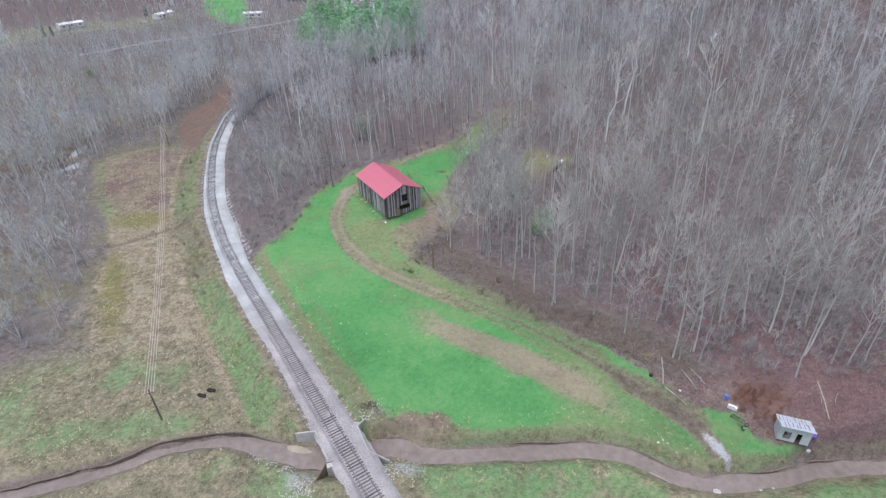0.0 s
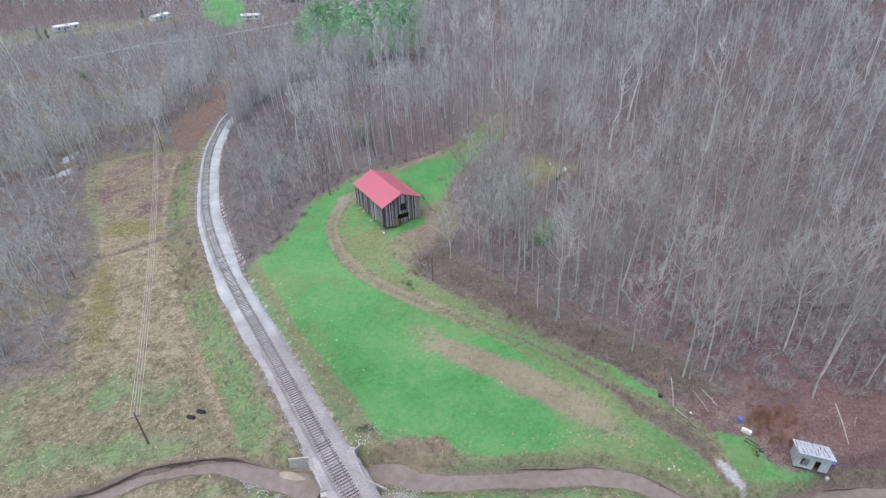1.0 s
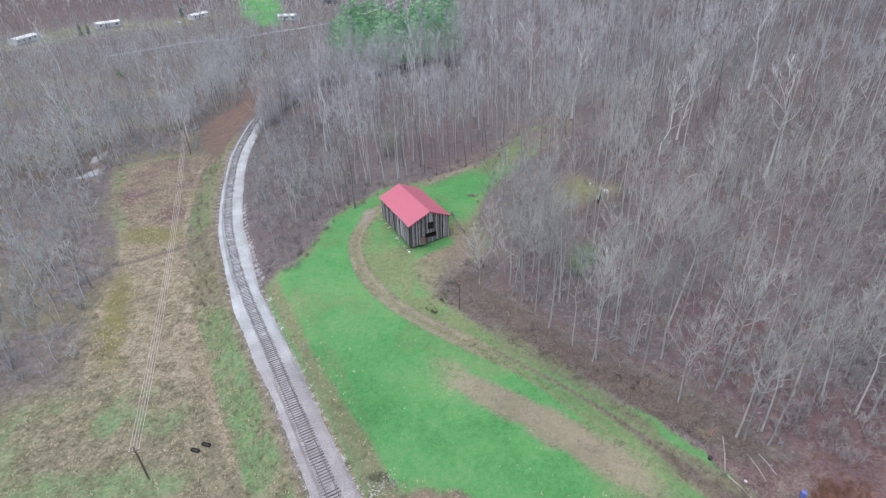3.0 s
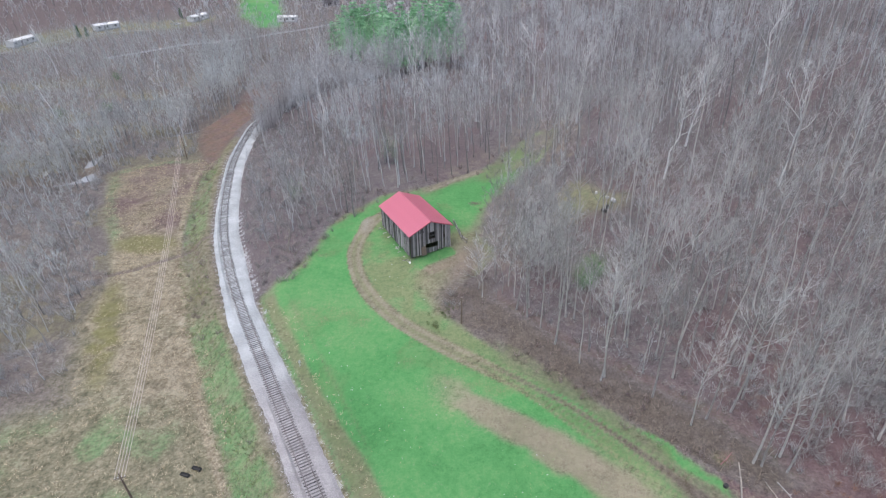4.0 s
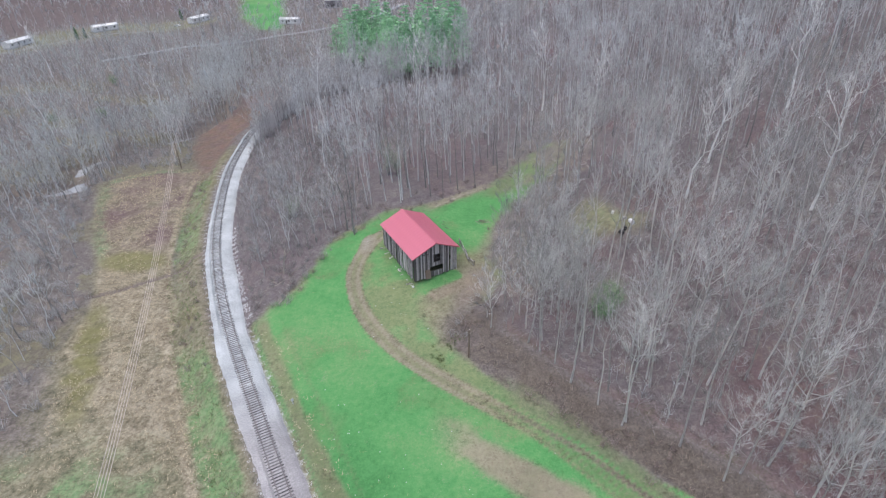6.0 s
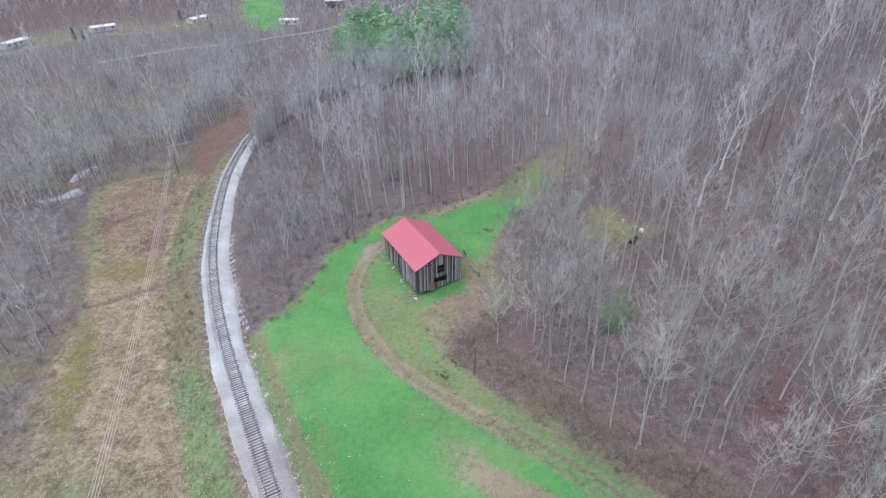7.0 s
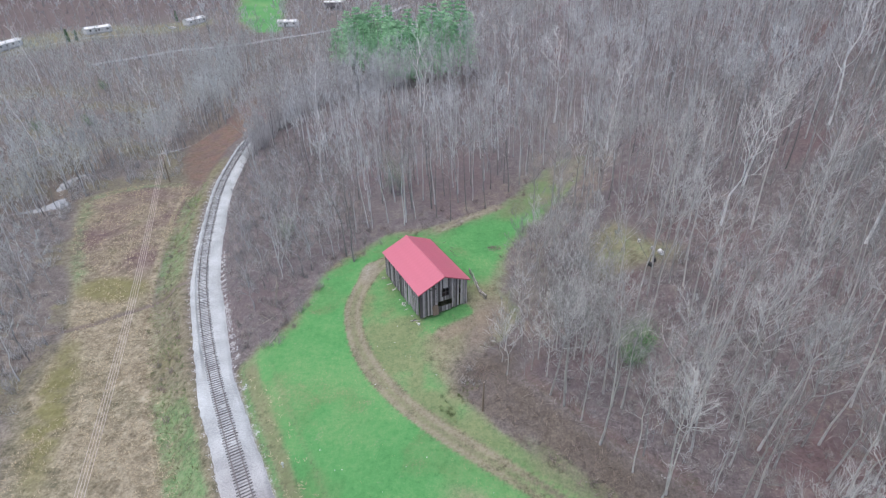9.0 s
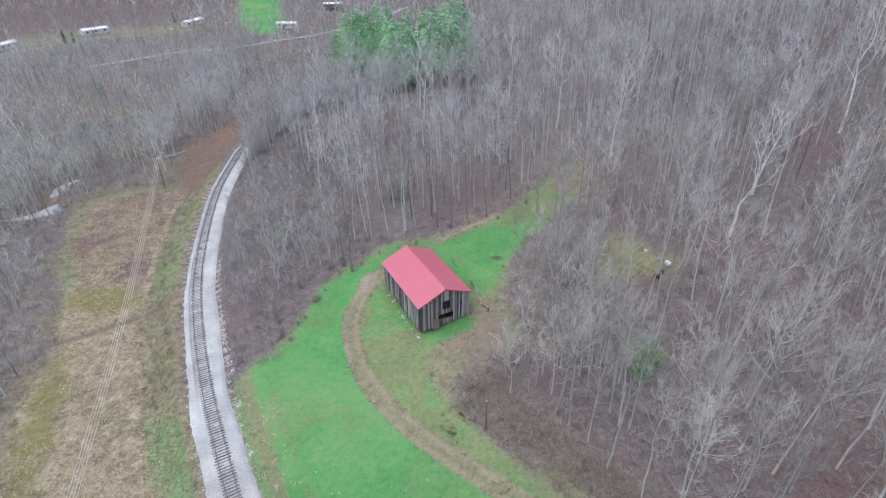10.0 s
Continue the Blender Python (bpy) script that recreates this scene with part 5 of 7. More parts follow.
RIVERSIDE = [bare_tree(s, 14.5 + s % 4, 0.38 + 0.05 * (s % 3), 3.8, 8, 4, 8, 0.8, 0.13, sides=4, twig_w=0.055, low=0, light=True) for s in range(131, 136)]


def thicket(seed):
    """A low leafless shrub: many thin stems from one foot, forked once."""
    rnd = random.Random(seed)
    v, f = [], []
    for q in range(26):
        a, out = rnd.uniform(0, 6.28), rnd.uniform(0.15, 0.9)
        d = unit(np.array([math.cos(a) * out, math.sin(a) * out, 1.0]))
        p = np.array([rnd.gauss(0, 0.3), rnd.gauss(0, 0.3), -0.1])
        ln = rnd.uniform(1.2, 2.8)
        twig(p, d, ln, 0.045, rnd, v, f)
        for w in range(2):
            twig(p + d * ln * rnd.uniform(0.3, 0.7), unit(d + np.array([rnd.gauss(0, 0.6), rnd.gauss(0, 0.6), 0])), ln * 0.45, 0.035, rnd, v, f)
    return np.array(v), np.array(f)


BUSH = [thicket(s) for s in range(81, 86)]


def scatter(x0, x1, y0, y1, step, seed, keep=0.92):
    rnd = np.random.default_rng(seed)
    gx, gy = np.meshgrid(np.arange(x0, x1, step), np.arange(y0, y1, step))
    x = gx.ravel() + rnd.uniform(-0.48, 0.48, gx.size) * step
    y = gy.ravel() + rnd.uniform(-0.48, 0.48, gx.size) * step
    ok = rnd.random(len(x)) < keep
    return x[ok], y[ok]


# trees that stand alone at the wood's edge, behind the barn and in the small clearing
EDGE_TREES = [(9.4, 97.6), (11.6, 95.6), (13.6, 93.7), (15.6, 90.3), (19.6, 86.4), (21.7, 88.7), (22.6, 82.7), (23.2, 83.4), (29.4, 83.5), (29.8, 79.0), (33.8, 82.1), (34.1, 73.8), (36.6, 74.7),
              (40.4, 75.5), (40.6, 67.6), (41.8, 66.9), (45.4, 72.4), (44.4, 68.1), (44.6, 66.0), (51.9, 70.5), (54.5, 72.2), (57.4, 69.2), (59.2, 68.8), (10.8, 141.8), (26.1, 114.7)]
BACK_TREES = [(-28.5, 163.1), (-26.0, 171.4), (-16.4, 165.4), (-12.7, 163.3), (-9.3, 159.0), (-7.3, 163.3), (-2.4, 156.6), (-21.3, 158.0), (-27.6, 133.5), (-29.5, 135.5)]


WHITE_SPOTS = ((-20.5, 224, 1.18), (-58, 228, 1.15), (-212, 294, 1.1), (-101, 198, 0.75), (44.2, 130, 1.05), (32.6, 173.6, 1.1), (22.4, 201, 1.15), (51.7, 139.8, 1.0),
               (-44, 174, 0.85), (-17, 194, 1.1), (62, 118, 1.0), (70, 150, 1.1), (10, 232, 1.1), (-128, 240, 0.9), (-150, 205, 0.9))


def wood_places():
    """Plan places of all trees, by wood: x, y, sort."""
    out = [(a, b, "forest") for a, b in EDGE_TREES] + [(a, b, "slim") for a, b in BACK_TREES]
    stand = np.array(EDGE_TREES + BACK_TREES)
    # the hillside wood and the belt behind the barn
    x, y = scatter(-75, 175, 52, 330, 4.0, 11)
    s = side(TRACK, x, y)
    f = inside(OPEN_LAND, x, y)
    p = inside(POCKET, x, y)
    ok = ((s > 9) | ((s > 3.6) & (y > 196))) & (f < np.where(y < 128, -8.5, -2.0)) & (p < 1.5) & (y > 58) & (x < 40 + 0.55 * y)
    thin = np.random.default_rng(5).random(len(x)) < np.where(y > 235, 0.55, np.where((y > 150) & (x < 45), 0.74, 1.0))
    for a, b, _ in WHITE_SPOTS:
        ok &= np.hypot((x - a) / 3.2, (y - b + 7) / 9) > 1
    ok &= (np.hypot(x - 25, (y - 107) / 1.1) > 7) | (np.random.default_rng(8).random(len(x)) < 0.3)
    ok &= thin & (np.hypot((x + 38) * 0.86 + (y - 286) * 0.51, 0) > 12) | (ok & thin & (np.abs((y - 286) * 0.86 - (x + 38) * 0.51) > 46))
    ok &= np.hypot(x[:, None] - stand[:, 0], y[:, None] - stand[:, 1]).min(1) > 2.6
    ok &= (y > 97) | (f < -11.5) | (x > 62)
    belt = ((s < 30) & (y < 178)) | ((x < 22) & (y > 104) & (y < 142) & (x > -8))
    deep = (f < -24 - 6 * np.sin(x * 0.35)) | (x < 8)
    for a, b, bl, dp in zip(x[ok], y[ok], belt[ok], deep[ok]):
        out.append((a, b, "medium" if bl else ("slim" if dp else "forest")))
    # a close stand of younger trees between the barn's yard and the clearing
    x, y = scatter(4, 22, 103, 132, 3.3, 20)
    ok = (inside(OPEN_LAND, x, y) < -3) & (inside(POCKET, x, y) < -0.5)
    for a, b in zip(x[ok], y[ok]):
        out.append((a, b, "medium"))
    # the low wood by the river
    x, y = scatter(-400, -60, 60, 370, 6.0, 12)
    s = side(TRACK, x, y)
    m = inside(MEADOW, x, y)
    r = np.abs(side(RIVER, x, y))
    ok = (s < np.where(y > 222, -6, -12)) & (m < -2.5) & (inside(RED_SCRUB, x, y) < 1) & (r > 3.2 + 2.0 * (np.hypot(x + 124, y - 171) < 9) + 2 * (np.hypot(x + 130, y - 189) < 6)) & (x > -46 - 0.78 * y) & (inside(LAWNS, x, y) < -3) & (np.abs(side(FAR_ROAD, x, y)) > 3.0) & (np.abs(side(DRIVE, x, y)) > 6)
    ok &= ~((x > -100) & (y < 78))
    pick = np.random.default_rng(6).random(len(x))
    for a, b, k in zip(x[ok], y[ok], pick[ok]):
        out.append((a, b, "multi" if k < 0.35 else ("medium" if k < 0.7 else "riverside")))
    # a close fringe of trees along the river
    x, y = scatter(-215, -85, 130, 330, 3.2, 17)
    r = np.abs(side(RIVER, x, y))
    gap = (np.hypot(x + 121, y - 169) < 4) | (np.hypot(x + 128, y - 188) < 4)
    ok = (r > 1.0) & (r < 9) & ~(gap & (np.random.default_rng(3).random(len(x)) < 0.4)) & (inside(MEADOW, x, y) < -0.5) & (inside(RED_SCRUB, x, y) < 0) & (side(TRACK, x, y) < -8)
    for q, (a, b) in enumerate(zip(x[ok], y[ok])):
        out.append((a, b, "riverside" if q % 3 else "medium"))
    # young growth crowding the far bend of the track
    x, y = scatter(-82, -24, 190, 292, 2.9, 18)
    s = side(TRACK, x, y)
    ok = (s > 3.4) & (s < np.where(y > 215, 17, 9))
    for a, b in zip(x[ok], y[ok]):
        out.append((a, b, "medium"))
    # the far side of the valley
    x, y = scatter(-640, 40, 330, 640, 9.5, 13)
    ok = (inside(LAWNS, x, y) < -2) & (inside(FAR_FIELD, x, y) < 0) & (np.abs(side(FAR_ROAD, x, y)) > 3.5) & (np.hypot(x + 110, y - 486) > 15) & (x > -95 - 0.86 * y) & ~((x > -400) & (y < 370) & (x < -60))
    for a, b in zip(x[ok], y[ok]):
        out.append((a, b, "far"))
    return out


M_TWIG_BELT = mat("bare_twigs_of_the_belt", (0.26, 0.245, 0.245), (0.58, 0.59, 0.595), 5.0, 0.9, bump=0.0, vary=-0.1, spec=0.2, big=4.0, edge=0.1)


def twins(parts_list, name):
    """Meshes of a tree kind, shared by all its copies."""
    return [(mesh_arrays("trunk", *t, M_TRUNK), mesh_arrays("crown", *c, M_TWIG)) for t, c in parts_list]


def join_trees(name, items, label, twigs, lean=0.0):
    """Many far trees as one mesh: items of (parts, x, y, z, turn, scale)."""
    vs, fs, mi, base = [], [], [], 0
    for (t, c), x, y, z, turn, sc in items:
        ca, sa = math.cos(turn) * sc, math.sin(turn) * sc
        for slot, (v, f) in enumerate((t, c)):
            w = np.stack([v[:, 0] * ca - v[:, 1] * sa + x - lean * v[:, 2] * sc, v[:, 0] * sa + v[:, 1] * ca + y, v[:, 2] * sc + z], 1)
            vs.append(w)
            fs.append(f + base)
            mi.append(np.full(len(f), slot, np.int32))
            base += len(v)
    me = mesh_arrays(name, np.concatenate(vs), np.concatenate(fs), M_TRUNK_FAR)
    me.materials.append(twigs)
    me.polygons.foreach_set("material_index", np.concatenate(mi))
    return tagged(new(name, me), label, "woods", kind="stuff")


def plant_woods():
    rnd = random.Random(77)
    places = wood_places()
    zs = ground([p[0] for p in places], [p[1] for p in places])
    right_of = side(TRACK, [p[0] for p in places], [p[1] for p in places])
    rank = sorted(range(len(places)), key=lambda i: math.hypot(places[i][0] - 24, places[i][1] - 96))
    near = set([i for i in rank if places[i][2] != "far"][:300])
    kinds = {"forest": twins(FOREST, "f"), "slim": twins(SLIM, "s"), "medium": twins(MEDIUM, "m"), "multi": twins(MULTI, "u"), "riverside": twins(RIVERSIDE, "r")}
    labels = {"slim": "tall slender bare grey hardwood on the hillside", "forest": "tall bare grey hardwood on the leaf-strewn hillside", "medium": "bare young grey tree in the scrubby belt", "multi": "bare many-stemmed tree of the river wood", "riverside": "bare pale-trunked tree of the river wood"}
    rest = {}
    for i, (x, y, sort) in enumerate(places):
        turn, sc = rnd.uniform(0, 6.28), rnd.uniform(0.8, 1.12)
        v = rnd.randrange(20)
        if i in near:
            t, c = kinds[sort][v % len(kinds[sort])]
            tree = thing("tree", pose(x, y, zs[i], rnd.gauss(0, 1.5), rnd.gauss(0, 1.5) - (2.2 if sort in ("forest", "slim") else 0)) @ pose(0, 0, 0, 0, 0, math.degrees(turn)) @ Matrix.Diagonal((sc, sc, sc, 1)), labels[sort], "tree", "bare trees of the " + sort + " kind")
            part("trunk", t, None, tree)
            part("crown", c, None, tree)
        else:
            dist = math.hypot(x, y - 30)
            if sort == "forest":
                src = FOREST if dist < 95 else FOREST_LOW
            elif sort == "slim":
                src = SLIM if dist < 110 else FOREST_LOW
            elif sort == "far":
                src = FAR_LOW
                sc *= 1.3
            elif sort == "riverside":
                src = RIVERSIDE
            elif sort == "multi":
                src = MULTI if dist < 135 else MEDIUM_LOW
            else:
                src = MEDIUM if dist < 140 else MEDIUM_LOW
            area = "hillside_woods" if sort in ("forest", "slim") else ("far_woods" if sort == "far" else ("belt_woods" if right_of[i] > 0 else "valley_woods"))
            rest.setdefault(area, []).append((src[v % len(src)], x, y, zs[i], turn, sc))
    words = {"hillside_woods": "dense bare hardwood forest climbing the hill", "far_woods": "distant bare woods across the valley", "valley_woods": "bare grey-brown trees of the valley floor", "belt_woods": "bare young trees crowding between track and field"}
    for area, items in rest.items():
        # the valley's and the far side's twig colours carry the haze
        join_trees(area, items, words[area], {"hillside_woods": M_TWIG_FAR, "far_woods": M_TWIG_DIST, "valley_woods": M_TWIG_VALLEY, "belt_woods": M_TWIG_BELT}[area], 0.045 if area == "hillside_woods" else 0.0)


plant_woods()


def plant_white_trees():
    """The few pale-barked trees that stand out of the woods."""
    rnd = random.Random(15)
    meshes = [(mesh_arrays("trunk", *t, M_WHITEBARK), mesh_arrays("crown", *c, M_WHITEBARK)) for t, c in WHITE]
    for q, (x, y, sc) in enumerate(WHITE_SPOTS):
        t, c = meshes[q % 4]
        tree = thing("white_barked_tree", pose(x, y, gz(x, y), rnd.gauss(0, 1), rnd.gauss(0, 1), rnd.uniform(0, 360)) @ Matrix.Diagonal((sc, sc, sc, 1)), "tall leafless tree with pale white bark", "tree", "white-barked trees")
        part("trunk", t, None, tree)
        part("crown", c, None, tree)


plant_white_trees()


def pine(seed, height):
    """Trunk and needles of a pine: whorls of drooping sprays."""
    rnd = random.Random(seed)
    tv, tf, cv, cf = [], [], [], []
    tube_arrays([np.array([0, 0, -0.5]), np.array([0.1, 0, height * 0.5]), np.array([0, 0.1, height])], [0.24, 0.16, 0], 5, tv, tf)
    rows = 16
    for q in range(rows):
        k = 0.22 + 0.78 * q / rows
        reach = (1 - k) ** 0.75 * height * 0.27 + 0.4
        for b in range(9):
            a = rnd.uniform(0, 6.28)
            ln = reach * rnd.uniform(0.6, 1.1)
            d = np.array([math.cos(a), math.sin(a), rnd.uniform(-0.25, 0.25)])
            p = np.array([0, 0, k * height])
            for m in range(7):
                c0 = p + d * ln * (0.2 + 0.13 * m)
                f = unit(d + np.array([rnd.gauss(0, 0.5), rnd.gauss(0, 0.5), rnd.gauss(0, 0.3)]))
                twig(c0, f, rnd.uniform(0.8, 1.5), 0.42, rnd, cv, cf)
    return (np.array(tv), np.array(tf)), (np.array(cv), np.array(cf))


def plant_pines():
    rnd = random.Random(5)
    meshes = [(mesh_arrays("trunk", *t, M_TRUNK), mesh_arrays("crown", *c, M_PINE)) for t, c in [pine(s, 23 + 2 * s) for s in range(3)]]
    for q in range(58):
        k, off = rnd.random(), rnd.gauss(0, 9)
        x, y = -8 - 54 * k + 0.86 * off, 252 + 84 * k + 0.51 * off
        sc = rnd.uniform(0.8, 1.22)
        t, c = meshes[q % 3]
        tree = thing("pine_tree", pose(x, y, gz(x, y), 0, 0, rnd.uniform(0, 360)) @ Matrix.Diagonal((sc, sc, sc, 1)), "green pine standing among bare far woods", "tree", "green pines in the far woods")
        part("trunk", t, None, tree)
        part("crown", c, None, tree)


plant_pines()


def bushes(name, x, y, low, high, material, label, rnd, rise=0.8):
    """Many leafless shrubs as one sheet of growth."""
    vs, fs, base = [], [], 0
    for a, b, c in zip(x, y, ground(x, y)):
        v, g = BUSH[rnd.integers(len(BUSH))]
        sc, turn = rnd.uniform(low, high), rnd.uniform(0, 6.28)
        ca, sa = math.cos(turn) * sc, math.sin(turn) * sc
        vs.append(np.stack([v[:, 0] * ca - v[:, 1] * sa + a, v[:, 0] * sa + v[:, 1] * ca + b, v[:, 2] * sc * rise + c], 1))
        fs.append(g + base)
        base += len(v)
    tagged(new(name, mesh_arrays(name, np.concatenate(vs), np.concatenate(fs), material)), label, "brush", kind="stuff")


def plant_brush():
    """Thickets along the wood's edge, the track bank, the belt and the river wood."""
    rnd = np.random.default_rng(31)
    x, y = scatter(-80, 60, 50, 205, 2.1, 14, 1.0)
    s, f, p = side(TRACK, x, y), inside(OPEN_LAND, x, y), inside(POCKET, x, y)
    edge = (f < 1.0) & (f > -7) & (s > 5.5) & (y > 58) & (rnd.random(len(x)) < 0.22)
    lane = (s < -5.0) & (s > -9.5) & (y > 64) & (rnd.random(len(x)) < np.where(y > 92, 0.5, 0.18))
    keep = (edge | lane) & (p < 0)
    bushes("brush", x[keep], y[keep], 0.35, 1.0, M_SCRUB, "brown leafless thickets along the wood's edge and the track", rnd)
    belt = (s > 5.0) & (s < 38) & (f < 0.5) & (y > 100) & (p < 0) & (rnd.random(len(x)) < 0.85)
    bushes("belt_brush", x[belt], y[belt], 0.4, 1.25, M_BELTBRUSH, "grey-brown leafless thickets between track and field", rnd, 0.9)
    x, y = scatter(-150, -62, 74, 250, 2.5, 34, 1.0)
    s, m = side(TRACK, x, y), inside(MEADOW, x, y)
    ok = (s < -13) & (m < -1.5) & (inside(RED_SCRUB, x, y) < 0) & (np.abs(side(RIVER, x, y)) > 3) & (x > -40 - 0.7 * y) & ~((x > -100) & (y < 80))
    ok &= rnd.random(len(x)) < 0.35 + 0.65 * smooth(0.38, 0.6, fbm(x, y, 9, 39))
    bushes("river_brush", x[ok], y[ok], 0.5, 1.5, M_VALLEYBRUSH, "grey leafless thickets under the trees of the river wood", rnd, 0.9)
    x, y = scatter(43, 74, 61, 84, 1.8, 36, 0.85)
    ok = (inside(OPEN_LAND, x, y) < -9) & (np.hypot((x - 53) / 1.6, y - 58) > 5.5)
    bushes("slope_brush", x[ok], y[ok], 0.5, 1.2, M_VALLEYBRUSH, "pale grey leafless brush low on the wooded slope", rnd, 0.9)
    x, y = scatter(-84, -24, 198, 290, 2.1, 35, 1.0)
    s = side(TRACK, x, y)
    ok = (s > 3.6) & (s < 11)
    bushes("bend_brush", x[ok], y[ok], 1.0, 2.9, M_TWIG_DIST, "tall leafless saplings crowding the bend of the track", rnd, 1.3)


M_BELTBRUSH = mat("grey_brown_thicket", (0.2, 0.185, 0.175), (0.47, 0.46, 0.445), 3.0, 0.95, bump=0.0, vary=-0.4, spec=0.1)
M_VALLEYBRUSH = mat("grey_thicket", (0.29, 0.28, 0.275), (0.59, 0.59, 0.585), 4.0, 0.95, bump=0.0, vary=-0.3, spec=0.1)
plant_brush()


SAPLING = [bare_tree(s, 4.5 + s % 3, 0.2, 1.7, 6, 2, 3, 0.8, 0.04, sides=3, twig_w=0.034, low=0) for s in range(121, 127)]


def plant_understory():
    """Pale saplings under the hillside trees."""
    rnd = np.random.default_rng(41)
    x, y = scatter(-2, 80, 58, 150, 3.4, 19, 0.8)
    f, p = inside(OPEN_LAND, x, y), inside(POCKET, x, y)
    ok = (f < -8.5) & (p < -1) & (x < 40 + 0.55 * y) & (np.hypot((x - 53) / 1.6, y - 59) > 8)
    x, y = x[ok], y[ok]
    z = ground(x, y)
    vs, fs, base = [], [], 0
    for a, b, c in zip(x, y, z):
        turn, sc = rnd.uniform(0, 6.28), rnd.uniform(0.5, 1.3)
        ca, sa = math.cos(turn) * sc, math.sin(turn) * sc
        for v, g in SAPLING[rnd.integers(len(SAPLING))]:
            vs.append(np.stack([v[:, 0] * ca - v[:, 1] * sa + a, v[:, 0] * sa + v[:, 1] * ca + b, v[:, 2] * sc + c], 1))
            fs.append(g + base)
            base += len(v)
    tagged(new("understory", mesh_arrays("understory", np.concatenate(vs), np.concatenate(fs), M_TWIG_FAR)), "pale leafless saplings under the hillside trees", "brush", kind="stuff")
    vs, fs, base = [], [], 0
    x, y = scatter(12, 86, 56, 140, 2.1, 24, 0.75)
    f, p = inside(OPEN_LAND, x, y), inside(POCKET, x, y)
    ok = (f < -9.5) & (p < -1) & (x < 42 + 0.55 * y) & ((x < 43) | (y > 62.5) | (x > 66))
    x, y = x[ok], y[ok]
    for a, b, c in zip(x, y, ground(x, y)):
        v, g = BUSH[rnd.integers(len(BUSH))]
        sc = rnd.uniform(0.3, 0.85) * (1 + 0.5 * smooth(40, 48, a) * smooth(82, 70, b))
        vs.append(v * np.array([sc * 1.3, sc * 1.3, sc]) + np.array([a, b, c]))
        fs.append(g + base)
        base += len(v)
    tagged(new("forest_brush", mesh_arrays("forest_brush", np.concatenate(vs), np.concatenate(fs), M_FORESTBRUSH)), "grey-brown leafless brush on the forest floor", "brush", kind="stuff")


M_FORESTBRUSH = mat("grey_brown_brush", (0.2, 0.18, 0.175), (0.55, 0.535, 0.525), 3.0, 0.95, bump=0.0, vary=-0.4, spec=0.1)
plant_understory()


M_STICK = mat("fallen_sticks", (0.12, 0.105, 0.1), (0.38, 0.355, 0.34), 4.0, 0.95, bump=0.0, vary=-0.7, spec=0.1)


def strew_sticks():
    """Fallen branches and sticks lying on the leaf litter of the hillside."""
    rnd = np.random.default_rng(52)
    x, y = scatter(-4, 86, 56, 150, 1.0, 23, 0.8)
    f, p = inside(OPEN_LAND, x, y), inside(POCKET, x, y)
    ok = (f < -6) & (p < -1) & (x < 42 + 0.55 * y) & ((x < 43) | (y > 65) | (rnd.random(len(x)) < 0.35))
    x, y = x[ok], y[ok]
    n = len(x)
    a, half, w = rnd.uniform(0, 6.28, n), 0.25 + 1.3 * rnd.random(n) ** 3, 0.016 + 0.03 * rnd.random(n) ** 2
    dx, dy = np.cos(a) * half, np.sin(a) * half
    z0, z1 = ground(x - dx, y - dy) + 0.06, ground(x + dx, y + dy) + 0.06 + 0.5 * rnd.random(n) ** 3
    nx, ny = -np.sin(a) * w, np.cos(a) * w
    mx, my, mz = x + nx * 2 * rnd.normal(0, 1, n), y + ny * 2 * rnd.normal(0, 1, n), (z0 + z1) / 2 + 0.1
    rows = [(x - dx, y - dy, z0 - 0.05), (mx + nx, my + ny, mz), (mx - nx, my - ny, mz), (x + dx, y + dy, z1), (mx, my, mz + w)]
    v = np.stack([np.stack(r, 1) for r in rows], 1).reshape(-1, 3)
    i = np.arange(n)[:, None] * 5
    f = np.concatenate([i + np.array(t) for t in ((0, 1, 4), (0, 4, 2), (3, 4, 1), (3, 2, 4))])
    tagged(new("fallen_sticks", mesh_arrays("fallen_sticks", v, f, M_STICK)), "pale and dark fallen sticks strewn over leaf litter", "sticks", kind="stuff")


strew_sticks()


def tufts(name, x, y, material, height, label, seed, blades=7):
    """Tussocks of grass: small bent blades in clumps."""
    rnd = np.random.default_rng(seed)
    z = ground(x, y)
    n = len(x)
    vs, base = [], 0
    for q in range(blades):
        a = rnd.uniform(0, 6.28, n)
        h = height * rnd.uniform(0.5, 1.3, n)
        out = h * rnd.uniform(0.8, 2.2, n)
        ox, oy = x + rnd.normal(0, 0.16, n), y + rnd.normal(0, 0.16, n)
        w = 0.02 + 0.05 * rnd.random(n)
        dx, dy = np.cos(a), np.sin(a)
        vs.append(np.stack([np.stack([ox - dy * w, oy + dx * w, z - 0.05], 1), np.stack([ox + dy * w, oy - dx * w, z - 0.05], 1), np.stack([ox + dx * out, oy + dy * out, z + h], 1)], 1).reshape(-1, 3))
    v = np.concatenate(vs)
    f = np.arange(len(v)).reshape(-1, 3)
    return tagged(new(name, mesh_arrays(name, v, f, material)), label, "grass", kind="stuff")


M_BANKWEED = mat("bank_weeds_green_brown", (0.1, 0.105, 0.055), (0.2, 0.27, 0.12), 2.5, 0.95, bump=0.0, vary=-0.5, spec=0.1)
M_DEADWEED = mat("dark_dead_weeds", (0.105, 0.085, 0.075), (0.25, 0.21, 0.18), 2.5, 0.95, bump=0.0, vary=-0.5, spec=0.1)
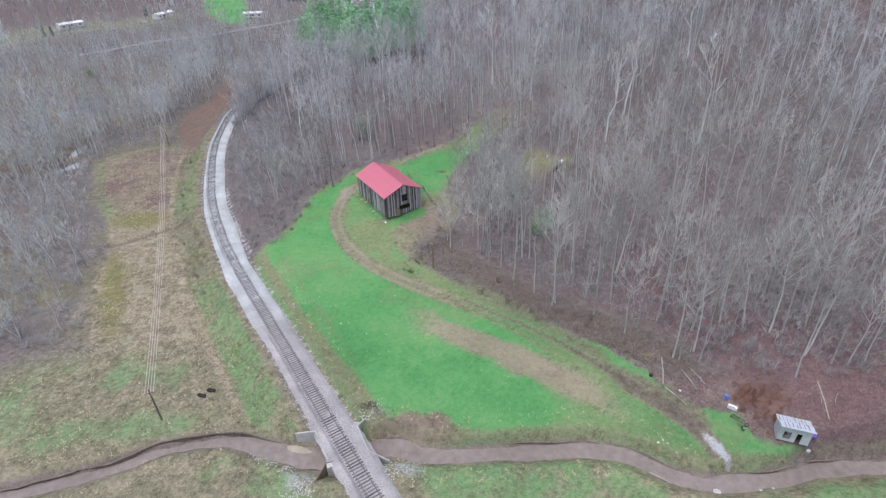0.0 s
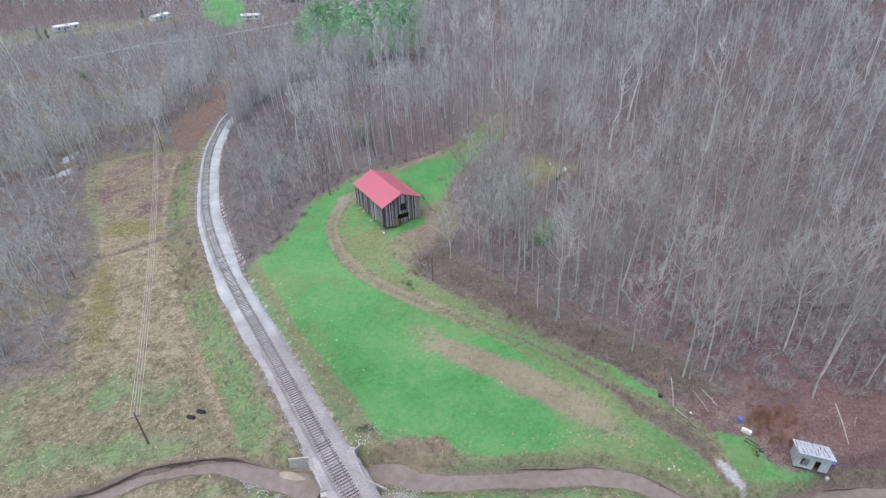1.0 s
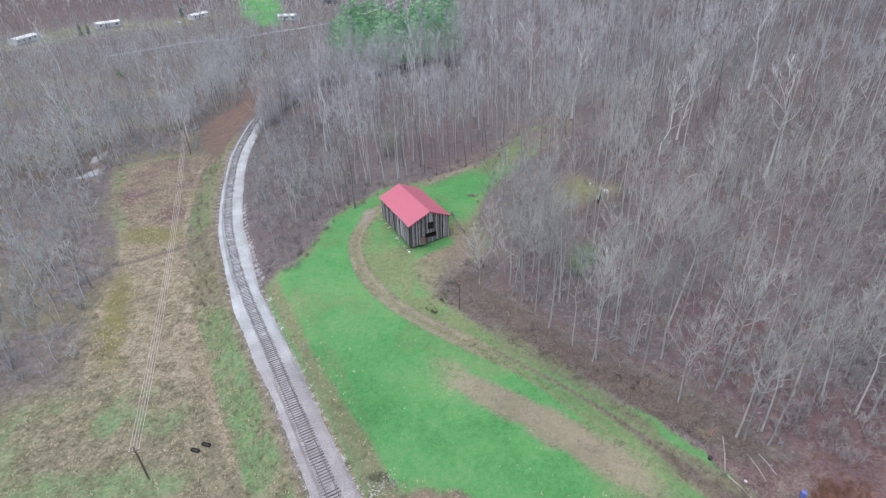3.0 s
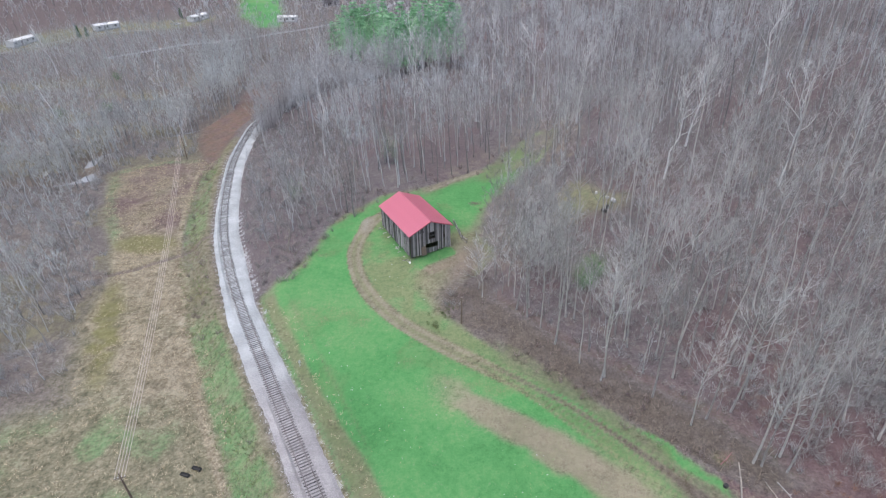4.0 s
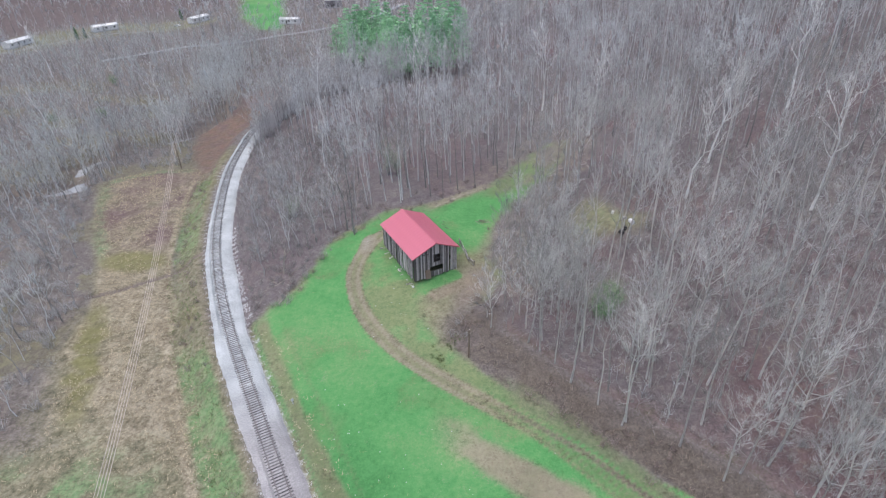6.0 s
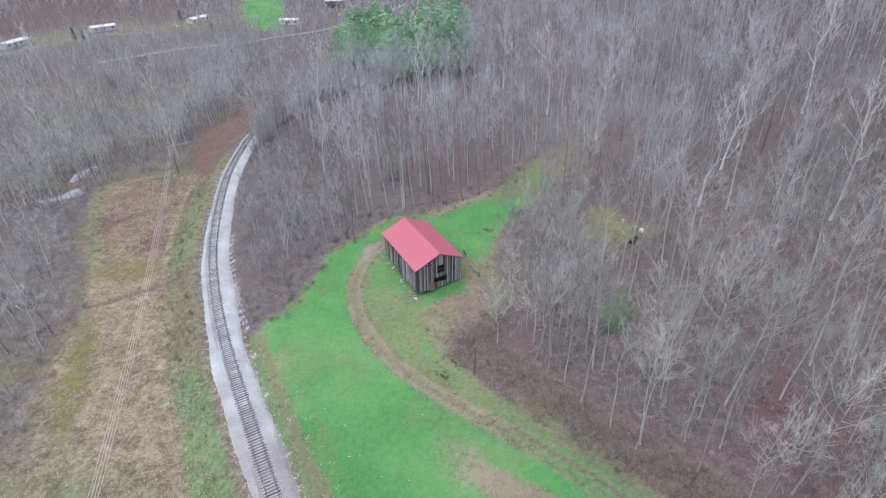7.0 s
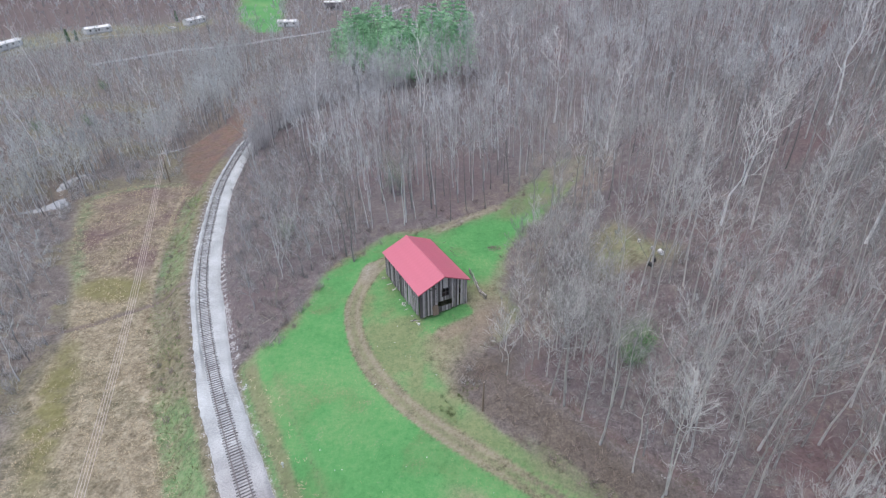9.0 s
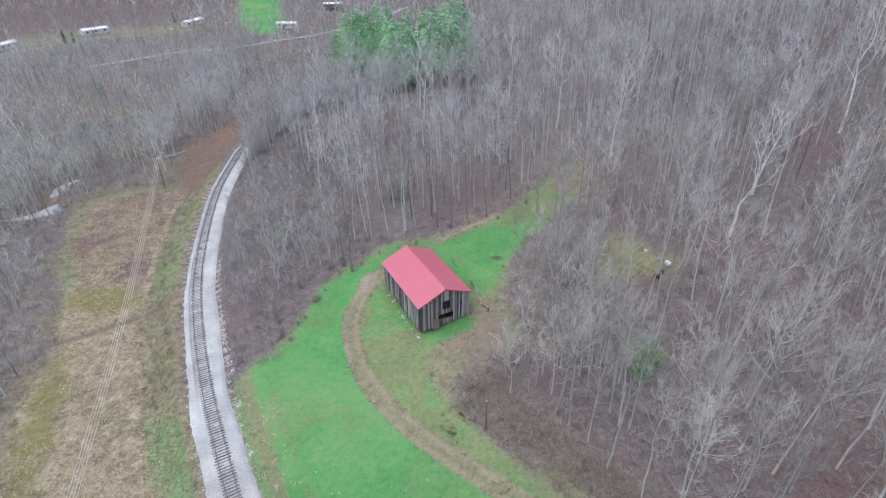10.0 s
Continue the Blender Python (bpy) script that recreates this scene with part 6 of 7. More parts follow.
M_FIELDTUFT = mat("yellowed_field_grass", (0.16, 0.27, 0.11), (0.36, 0.36, 0.2), 3.0, 0.95, bump=0.0, vary=-0.4, spec=0.1)


def plant_tufts():
    rnd = np.random.default_rng(9)
    x, y = scatter(-116, -34, 52, 187, 0.7, 15, 1.0)
    m, s = inside(MEADOW, x, y), side(TRACK, x, y)
    dens = np.clip(2.5 * (fbm(x, y, 6, 33) - 0.25), 0, 1) * np.maximum(0.4, smooth(58, 75, y + 0.15 * x))
    ok = (m > 0.5) & (s < -6) & (rnd.random(len(x)) < dens)
    tufts("meadow_tussocks", x[ok], y[ok], M_STRAW, 0.26, "dry straw-coloured tussocks of the mown meadow", 3)
    x, y = scatter(-70, 45, 46, 105, 1.0, 16, 1.0)
    s, f, c = side(TRACK, x, y), inside(OPEN_LAND, x, y), np.abs(side(CREEK, x, y))
    fringe = ((s > 4.5) & (s < 8.5) & (f > 0)) | ((c > 3) & (c < 6)) | ((f > -1) & (f < 1) & (y > 60) & (x < -10))
    line = (np.abs(s + 11.6) < 0.6) & (y > 62)
    fringe |= line
    ok = fringe & (np.abs(side(ROAD, x, y)) > 2) & (rnd.random(len(x)) < 0.4) & ((s > 4.5) | (s < -5))
    x2, y2 = scatter(-84, -20, 56, 186, 0.85, 27, 1.0)
    s2 = side(TRACK, x2, y2)
    ok2 = (s2 > -11.2) & (s2 < -4.6) & (rnd.random(len(x2)) < np.clip(2.2 * (fbm(x2, y2, 4, 36) - 0.25), 0, 1))
    tufts("bank_weeds", x2[ok2], y2[ok2], M_BANKWEED, 0.34, "green and brown weeds on the railway bank", 6)
    x3, y3 = scatter(-44, 42, 56, 116, 1.5, 28, 1.0)
    ok3 = (inside(OPEN_LAND, x3, y3) > 2) & (side(TRACK, x3, y3) > 7) & (np.abs(side(ROAD, x3, y3)) > 2) & (rnd.random(len(x3)) < 0.8 * smooth(0.42, 0.66, fbm(x3, y3, 11, 37)))
    tufts("field_tussocks", x3[ok3], y3[ok3], M_FIELDTUFT, 0.12, "yellowed tussocks scattered over the green field", 7, 5)
    x4, y4 = scatter(-10, 42, 58, 112, 0.75, 29, 1.0)
    f4 = inside(OPEN_LAND, x4, y4)
    ok4 = (f4 < 0) & (f4 > -9) & (side(ROAD, x4, y4) < -4) & (rnd.random(len(x4)) < 0.6 * smooth(-9.5, -4, f4) * smooth(0.2, -2.0, f4) * (0.4 + 0.6 * smooth(0.35, 0.6, fbm(x4, y4, 6, 38))))
    tufts("dead_weeds", x4[ok4], y4[ok4], M_DEADWEED, 0.5, "dark brown dead weeds between the road and the wood", 8)
    tufts("dead_grass_fringe", x[ok], y[ok], M_STRAW, 0.28, "dead grass fringing the field, the creek and the track", 4)


plant_tufts()


# ---- things by the shed, the wood's edge and the creek ----
def log(name, a, b, r, label, group="", mat_used=None, lift=0.0):
    za, zb = gz(*a) + r * 0.7 + lift, gz(*b) + r * 0.7 + lift
    mid = ((a[0] + b[0]) / 2 + 0.12, (a[1] + b[1]) / 2)
    ob = thing(name, Matrix(), label, "log", group)
    part("stem", tube([(*a, za), (*mid, (za + zb) / 2 + 0.02), (*b, zb)], [r, r * 0.9, r * 0.6], 7), mat_used or M_LOG, ob)
    d = Vector((b[0] - a[0], b[1] - a[1], 0)).normalized()
    side_d = Vector((d.y, -d.x, 0.5)).normalized()
    for k, s in ((0.35, 1), (0.6, -1), (0.8, 1)):
        p = Vector((a[0] + (b[0] - a[0]) * k, a[1] + (b[1] - a[1]) * k, za + (zb - za) * k))
        part("branch_stub", tube([p, p + Vector((side_d.x * s, side_d.y * s, 0.45)) * (0.4 + 0.3 * k)], [r * 0.4, r * 0.15], 5), mat_used or M_LOG, ob)
    return ob


log("fallen_log", (37.2, 62.2), (38.8, 67.7), 0.13, "straight pale fallen log at the wood's edge", "fallen logs by the road")
log("fallen_log", (37.4, 61.9), (39.6, 58.3), 0.12, "pale log lying beside the dirt road", "fallen logs by the road")
log("fallen_log", (41.2, 64.8), (42.2, 60.8), 0.1, "thin pale fallen log in brown leaf litter", "fallen logs by the road")
log("fallen_log", (42.7, 64.7), (43.9, 61.6), 0.11, "thin mossy fallen log in brown leaf litter", "fallen logs by the road", M_TRUNK)
log("fallen_log", (36.3, 67.5), (38.4, 69.2), 0.1, "short reddish fallen log at the wood's edge", "fallen logs by the road", M_RUST)
log("fallen_log", (60.6, 59.6), (59.2, 53.4), 0.12, "long bleached fallen log behind the shed", "fallen logs by the road")
log("fallen_log", (64.3, 71.5), (70.8, 60.8), 0.13, "long dark fallen trunk lying down the slope", "fallen logs by the road", M_POLE)
log("fallen_log", (-38.4, 109.8), (-37.7, 112.6), 0.15, "short bleached log on the field's edge")
log("driftwood_log", (30.9, 48.6), (33.4, 46.6), 0.12, "pale driftwood log on the creek bank")


def snag():
    """A dead white tree fallen in the thicket beside the track."""
    ob = thing("dead_tree", pose(-40.2, 119.5, gz(-40.2, 119.5), 0, 0, 20), "bleached dead tree collapsed in the thicket", "tree")
    part("trunk", tube([(0, 0, -0.3), (0.3, 0.2, 2.2), (0.9, 0.4, 4.4), (1.1, 0.6, 5.6)], [0.2, 0.16, 0.11, 0.06], 7), M_LOG, ob)
    rnd = random.Random(3)
    for q in range(5):
        a, h = rnd.uniform(0, 6.28), rnd.uniform(1.6, 4.6)
        p = Vector((0.1 + h * 0.18, h * 0.09, h))
        e = p + Vector((math.cos(a) * 1.5, math.sin(a) * 1.5, rnd.uniform(0.6, 2.2)))
        m = p.lerp(e, 0.55) + Vector((0, 0, 0.3))
        part("branch", tube([p, m, e], [0.07, 0.045, 0.015], 5), M_LOG, ob)


snag()
log("fallen_branch", (-41.3, 114.8), (-39.3, 117.6), 0.07, "crooked bleached branch lying in the thicket", "bleached branches in the thicket")
log("fallen_branch", (-38.6, 119.6), (-37.0, 122.2), 0.07, "crooked bleached branch lying in the thicket", "bleached branches in the thicket")
log("fallen_branch", (-42.5, 117.2), (-40.0, 115.7), 0.07, "crooked bleached branch lying in the thicket", "bleached branches in the thicket")


def drum(name, x, y, r, h, material, label, lying=0.0, band=True):
    """A barrel with rolled hoops and a lid; lying: degrees of its run, or None to stand."""
    z = gz(x, y)
    m = pose(x, y, z + r * 0.95, 90, 0, lying) @ Matrix.Translation((0, 0, -h / 2)) if lying is not None else pose(x, y, z - 0.03)
    ob = thing(name, m, label, "barrel")
    prof = [(0, r * 0.97), (h * 0.04, r), (h * 0.32, r * 1.0), (h * 0.34, r * 1.05), (h * 0.36, r), (h * 0.64, r), (h * 0.66, r * 1.05), (h * 0.68, r), (h * 0.97, r), (h, r * 0.97)]
    part("shell", tube([(0, 0, k) for k, _ in prof], [q for _, q in prof], 14), material, ob)
    part("lid", tube([(0, 0, h), (0, 0, h + 0.02)], [r * 0.88, r * 0.86], 14), material, ob)
    part("bung", tube([(r * 0.5, 0, h + 0.02), (r * 0.5, 0, h + 0.05)], 0.05, 8), M_BLACK, ob)
    return ob


drum("blue_barrel", 46.0, 58.7, 0.36, 0.9, M_BLUE, "upright blue plastic barrel at the wood's edge", None)
drum("white_barrel", 32.3, 124.8, 0.45, 1.1, M_WHITE, "white barrel lying in the small clearing", 20)
drum("white_barrel", 31.4, 126.6, 0.3, 0.8, M_STONE, "pale tipped barrel in the small clearing", 70)
drum("dark_barrel", 30.0, 122.6, 0.4, 1.0, M_BLACK, "black barrel lying among weeds in the clearing", 40)
drum("dark_barrel", 30.8, 123.4, 0.35, 0.8, M_BLACK, "black barrel standing among weeds in the clearing", None)
drum("white_bucket", 29.7, 129.8, 0.28, 0.6, M_WHITE, "white bucket standing in the clearing", None)
drum("white_jug", 39.5, 60.9, 0.16, 0.35, M_WHITE, "small white plastic jug in leaf litter", 30)
drum("dark_tub", 35.9, 64.4, 0.32, 0.45, M_BLACK, "dark round tub with a pale lid by the road", None)


def white_tank():
    ob = thing("white_tank", pose(46.3, 57.0, gz(46.3, 57.0), 0, 0, -38), "white box freezer lying on its side at the wood's edge", "freezer")
    part("cabinet", box(1.35, 0.58, 0.5, bevel=0.05), M_WHITE, ob)
    part("lid", box(1.38, 0.08, 0.53, Matrix.Translation((0, -0.33, -0.01)), 0.03), M_WHITE, ob)
    part("hinge", box(0.9, 0.05, 0.04, Matrix.Translation((0, -0.28, 0.5))), M_BLACK, ob)


white_tank()


def wheel(x, y, r, turn, tip, label, hub=M_WHITE):
    z = gz(x, y)
    ob = thing("old_wheel", pose(x, y, z + r * (math.cos(radians(tip)) if tip < 70 else 0.25), 90 - tip, 0, turn), label, "wheel")
    ring = bmesh.new()
    n, m = 20, 8
    loops = [[ring.verts.new(((r - 0.12 + 0.12 * math.cos(b)) * math.cos(a), (r - 0.12 + 0.12 * math.cos(b)) * math.sin(a), 0.11 * math.sin(b))) for b in [2 * math.pi * k / m for k in range(m)]] for a in [2 * math.pi * q / n for q in range(n)]]
    for q in range(n):
        for k in range(m):
            ring.faces.new((loops[q][k], loops[(q + 1) % n][k], loops[(q + 1) % n][(k + 1) % m], loops[q][(k + 1) % m]))
    part("tyre", ring, M_BLACK, ob)
    part("rim", tube([(0, 0, -0.07), (0, 0, -0.03), (0, 0, 0.03), (0, 0, 0.07)], [r - 0.2, r - 0.17, r - 0.17, r - 0.2], 16), hub, ob)
    part("hub", tube([(0, 0, 0.07), (0, 0, 0.12)], [0.07, 0.05], 8), M_BLACK, ob)
    return ob


wheel(46.2, 53.3, 0.42, 60, 35, "old black tyre on a pale rim leaning by scrap")
wheel(47.1, 53.9, 0.36, -30, 80, "black tyre lying flat beside scrap", M_RUST)


def scrap_axle():
    ob = thing("scrap_axle", pose(46.4, 54.6, gz(46.4, 54.6) + 0.25, 0, 0, 40), "rusty trailer axle and frame dumped as scrap", "scrap")
    part("axle", tube([(-0.9, 0, 0.1), (0.9, 0, 0.1)], 0.07, 7), M_RUST, ob)
    part("frame_bar", box(0.1, 2.0, 0.1, Matrix.Translation((-0.3, 0.4, 0.1)), 0.01), M_DARKWOOD, ob)
    part("frame_bar", box(0.1, 2.0, 0.1, Matrix.Translation((0.35, 0.4, 0.1)), 0.01), M_DARKWOOD, ob)
    part("cross_bar", box(0.9, 0.1, 0.1, Matrix.Translation((0, 1.3, 0.1)), 0.01), M_DARKWOOD, ob)


scrap_axle()


def rough_block(name, x, y, size, material, label, seed, category="stone", group="", sink=0.15):
    """A broken stone or block, chipped out of round."""
    rnd = random.Random(seed)
    bm = bmesh.new()
    bmesh.ops.create_icosphere(bm, subdivisions=2, radius=1.0)
    for v in bm.verts:
        v.co *= rnd.uniform(0.8, 1.12)
        v.co = Vector((max(-0.8, min(0.8, v.co.x)) * size[0], max(-0.8, min(0.8, v.co.y)) * size[1], max(-0.7, min(0.75, v.co.z)) * size[2]))
    me = bpy.data.meshes.new(name)
    bm.to_mesh(me)
    bm.free()
    me.materials.append(material)
    ob = new(name, me)
    ob.matrix_basis = pose(x, y, gz(x, y) + size[2] * (0.6 - sink), 0, 0, rnd.uniform(0, 360))
    return tagged(ob, label, category, group)


def wall_debris():
    """Fallen boards and stones along the barn's foot."""
    rnd = random.Random(12)
    ax, ay = Vector((-0.513, 0.858)), Vector((-0.858, -0.513))
    c = Vector((-11.62, 124.52))
    for q in range(14):
        p = c + ax * rnd.uniform(-7.6, 7.4) + ay * rnd.uniform(5.15, 6.1)
        ob = rough_block("field_stone", p.x, p.y, (rnd.uniform(0.08, 0.2), rnd.uniform(0.08, 0.18), 0.12), M_CONCRETE, "grey field stone at the barn's foot", 60 + q, group="stones at the barn's foot")
    for q in range(9):
        p = c + ax * rnd.uniform(-7.4, 7.2) + ay * rnd.uniform(5.2, 5.9)
        h = gz(p.x, p.y)
        part_board = thing("fallen_board", pose(p.x, p.y, h + 0.04, rnd.uniform(-8, 8), 4, rnd.uniform(0, 180)), "grey board fallen from the barn wall", "board", "boards fallen from the barn")
        part("plank", box(rnd.uniform(1.0, 2.2), 0.2, 0.035, bevel=0.006), M_BOARD, part_board)


wall_debris()
rough_block("purple_tarp", 55.9, 51.2, (0.55, 0.4, 0.32), M_PURPLE, "crumpled purple tarp heaped beside the shed", 3, "tarp")
rough_block("concrete_block", 54.9, 50.0, (0.42, 0.32, 0.28), M_STONE, "pale concrete block in front of the shed", 4, "block")
rough_block("white_stone", -12.1, 114.9, (0.32, 0.28, 0.25), M_WHITE, "white stone at the barn's corner", 5)
for q, (x, y, s) in enumerate(((40.6, 46.6, 0.5), (39.4, 45.2, 0.7), (39.0, 46.0, 0.35), (33.0, 52.2, 0.28), (33.9, 52.6, 0.22), (34.4, 52.0, 0.2), (44.6, 45.2, 0.3), (45.6, 45.0, 0.26), (47.5, 45.2, 0.25), (53.6, 46.6, 0.3), (55.0, 47.0, 0.25))):
    rough_block("creek_stone", x, y, (s, s * 0.7, s * 0.4), M_STONE, "pale stone at the creek's ford", 20 + q, group="stones at the ford")


def rubble(name, label, spots, seed, sizes=(0.12, 0.4), count=60, stone=None):
    """Broken pale stones heaped along a stretch: one mesh."""
    rnd = random.Random(seed)
    v, f = [], []
    for q in range(count):
        x, y, spread = spots[rnd.randrange(len(spots))]
        x, y = x + rnd.gauss(0, spread), y + rnd.gauss(0, spread)
        s = rnd.uniform(*sizes)
        z = gz(x, y) + s * 0.15
        i = len(v)
        for a in range(5):
            t = a * 1.2566 + rnd.uniform(-0.3, 0.3)
            v.append((x + s * math.cos(t) * rnd.uniform(0.7, 1.1), y + s * math.sin(t) * rnd.uniform(0.7, 1.1), z - s * 0.4))
        for a in range(5):
            t = a * 1.2566 + 0.5 + rnd.uniform(-0.3, 0.3)
            v.append((x + s * 0.6 * math.cos(t), y + s * 0.6 * math.sin(t), z + s * rnd.uniform(0.25, 0.5)))
        f += [(i + a, i + (a + 1) % 5, i + 5 + (a + 1) % 5, i + 5 + a) for a in range(5)] + [tuple(i + 5 + a for a in range(5))]
    tagged(new(name, mesh_from(name, v, f, stone or M_STONE)), label, "rubble", kind="stuff")


rubble("bridge_rubble", "pale broken stone heaped at the bridge's ends", [(-8.5, 49.6, 1.0), (-6.0, 50.2, 1.1), (-4.0, 50.6, 0.9), (-7.0, 48.0, 1.0), (-20.5, 47.0, 0.9), (-22.0, 46.0, 0.8), (-12.0, 59.0, 0.8), (-10.2, 60.2, 0.9), (-26.0, 52.2, 0.8), (-28.0, 53.6, 0.7), (-19.5, 46.2, 0.6), (-23.5, 51.2, 0.6), (-9.0, 47.0, 0.9)], 4, (0.05, 0.15), 760)
rubble("track_rubble", "white broken stone dumped along the track's shoulder", [(-59.0, 138.5, 0.35), (-57.6, 135.0, 0.35), (-51.9, 122.9, 0.4), (-51.2, 121.6, 0.4), (-50.6, 120.2, 0.45), (-49.6, 118.0, 0.4), (-48.8, 116.5, 0.4), (-47.6, 113.6, 0.4), (-46.4, 111.2, 0.4), (-40.2, 101.4, 0.3), (-35.1, 92.5, 0.3)] + [(BED[q, 0] + 4.2 * BED_N[q, 0], BED[q, 1] + 4.2 * BED_N[q, 1], 0.35) for q in range(0, len(BED), 2) if 106 < BED[q, 1] < 142], 5, (0.05, 0.15), 900, M_LIMESTONE)
SHOULDER = [(BED[q, 0] + BED_N[q, 0] * o, BED[q, 1] + BED_N[q, 1] * o, 0.28) for q in range(0, len(BED), 2) if 45 < BED[q, 1] < 185 for o in (-2.7 - 0.45 * smooth(76, 82, BED[q, 1]) * smooth(112, 98, BED[q, 1]), 3.5)]
rubble("ballast_spill", "loose crushed stone spilled along the ballast's edges", SHOULDER, 14, (0.04, 0.11), 3200)
rubble("field_litter_stones", "small pale stones scattered in the field", [(-12.0, 85.0, 6.0), (-4.0, 72.0, 7.0), (5.0, 66.0, 7.0), (-22.0, 82.0, 4.0), (-14.0, 108.0, 4.0), (38.0, 52.0, 2.0)], 6, (0.05, 0.14), 70)


def bench_trough(x, y, turn, label):
    ob = thing("feed_trough", pose(x, y, gz(x, y), 0, 0, turn), label, "trough", "feed troughs in the meadow")
    part("base", box(1.4, 0.42, 0.08, Matrix.Translation((0, 0, 0.22)), 0.01), M_BLACK, ob)
    for s in (-1, 1):
        part("side_board", box(1.4, 0.05, 0.28, Matrix.Translation((0, s * 0.23, 0.22)), 0.01), M_BLACK, ob)
        part("end_board", box(0.05, 0.42, 0.28, Matrix.Translation((s * 0.68, 0, 0.22)), 0.01), M_BLACK, ob)
        part("leg", box(0.08, 0.4, 0.24, Matrix.Translation((s * 0.5, 0, 0)), 0.01), M_DARKWOOD, ob)


bench_trough(-41.3, 65.8, -14, "black feed trough standing in the rough meadow")
bench_trough(-40.0, 66.9, -14, "black feed trough standing in the rough meadow")


def signal_post():
    x, y = -29.2, 86.4
    ob = thing("marker_post", pose(x, y, gz(x, y) - 0.2, 4, 0, 30), "white marker post standing beside the railway", "post")
    part("post", box(0.14, 0.14, 1.5, bevel=0.01), M_WHITE, ob)
    part("plate", box(0.4, 0.05, 0.45, Matrix.Translation((0, -0.1, 1.05)), 0.01), M_WHITE, ob)


signal_post()


def rail_fence():
    """Tumbled rails and posts along the barn's far side."""
    ob = thing("broken_fence", Matrix(), "tumbled grey rail fence beside the barn", "fence")
    rnd = random.Random(9)
    line = [(-2.9, 128.6), (-2.2, 126.5), (-1.5, 124.5), (-0.9, 122.6), (0.2, 121.2)]
    for x, y in line:
        z = gz(x, y)
        part("post", tube([(x, y, z - 0.3), (x + rnd.gauss(0, 0.15), y, z + 1.25)], [0.08, 0.06], 6), M_BOARD, ob)
    for (x0, y0), (x1, y1) in zip(line, line[1:]):
        for h in (0.25, 0.5, 0.75, 1.0, 1.2):
            part("fence_rail", tube([(x0 + rnd.gauss(0, 0.1), y0, gz(x0, y0) + h + rnd.gauss(0, 0.1)), (x1 + rnd.gauss(0, 0.1), y1, gz(x1, y1) + h + rnd.gauss(0, 0.25))], 0.05, 5), M_BOARD, ob)
    for q in range(4):
        x, y = -8.6 + q * 0.75 + rnd.gauss(0, 0.4), 138.0 - q * 1.3
        part("loose_rail", tube([(x, y, gz(x, y) + 0.2), (x + rnd.uniform(0.3, 1.2), y + rnd.uniform(-1.4, 0.2), gz(x, y) + rnd.uniform(0.2, 0.7))], 0.05, 5), M_DARKWOOD, ob)


rail_fence()


def brush_heap(name, x, y, r, label, seed, material=None):
    rnd = random.Random(seed)
    v, f = [], []
    for q in range(70):
        a, d = rnd.uniform(0, 6.28), r * math.sqrt(rnd.random())
        p = np.array([x + d * math.cos(a), y + 0.6 * d * math.sin(a), 0])
        p[2] = gz(p[0], p[1]) + rnd.uniform(0, 0.5) * (1 - d / r)
        b = rnd.uniform(0, 6.28)
        e = np.array([math.cos(b), math.sin(b), rnd.uniform(-0.1, 0.4)])
        tube_arrays([p - e * 0.6, p + e * 0.7], [0.035, 0.0], 3, v, f)
    tagged(new(name, mesh_arrays(name, np.array(v), np.array(f), material or M_SCRUB)), label, "brush pile")


brush_heap("brush_pile", 2.2, 136.2, 1.4, "low reddish heap of cut brush on the grass", 1)
brush_heap("brush_pile", -6.4, 57.0, 3.0, "brown tangle of roots and driftwood on the raw creek bank", 11)
brush_heap("brush_pile", -9.6, 59.4, 2.2, "tangle of driftwood lodged above the creek bank", 2)
brush_heap("brush_pile", -12.0, 60.8, 1.6, "dark tangle of branches by the bridge's wing wall", 3, M_DARKWOOD)


M_VINE = mat("grey_green_vines", (0.2, 0.25, 0.19), (0.4, 0.46, 0.36), 2.0, 0.9, bump=0.0, vary=-0.5, spec=0.15)


def leafy_shrub(x, y, h, r, label, seed, leaf=None):
    """A green broadleaf shrub: stems and many small leaf blades."""
    rnd = random.Random(seed)
    ob = thing("green_shrub", pose(x, y, gz(x, y)), label, "shrub", "green shrubs in the wood")
    sv, sf, lv, lf = [], [], [], []
    for q in range(9):
        a = rnd.uniform(0, 6.28)
        tip = np.array([math.cos(a) * r * 0.6, math.sin(a) * r * 0.6, h * rnd.uniform(0.6, 1.0)])
        tube_arrays([np.array([0, 0, -0.2]), tip * 0.5, tip], [0.07, 0.05, 0], 4, sv, sf)
        for w in range(70):
            k = 0.25 + 0.75 * rnd.random()
            p = tip * k + np.array([rnd.gauss(0, r * 0.25), rnd.gauss(0, r * 0.25), rnd.gauss(0, h * 0.1)])
            d = unit(np.array([rnd.gauss(0, 1), rnd.gauss(0, 1), rnd.gauss(0, 0.5)]))
            twig(p, d, rnd.uniform(0.25, 0.5), 0.16, rnd, lv, lf)
    part("stem", mesh_arrays("stem", np.array(sv), np.array(sf), M_TRUNK), None, ob)
    part("foliage", mesh_arrays("foliage", np.array(lv), np.array(lf), leaf or M_WEED), None, ob)


leafy_shrub(25.6, 106.7, 5.2, 2.3, "bright green shrub under bare trees on the hillside", 1)
leafy_shrub(23.4, 104.6, 3.2, 2.4, "low green shrub under bare trees on the hillside", 2)
leafy_shrub(-23.5, 163.0, 11.5, 2.8, "tall vine-green tree in the wood behind the barn", 4, M_VINE)
leafy_shrub(-20.5, 161.5, 9.0, 2.4, "ivy-covered green shrub in the wood behind the barn", 5, M_VINE)
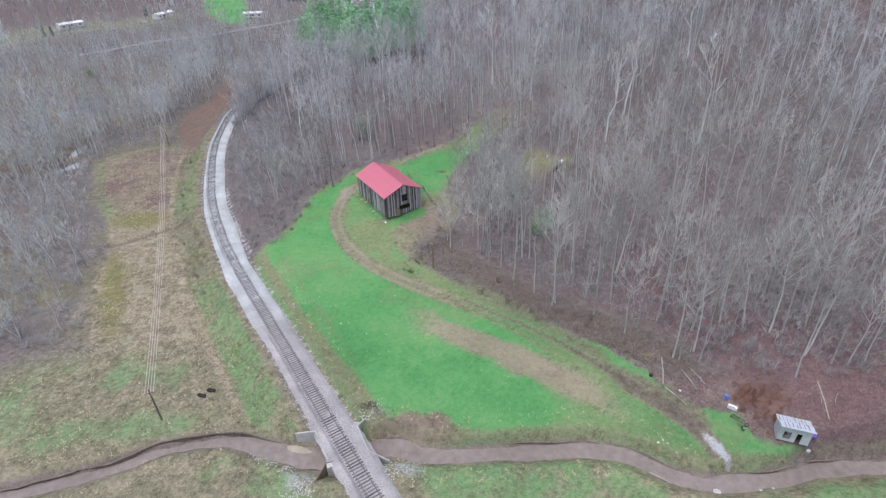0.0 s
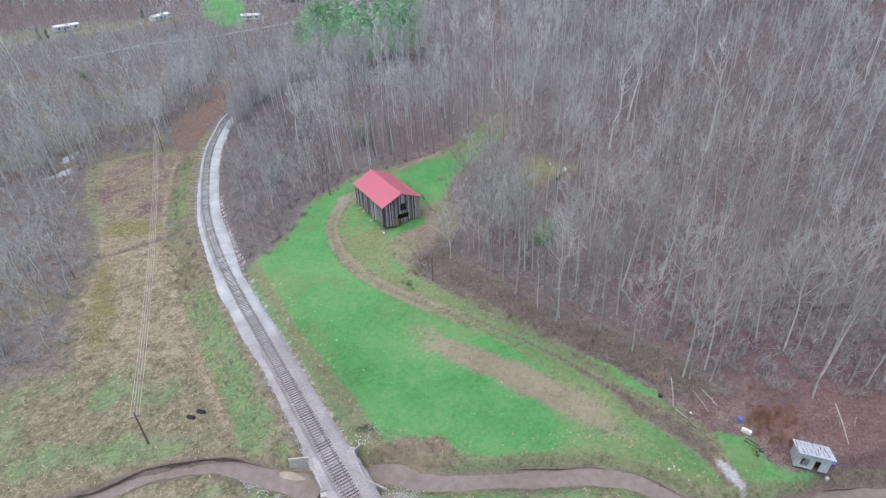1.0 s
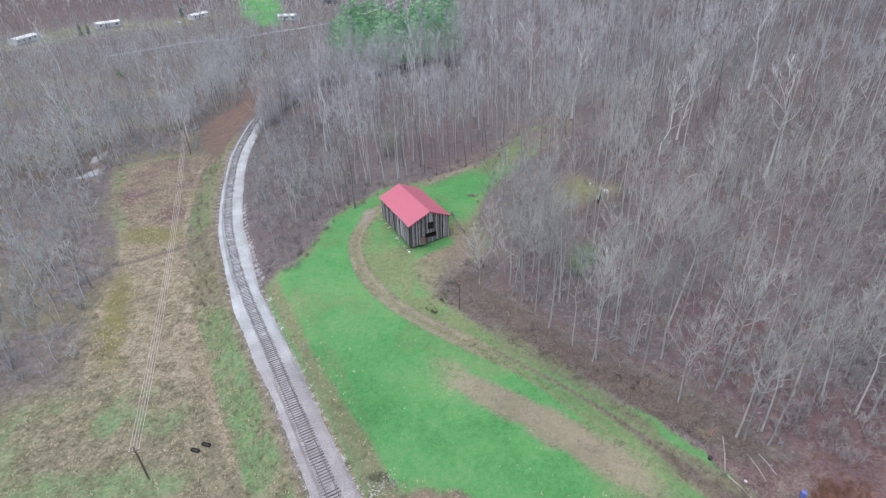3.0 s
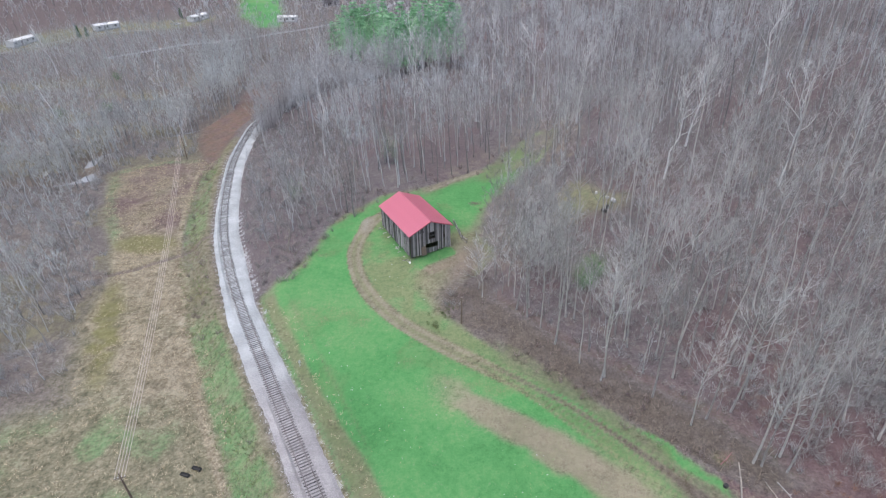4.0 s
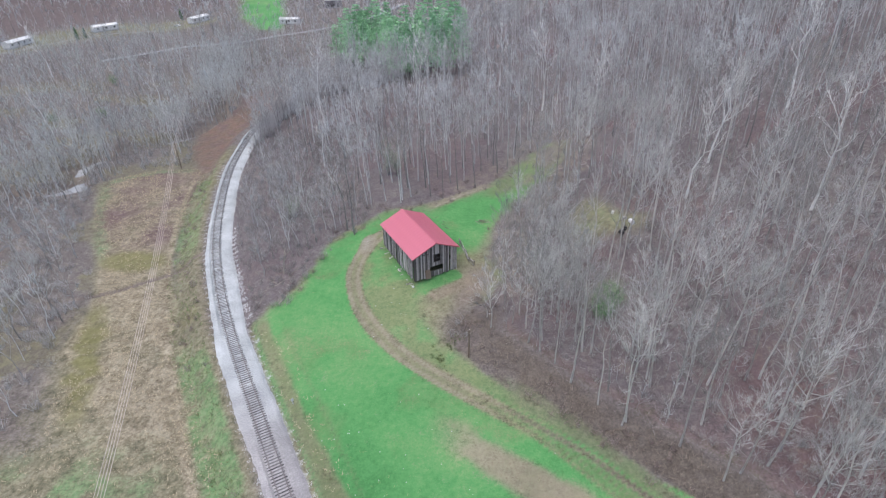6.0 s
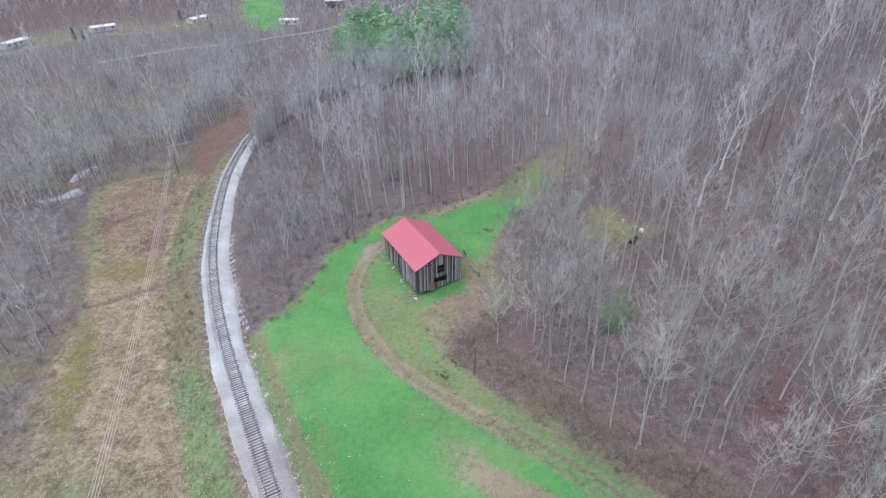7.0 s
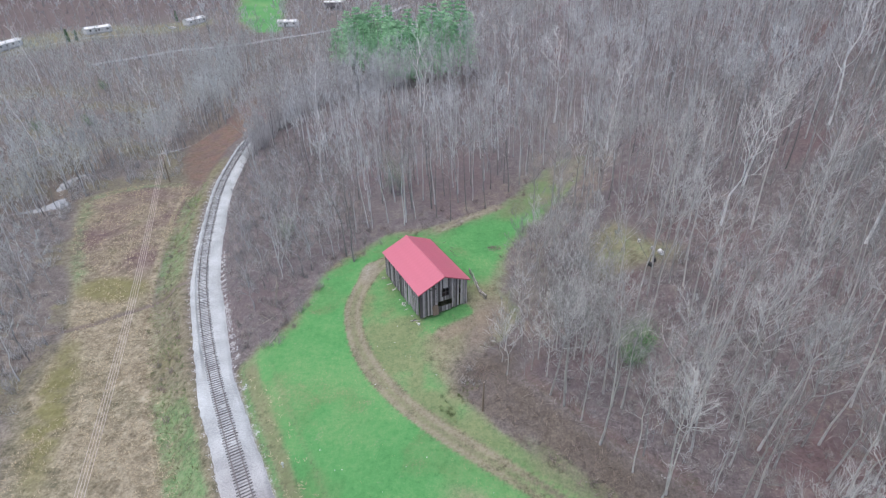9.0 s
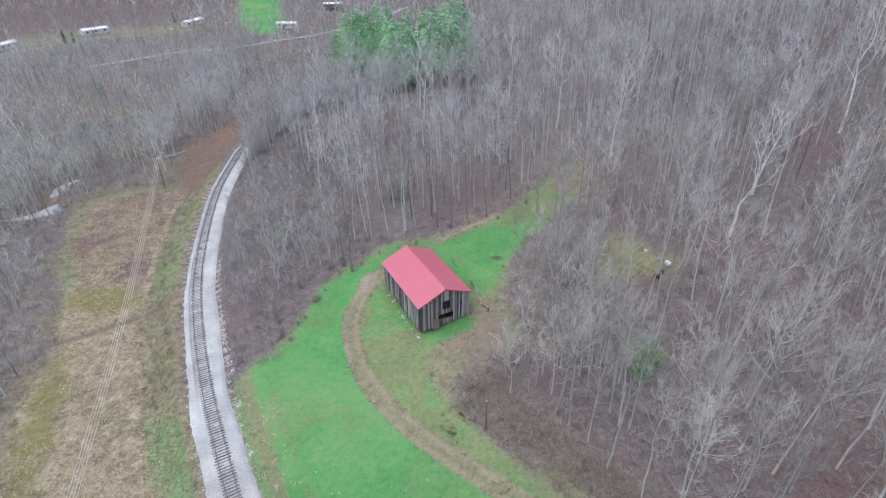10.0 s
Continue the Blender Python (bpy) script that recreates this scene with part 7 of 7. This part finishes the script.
leafy_shrub(-44.5, 143.0, 6.5, 2.6, "ivy-covered shrub in the belt beside the track", 9, M_VINE)
leafy_shrub(-166.6, 228.7, 5.0, 2.8, "dark evergreen shrub among bare valley trees", 10)
leafy_shrub(-171.3, 280.7, 5.0, 3.0, "dark evergreen shrub among bare valley trees", 11)
leafy_shrub(-151.0, 236.0, 4.5, 2.6, "dark evergreen shrub among bare valley trees", 12)


def low_scrub(x, y, r, label, seed):
    """A low spreading clump of dead and green stems."""
    rnd = random.Random(seed)
    vs, fs, base = [], [], 0
    for q in range(16):
        px, py = x + rnd.gauss(0, r * 0.5), y + rnd.gauss(0, r * 0.6)
        v, g = BUSH[q % len(BUSH)]
        sc = rnd.uniform(0.2, 0.42)
        vs.append(v * sc + np.array([px, py, gz(px, py)]))
        fs.append(g + base)
        base += len(v)
    tagged(new("low_bush", mesh_arrays("low_bush", np.concatenate(vs), np.concatenate(fs), M_BANKWEED)), label, "bush")


low_scrub(-5.4, 96.4, 2.2, "low grey-green scrub clump beside the bare pole", 6)
low_scrub(-3.4, 99.6, 2.0, "low grey-green scrub clump beside the bare pole", 7)


def red_thicket():
    """Reddish leafless thicket behind the shed."""
    rnd = random.Random(21)
    vs, fs, base = [], [], 0
    for q in range(110):
        x, y = 50.2 + rnd.gauss(0, 2.4), 58.2 + rnd.gauss(0, 2.3)
        v, g = BUSH[q % len(BUSH)]
        sc = rnd.uniform(0.25, 0.6)
        vs.append(v * sc + np.array([x, y, gz(x, y)]))
        fs.append(g + base)
        base += len(v)
    tagged(new("red_thicket", mesh_arrays("red_thicket", np.concatenate(vs), np.concatenate(fs), M_REDBRUSH)), "low reddish-brown leafless thicket behind the shed", "brush", kind="stuff")


red_thicket()


# ---- homes across the valley ----
def mobile_home(x, y, turn, length, label, wall=None, roof=None, height=2.9):
    base = min(gz(x, y), gz(x + 4, y), gz(x - 4, y)) + 0.1
    ob = thing("mobile_home", pose(x, y, base, 0, 0, turn), label, "house", "homes across the valley")
    wall, roof = wall or M_WHITE, roof or M_WHITE
    w = 5.2
    part("body", box(length, w, height, Matrix.Translation((0, 0, 0.5)), 0.04), wall, ob)
    part("skirting", box(length - 0.2, w - 0.2, 0.9, Matrix.Translation((0, 0, -0.4))), M_STONE, ob)
    b = bmesh.new()
    hl, hw, z = length / 2 + 0.3, w / 2 + 0.3, height + 0.48
    pts = [(-hl, -hw, z), (hl, -hw, z), (hl, hw, z), (-hl, hw, z), (-hl, 0, z + 1.0), (hl, 0, z + 1.0)]
    vs = [b.verts.new(p) for p in pts]
    for f in ((0, 1, 5, 4), (2, 3, 4, 5), (0, 4, 3), (1, 2, 5), (0, 3, 2, 1)):
        b.faces.new([vs[i] for i in f])
    part("roof", b, roof, ob)
    n = max(3, int(length / 4.2))
    for q in range(n):
        px = -length / 2 + length * (q + 0.5) / n
        for s in (-1, 1):
            win = part("window", box(1.3, 0.08, 1.1, Matrix.Translation((px, s * (w / 2 + 0.02), 1.6))), M_GLASS, ob)
            part("window_frame", box(1.5, 0.05, 0.1, Matrix.Translation((px, s * (w / 2 + 0.05), 1.5))), M_WHITE, win)
    part("door", box(0.95, 0.08, 2.0, Matrix.Translation((-length * 0.12, -(w / 2 + 0.03), 0.55))), M_DARKWOOD, ob)
    part("porch_step", box(1.8, 1.2, 0.5, Matrix.Translation((-length * 0.12, -(w / 2 + 0.7), -0.1)), 0.02), M_BOARD, ob)
    return ob


mobile_home(-277.5, 360, 88, 19, "long white mobile home on a strip of lawn")
mobile_home(-249, 405, 53, 16, "white mobile home with a pale roof above the valley")
mobile_home(-198.5, 438, 75, 18, "white mobile home with dark windows on the far slope")
mobile_home(-129, 430, 2, 13.5, "white house beside the bright far field")
mobile_home(-112, 497, 12, 14, "large grey house with a white roof far off", M_BOARD, M_WHITE, 5.2)


def parked_car(x, y, turn):
    ob = thing("parked_car", pose(x, y, gz(x, y) + 0.02, 0, 0, turn), "white car parked on the far lawn", "car")
    b = bmesh.new()
    prof = [(-2.2, 0.35), (-2.2, 0.85), (-1.4, 0.95), (-0.9, 1.45), (0.7, 1.45), (1.3, 0.98), (2.2, 0.85), (2.2, 0.35)]
    rows = [[b.verts.new((px, s, pz)) for px, pz in prof] for s in (-0.85, 0.85)]
    for i in range(len(prof)):
        j = (i + 1) % len(prof)
        b.faces.new((rows[0][i], rows[0][j], rows[1][j], rows[1][i]))
    b.faces.new(rows[0][::-1])
    b.faces.new(rows[1])
    part("body", b, M_WHITE, ob)
    part("side_glass", box(1.7, 1.74, 0.35, Matrix.Translation((-0.1, 0, 1.0)), 0.02), M_GLASS, ob)
    for px in (-1.35, 1.35):
        for s in (-0.85, 0.85):
            part("wheel", tube([(px, s - 0.1, 0.33), (px, s + 0.1, 0.33)], 0.33, 12), M_BLACK, ob)


parked_car(-206, 419.5, 10)
tagged(new("gravel_drive", mesh_from("gravel_drive", *ribbon(DRIVE, 1.1, None, 0.4, every=1), M_BALLAST)), "pale gravel drive along the far lawns", "road", kind="structure")


def cedar(x, y, h, seed, label):
    """A dark columnar evergreen."""
    rnd = random.Random(seed)
    ob = thing("cedar_tree", pose(x, y, gz(x, y)), label, "tree")
    sv, sf, lv, lf = [], [], [], []
    tube_arrays([np.array([0, 0, -0.3]), np.array([0, 0, h])], [0.16, 0], 5, sv, sf)
    for q in range(420):
        k = rnd.uniform(0.06, 1.0)
        a = rnd.uniform(0, 6.28)
        rr = (1 - k) ** 0.6 * h * 0.17 * rnd.uniform(0.3, 1.0)
        p = np.array([math.cos(a) * rr, math.sin(a) * rr, k * h])
        twig(p, unit(np.array([math.cos(a), math.sin(a), 1.2])), 0.7, 0.35, rnd, lv, lf)
    part("trunk", mesh_arrays("trunk", np.array(sv), np.array(sf), M_TRUNK), None, ob)
    part("crown", mesh_arrays("crown", np.array(lv), np.array(lf), M_WEED), None, ob)


cedar(-214, 444, 7, 1, "small dark evergreen on the far lawn")
cedar(-251, 377, 7.5, 2, "dark evergreen beside the gravel drive")
cedar(-248, 381, 6.0, 3, "dark evergreen beside the gravel drive")
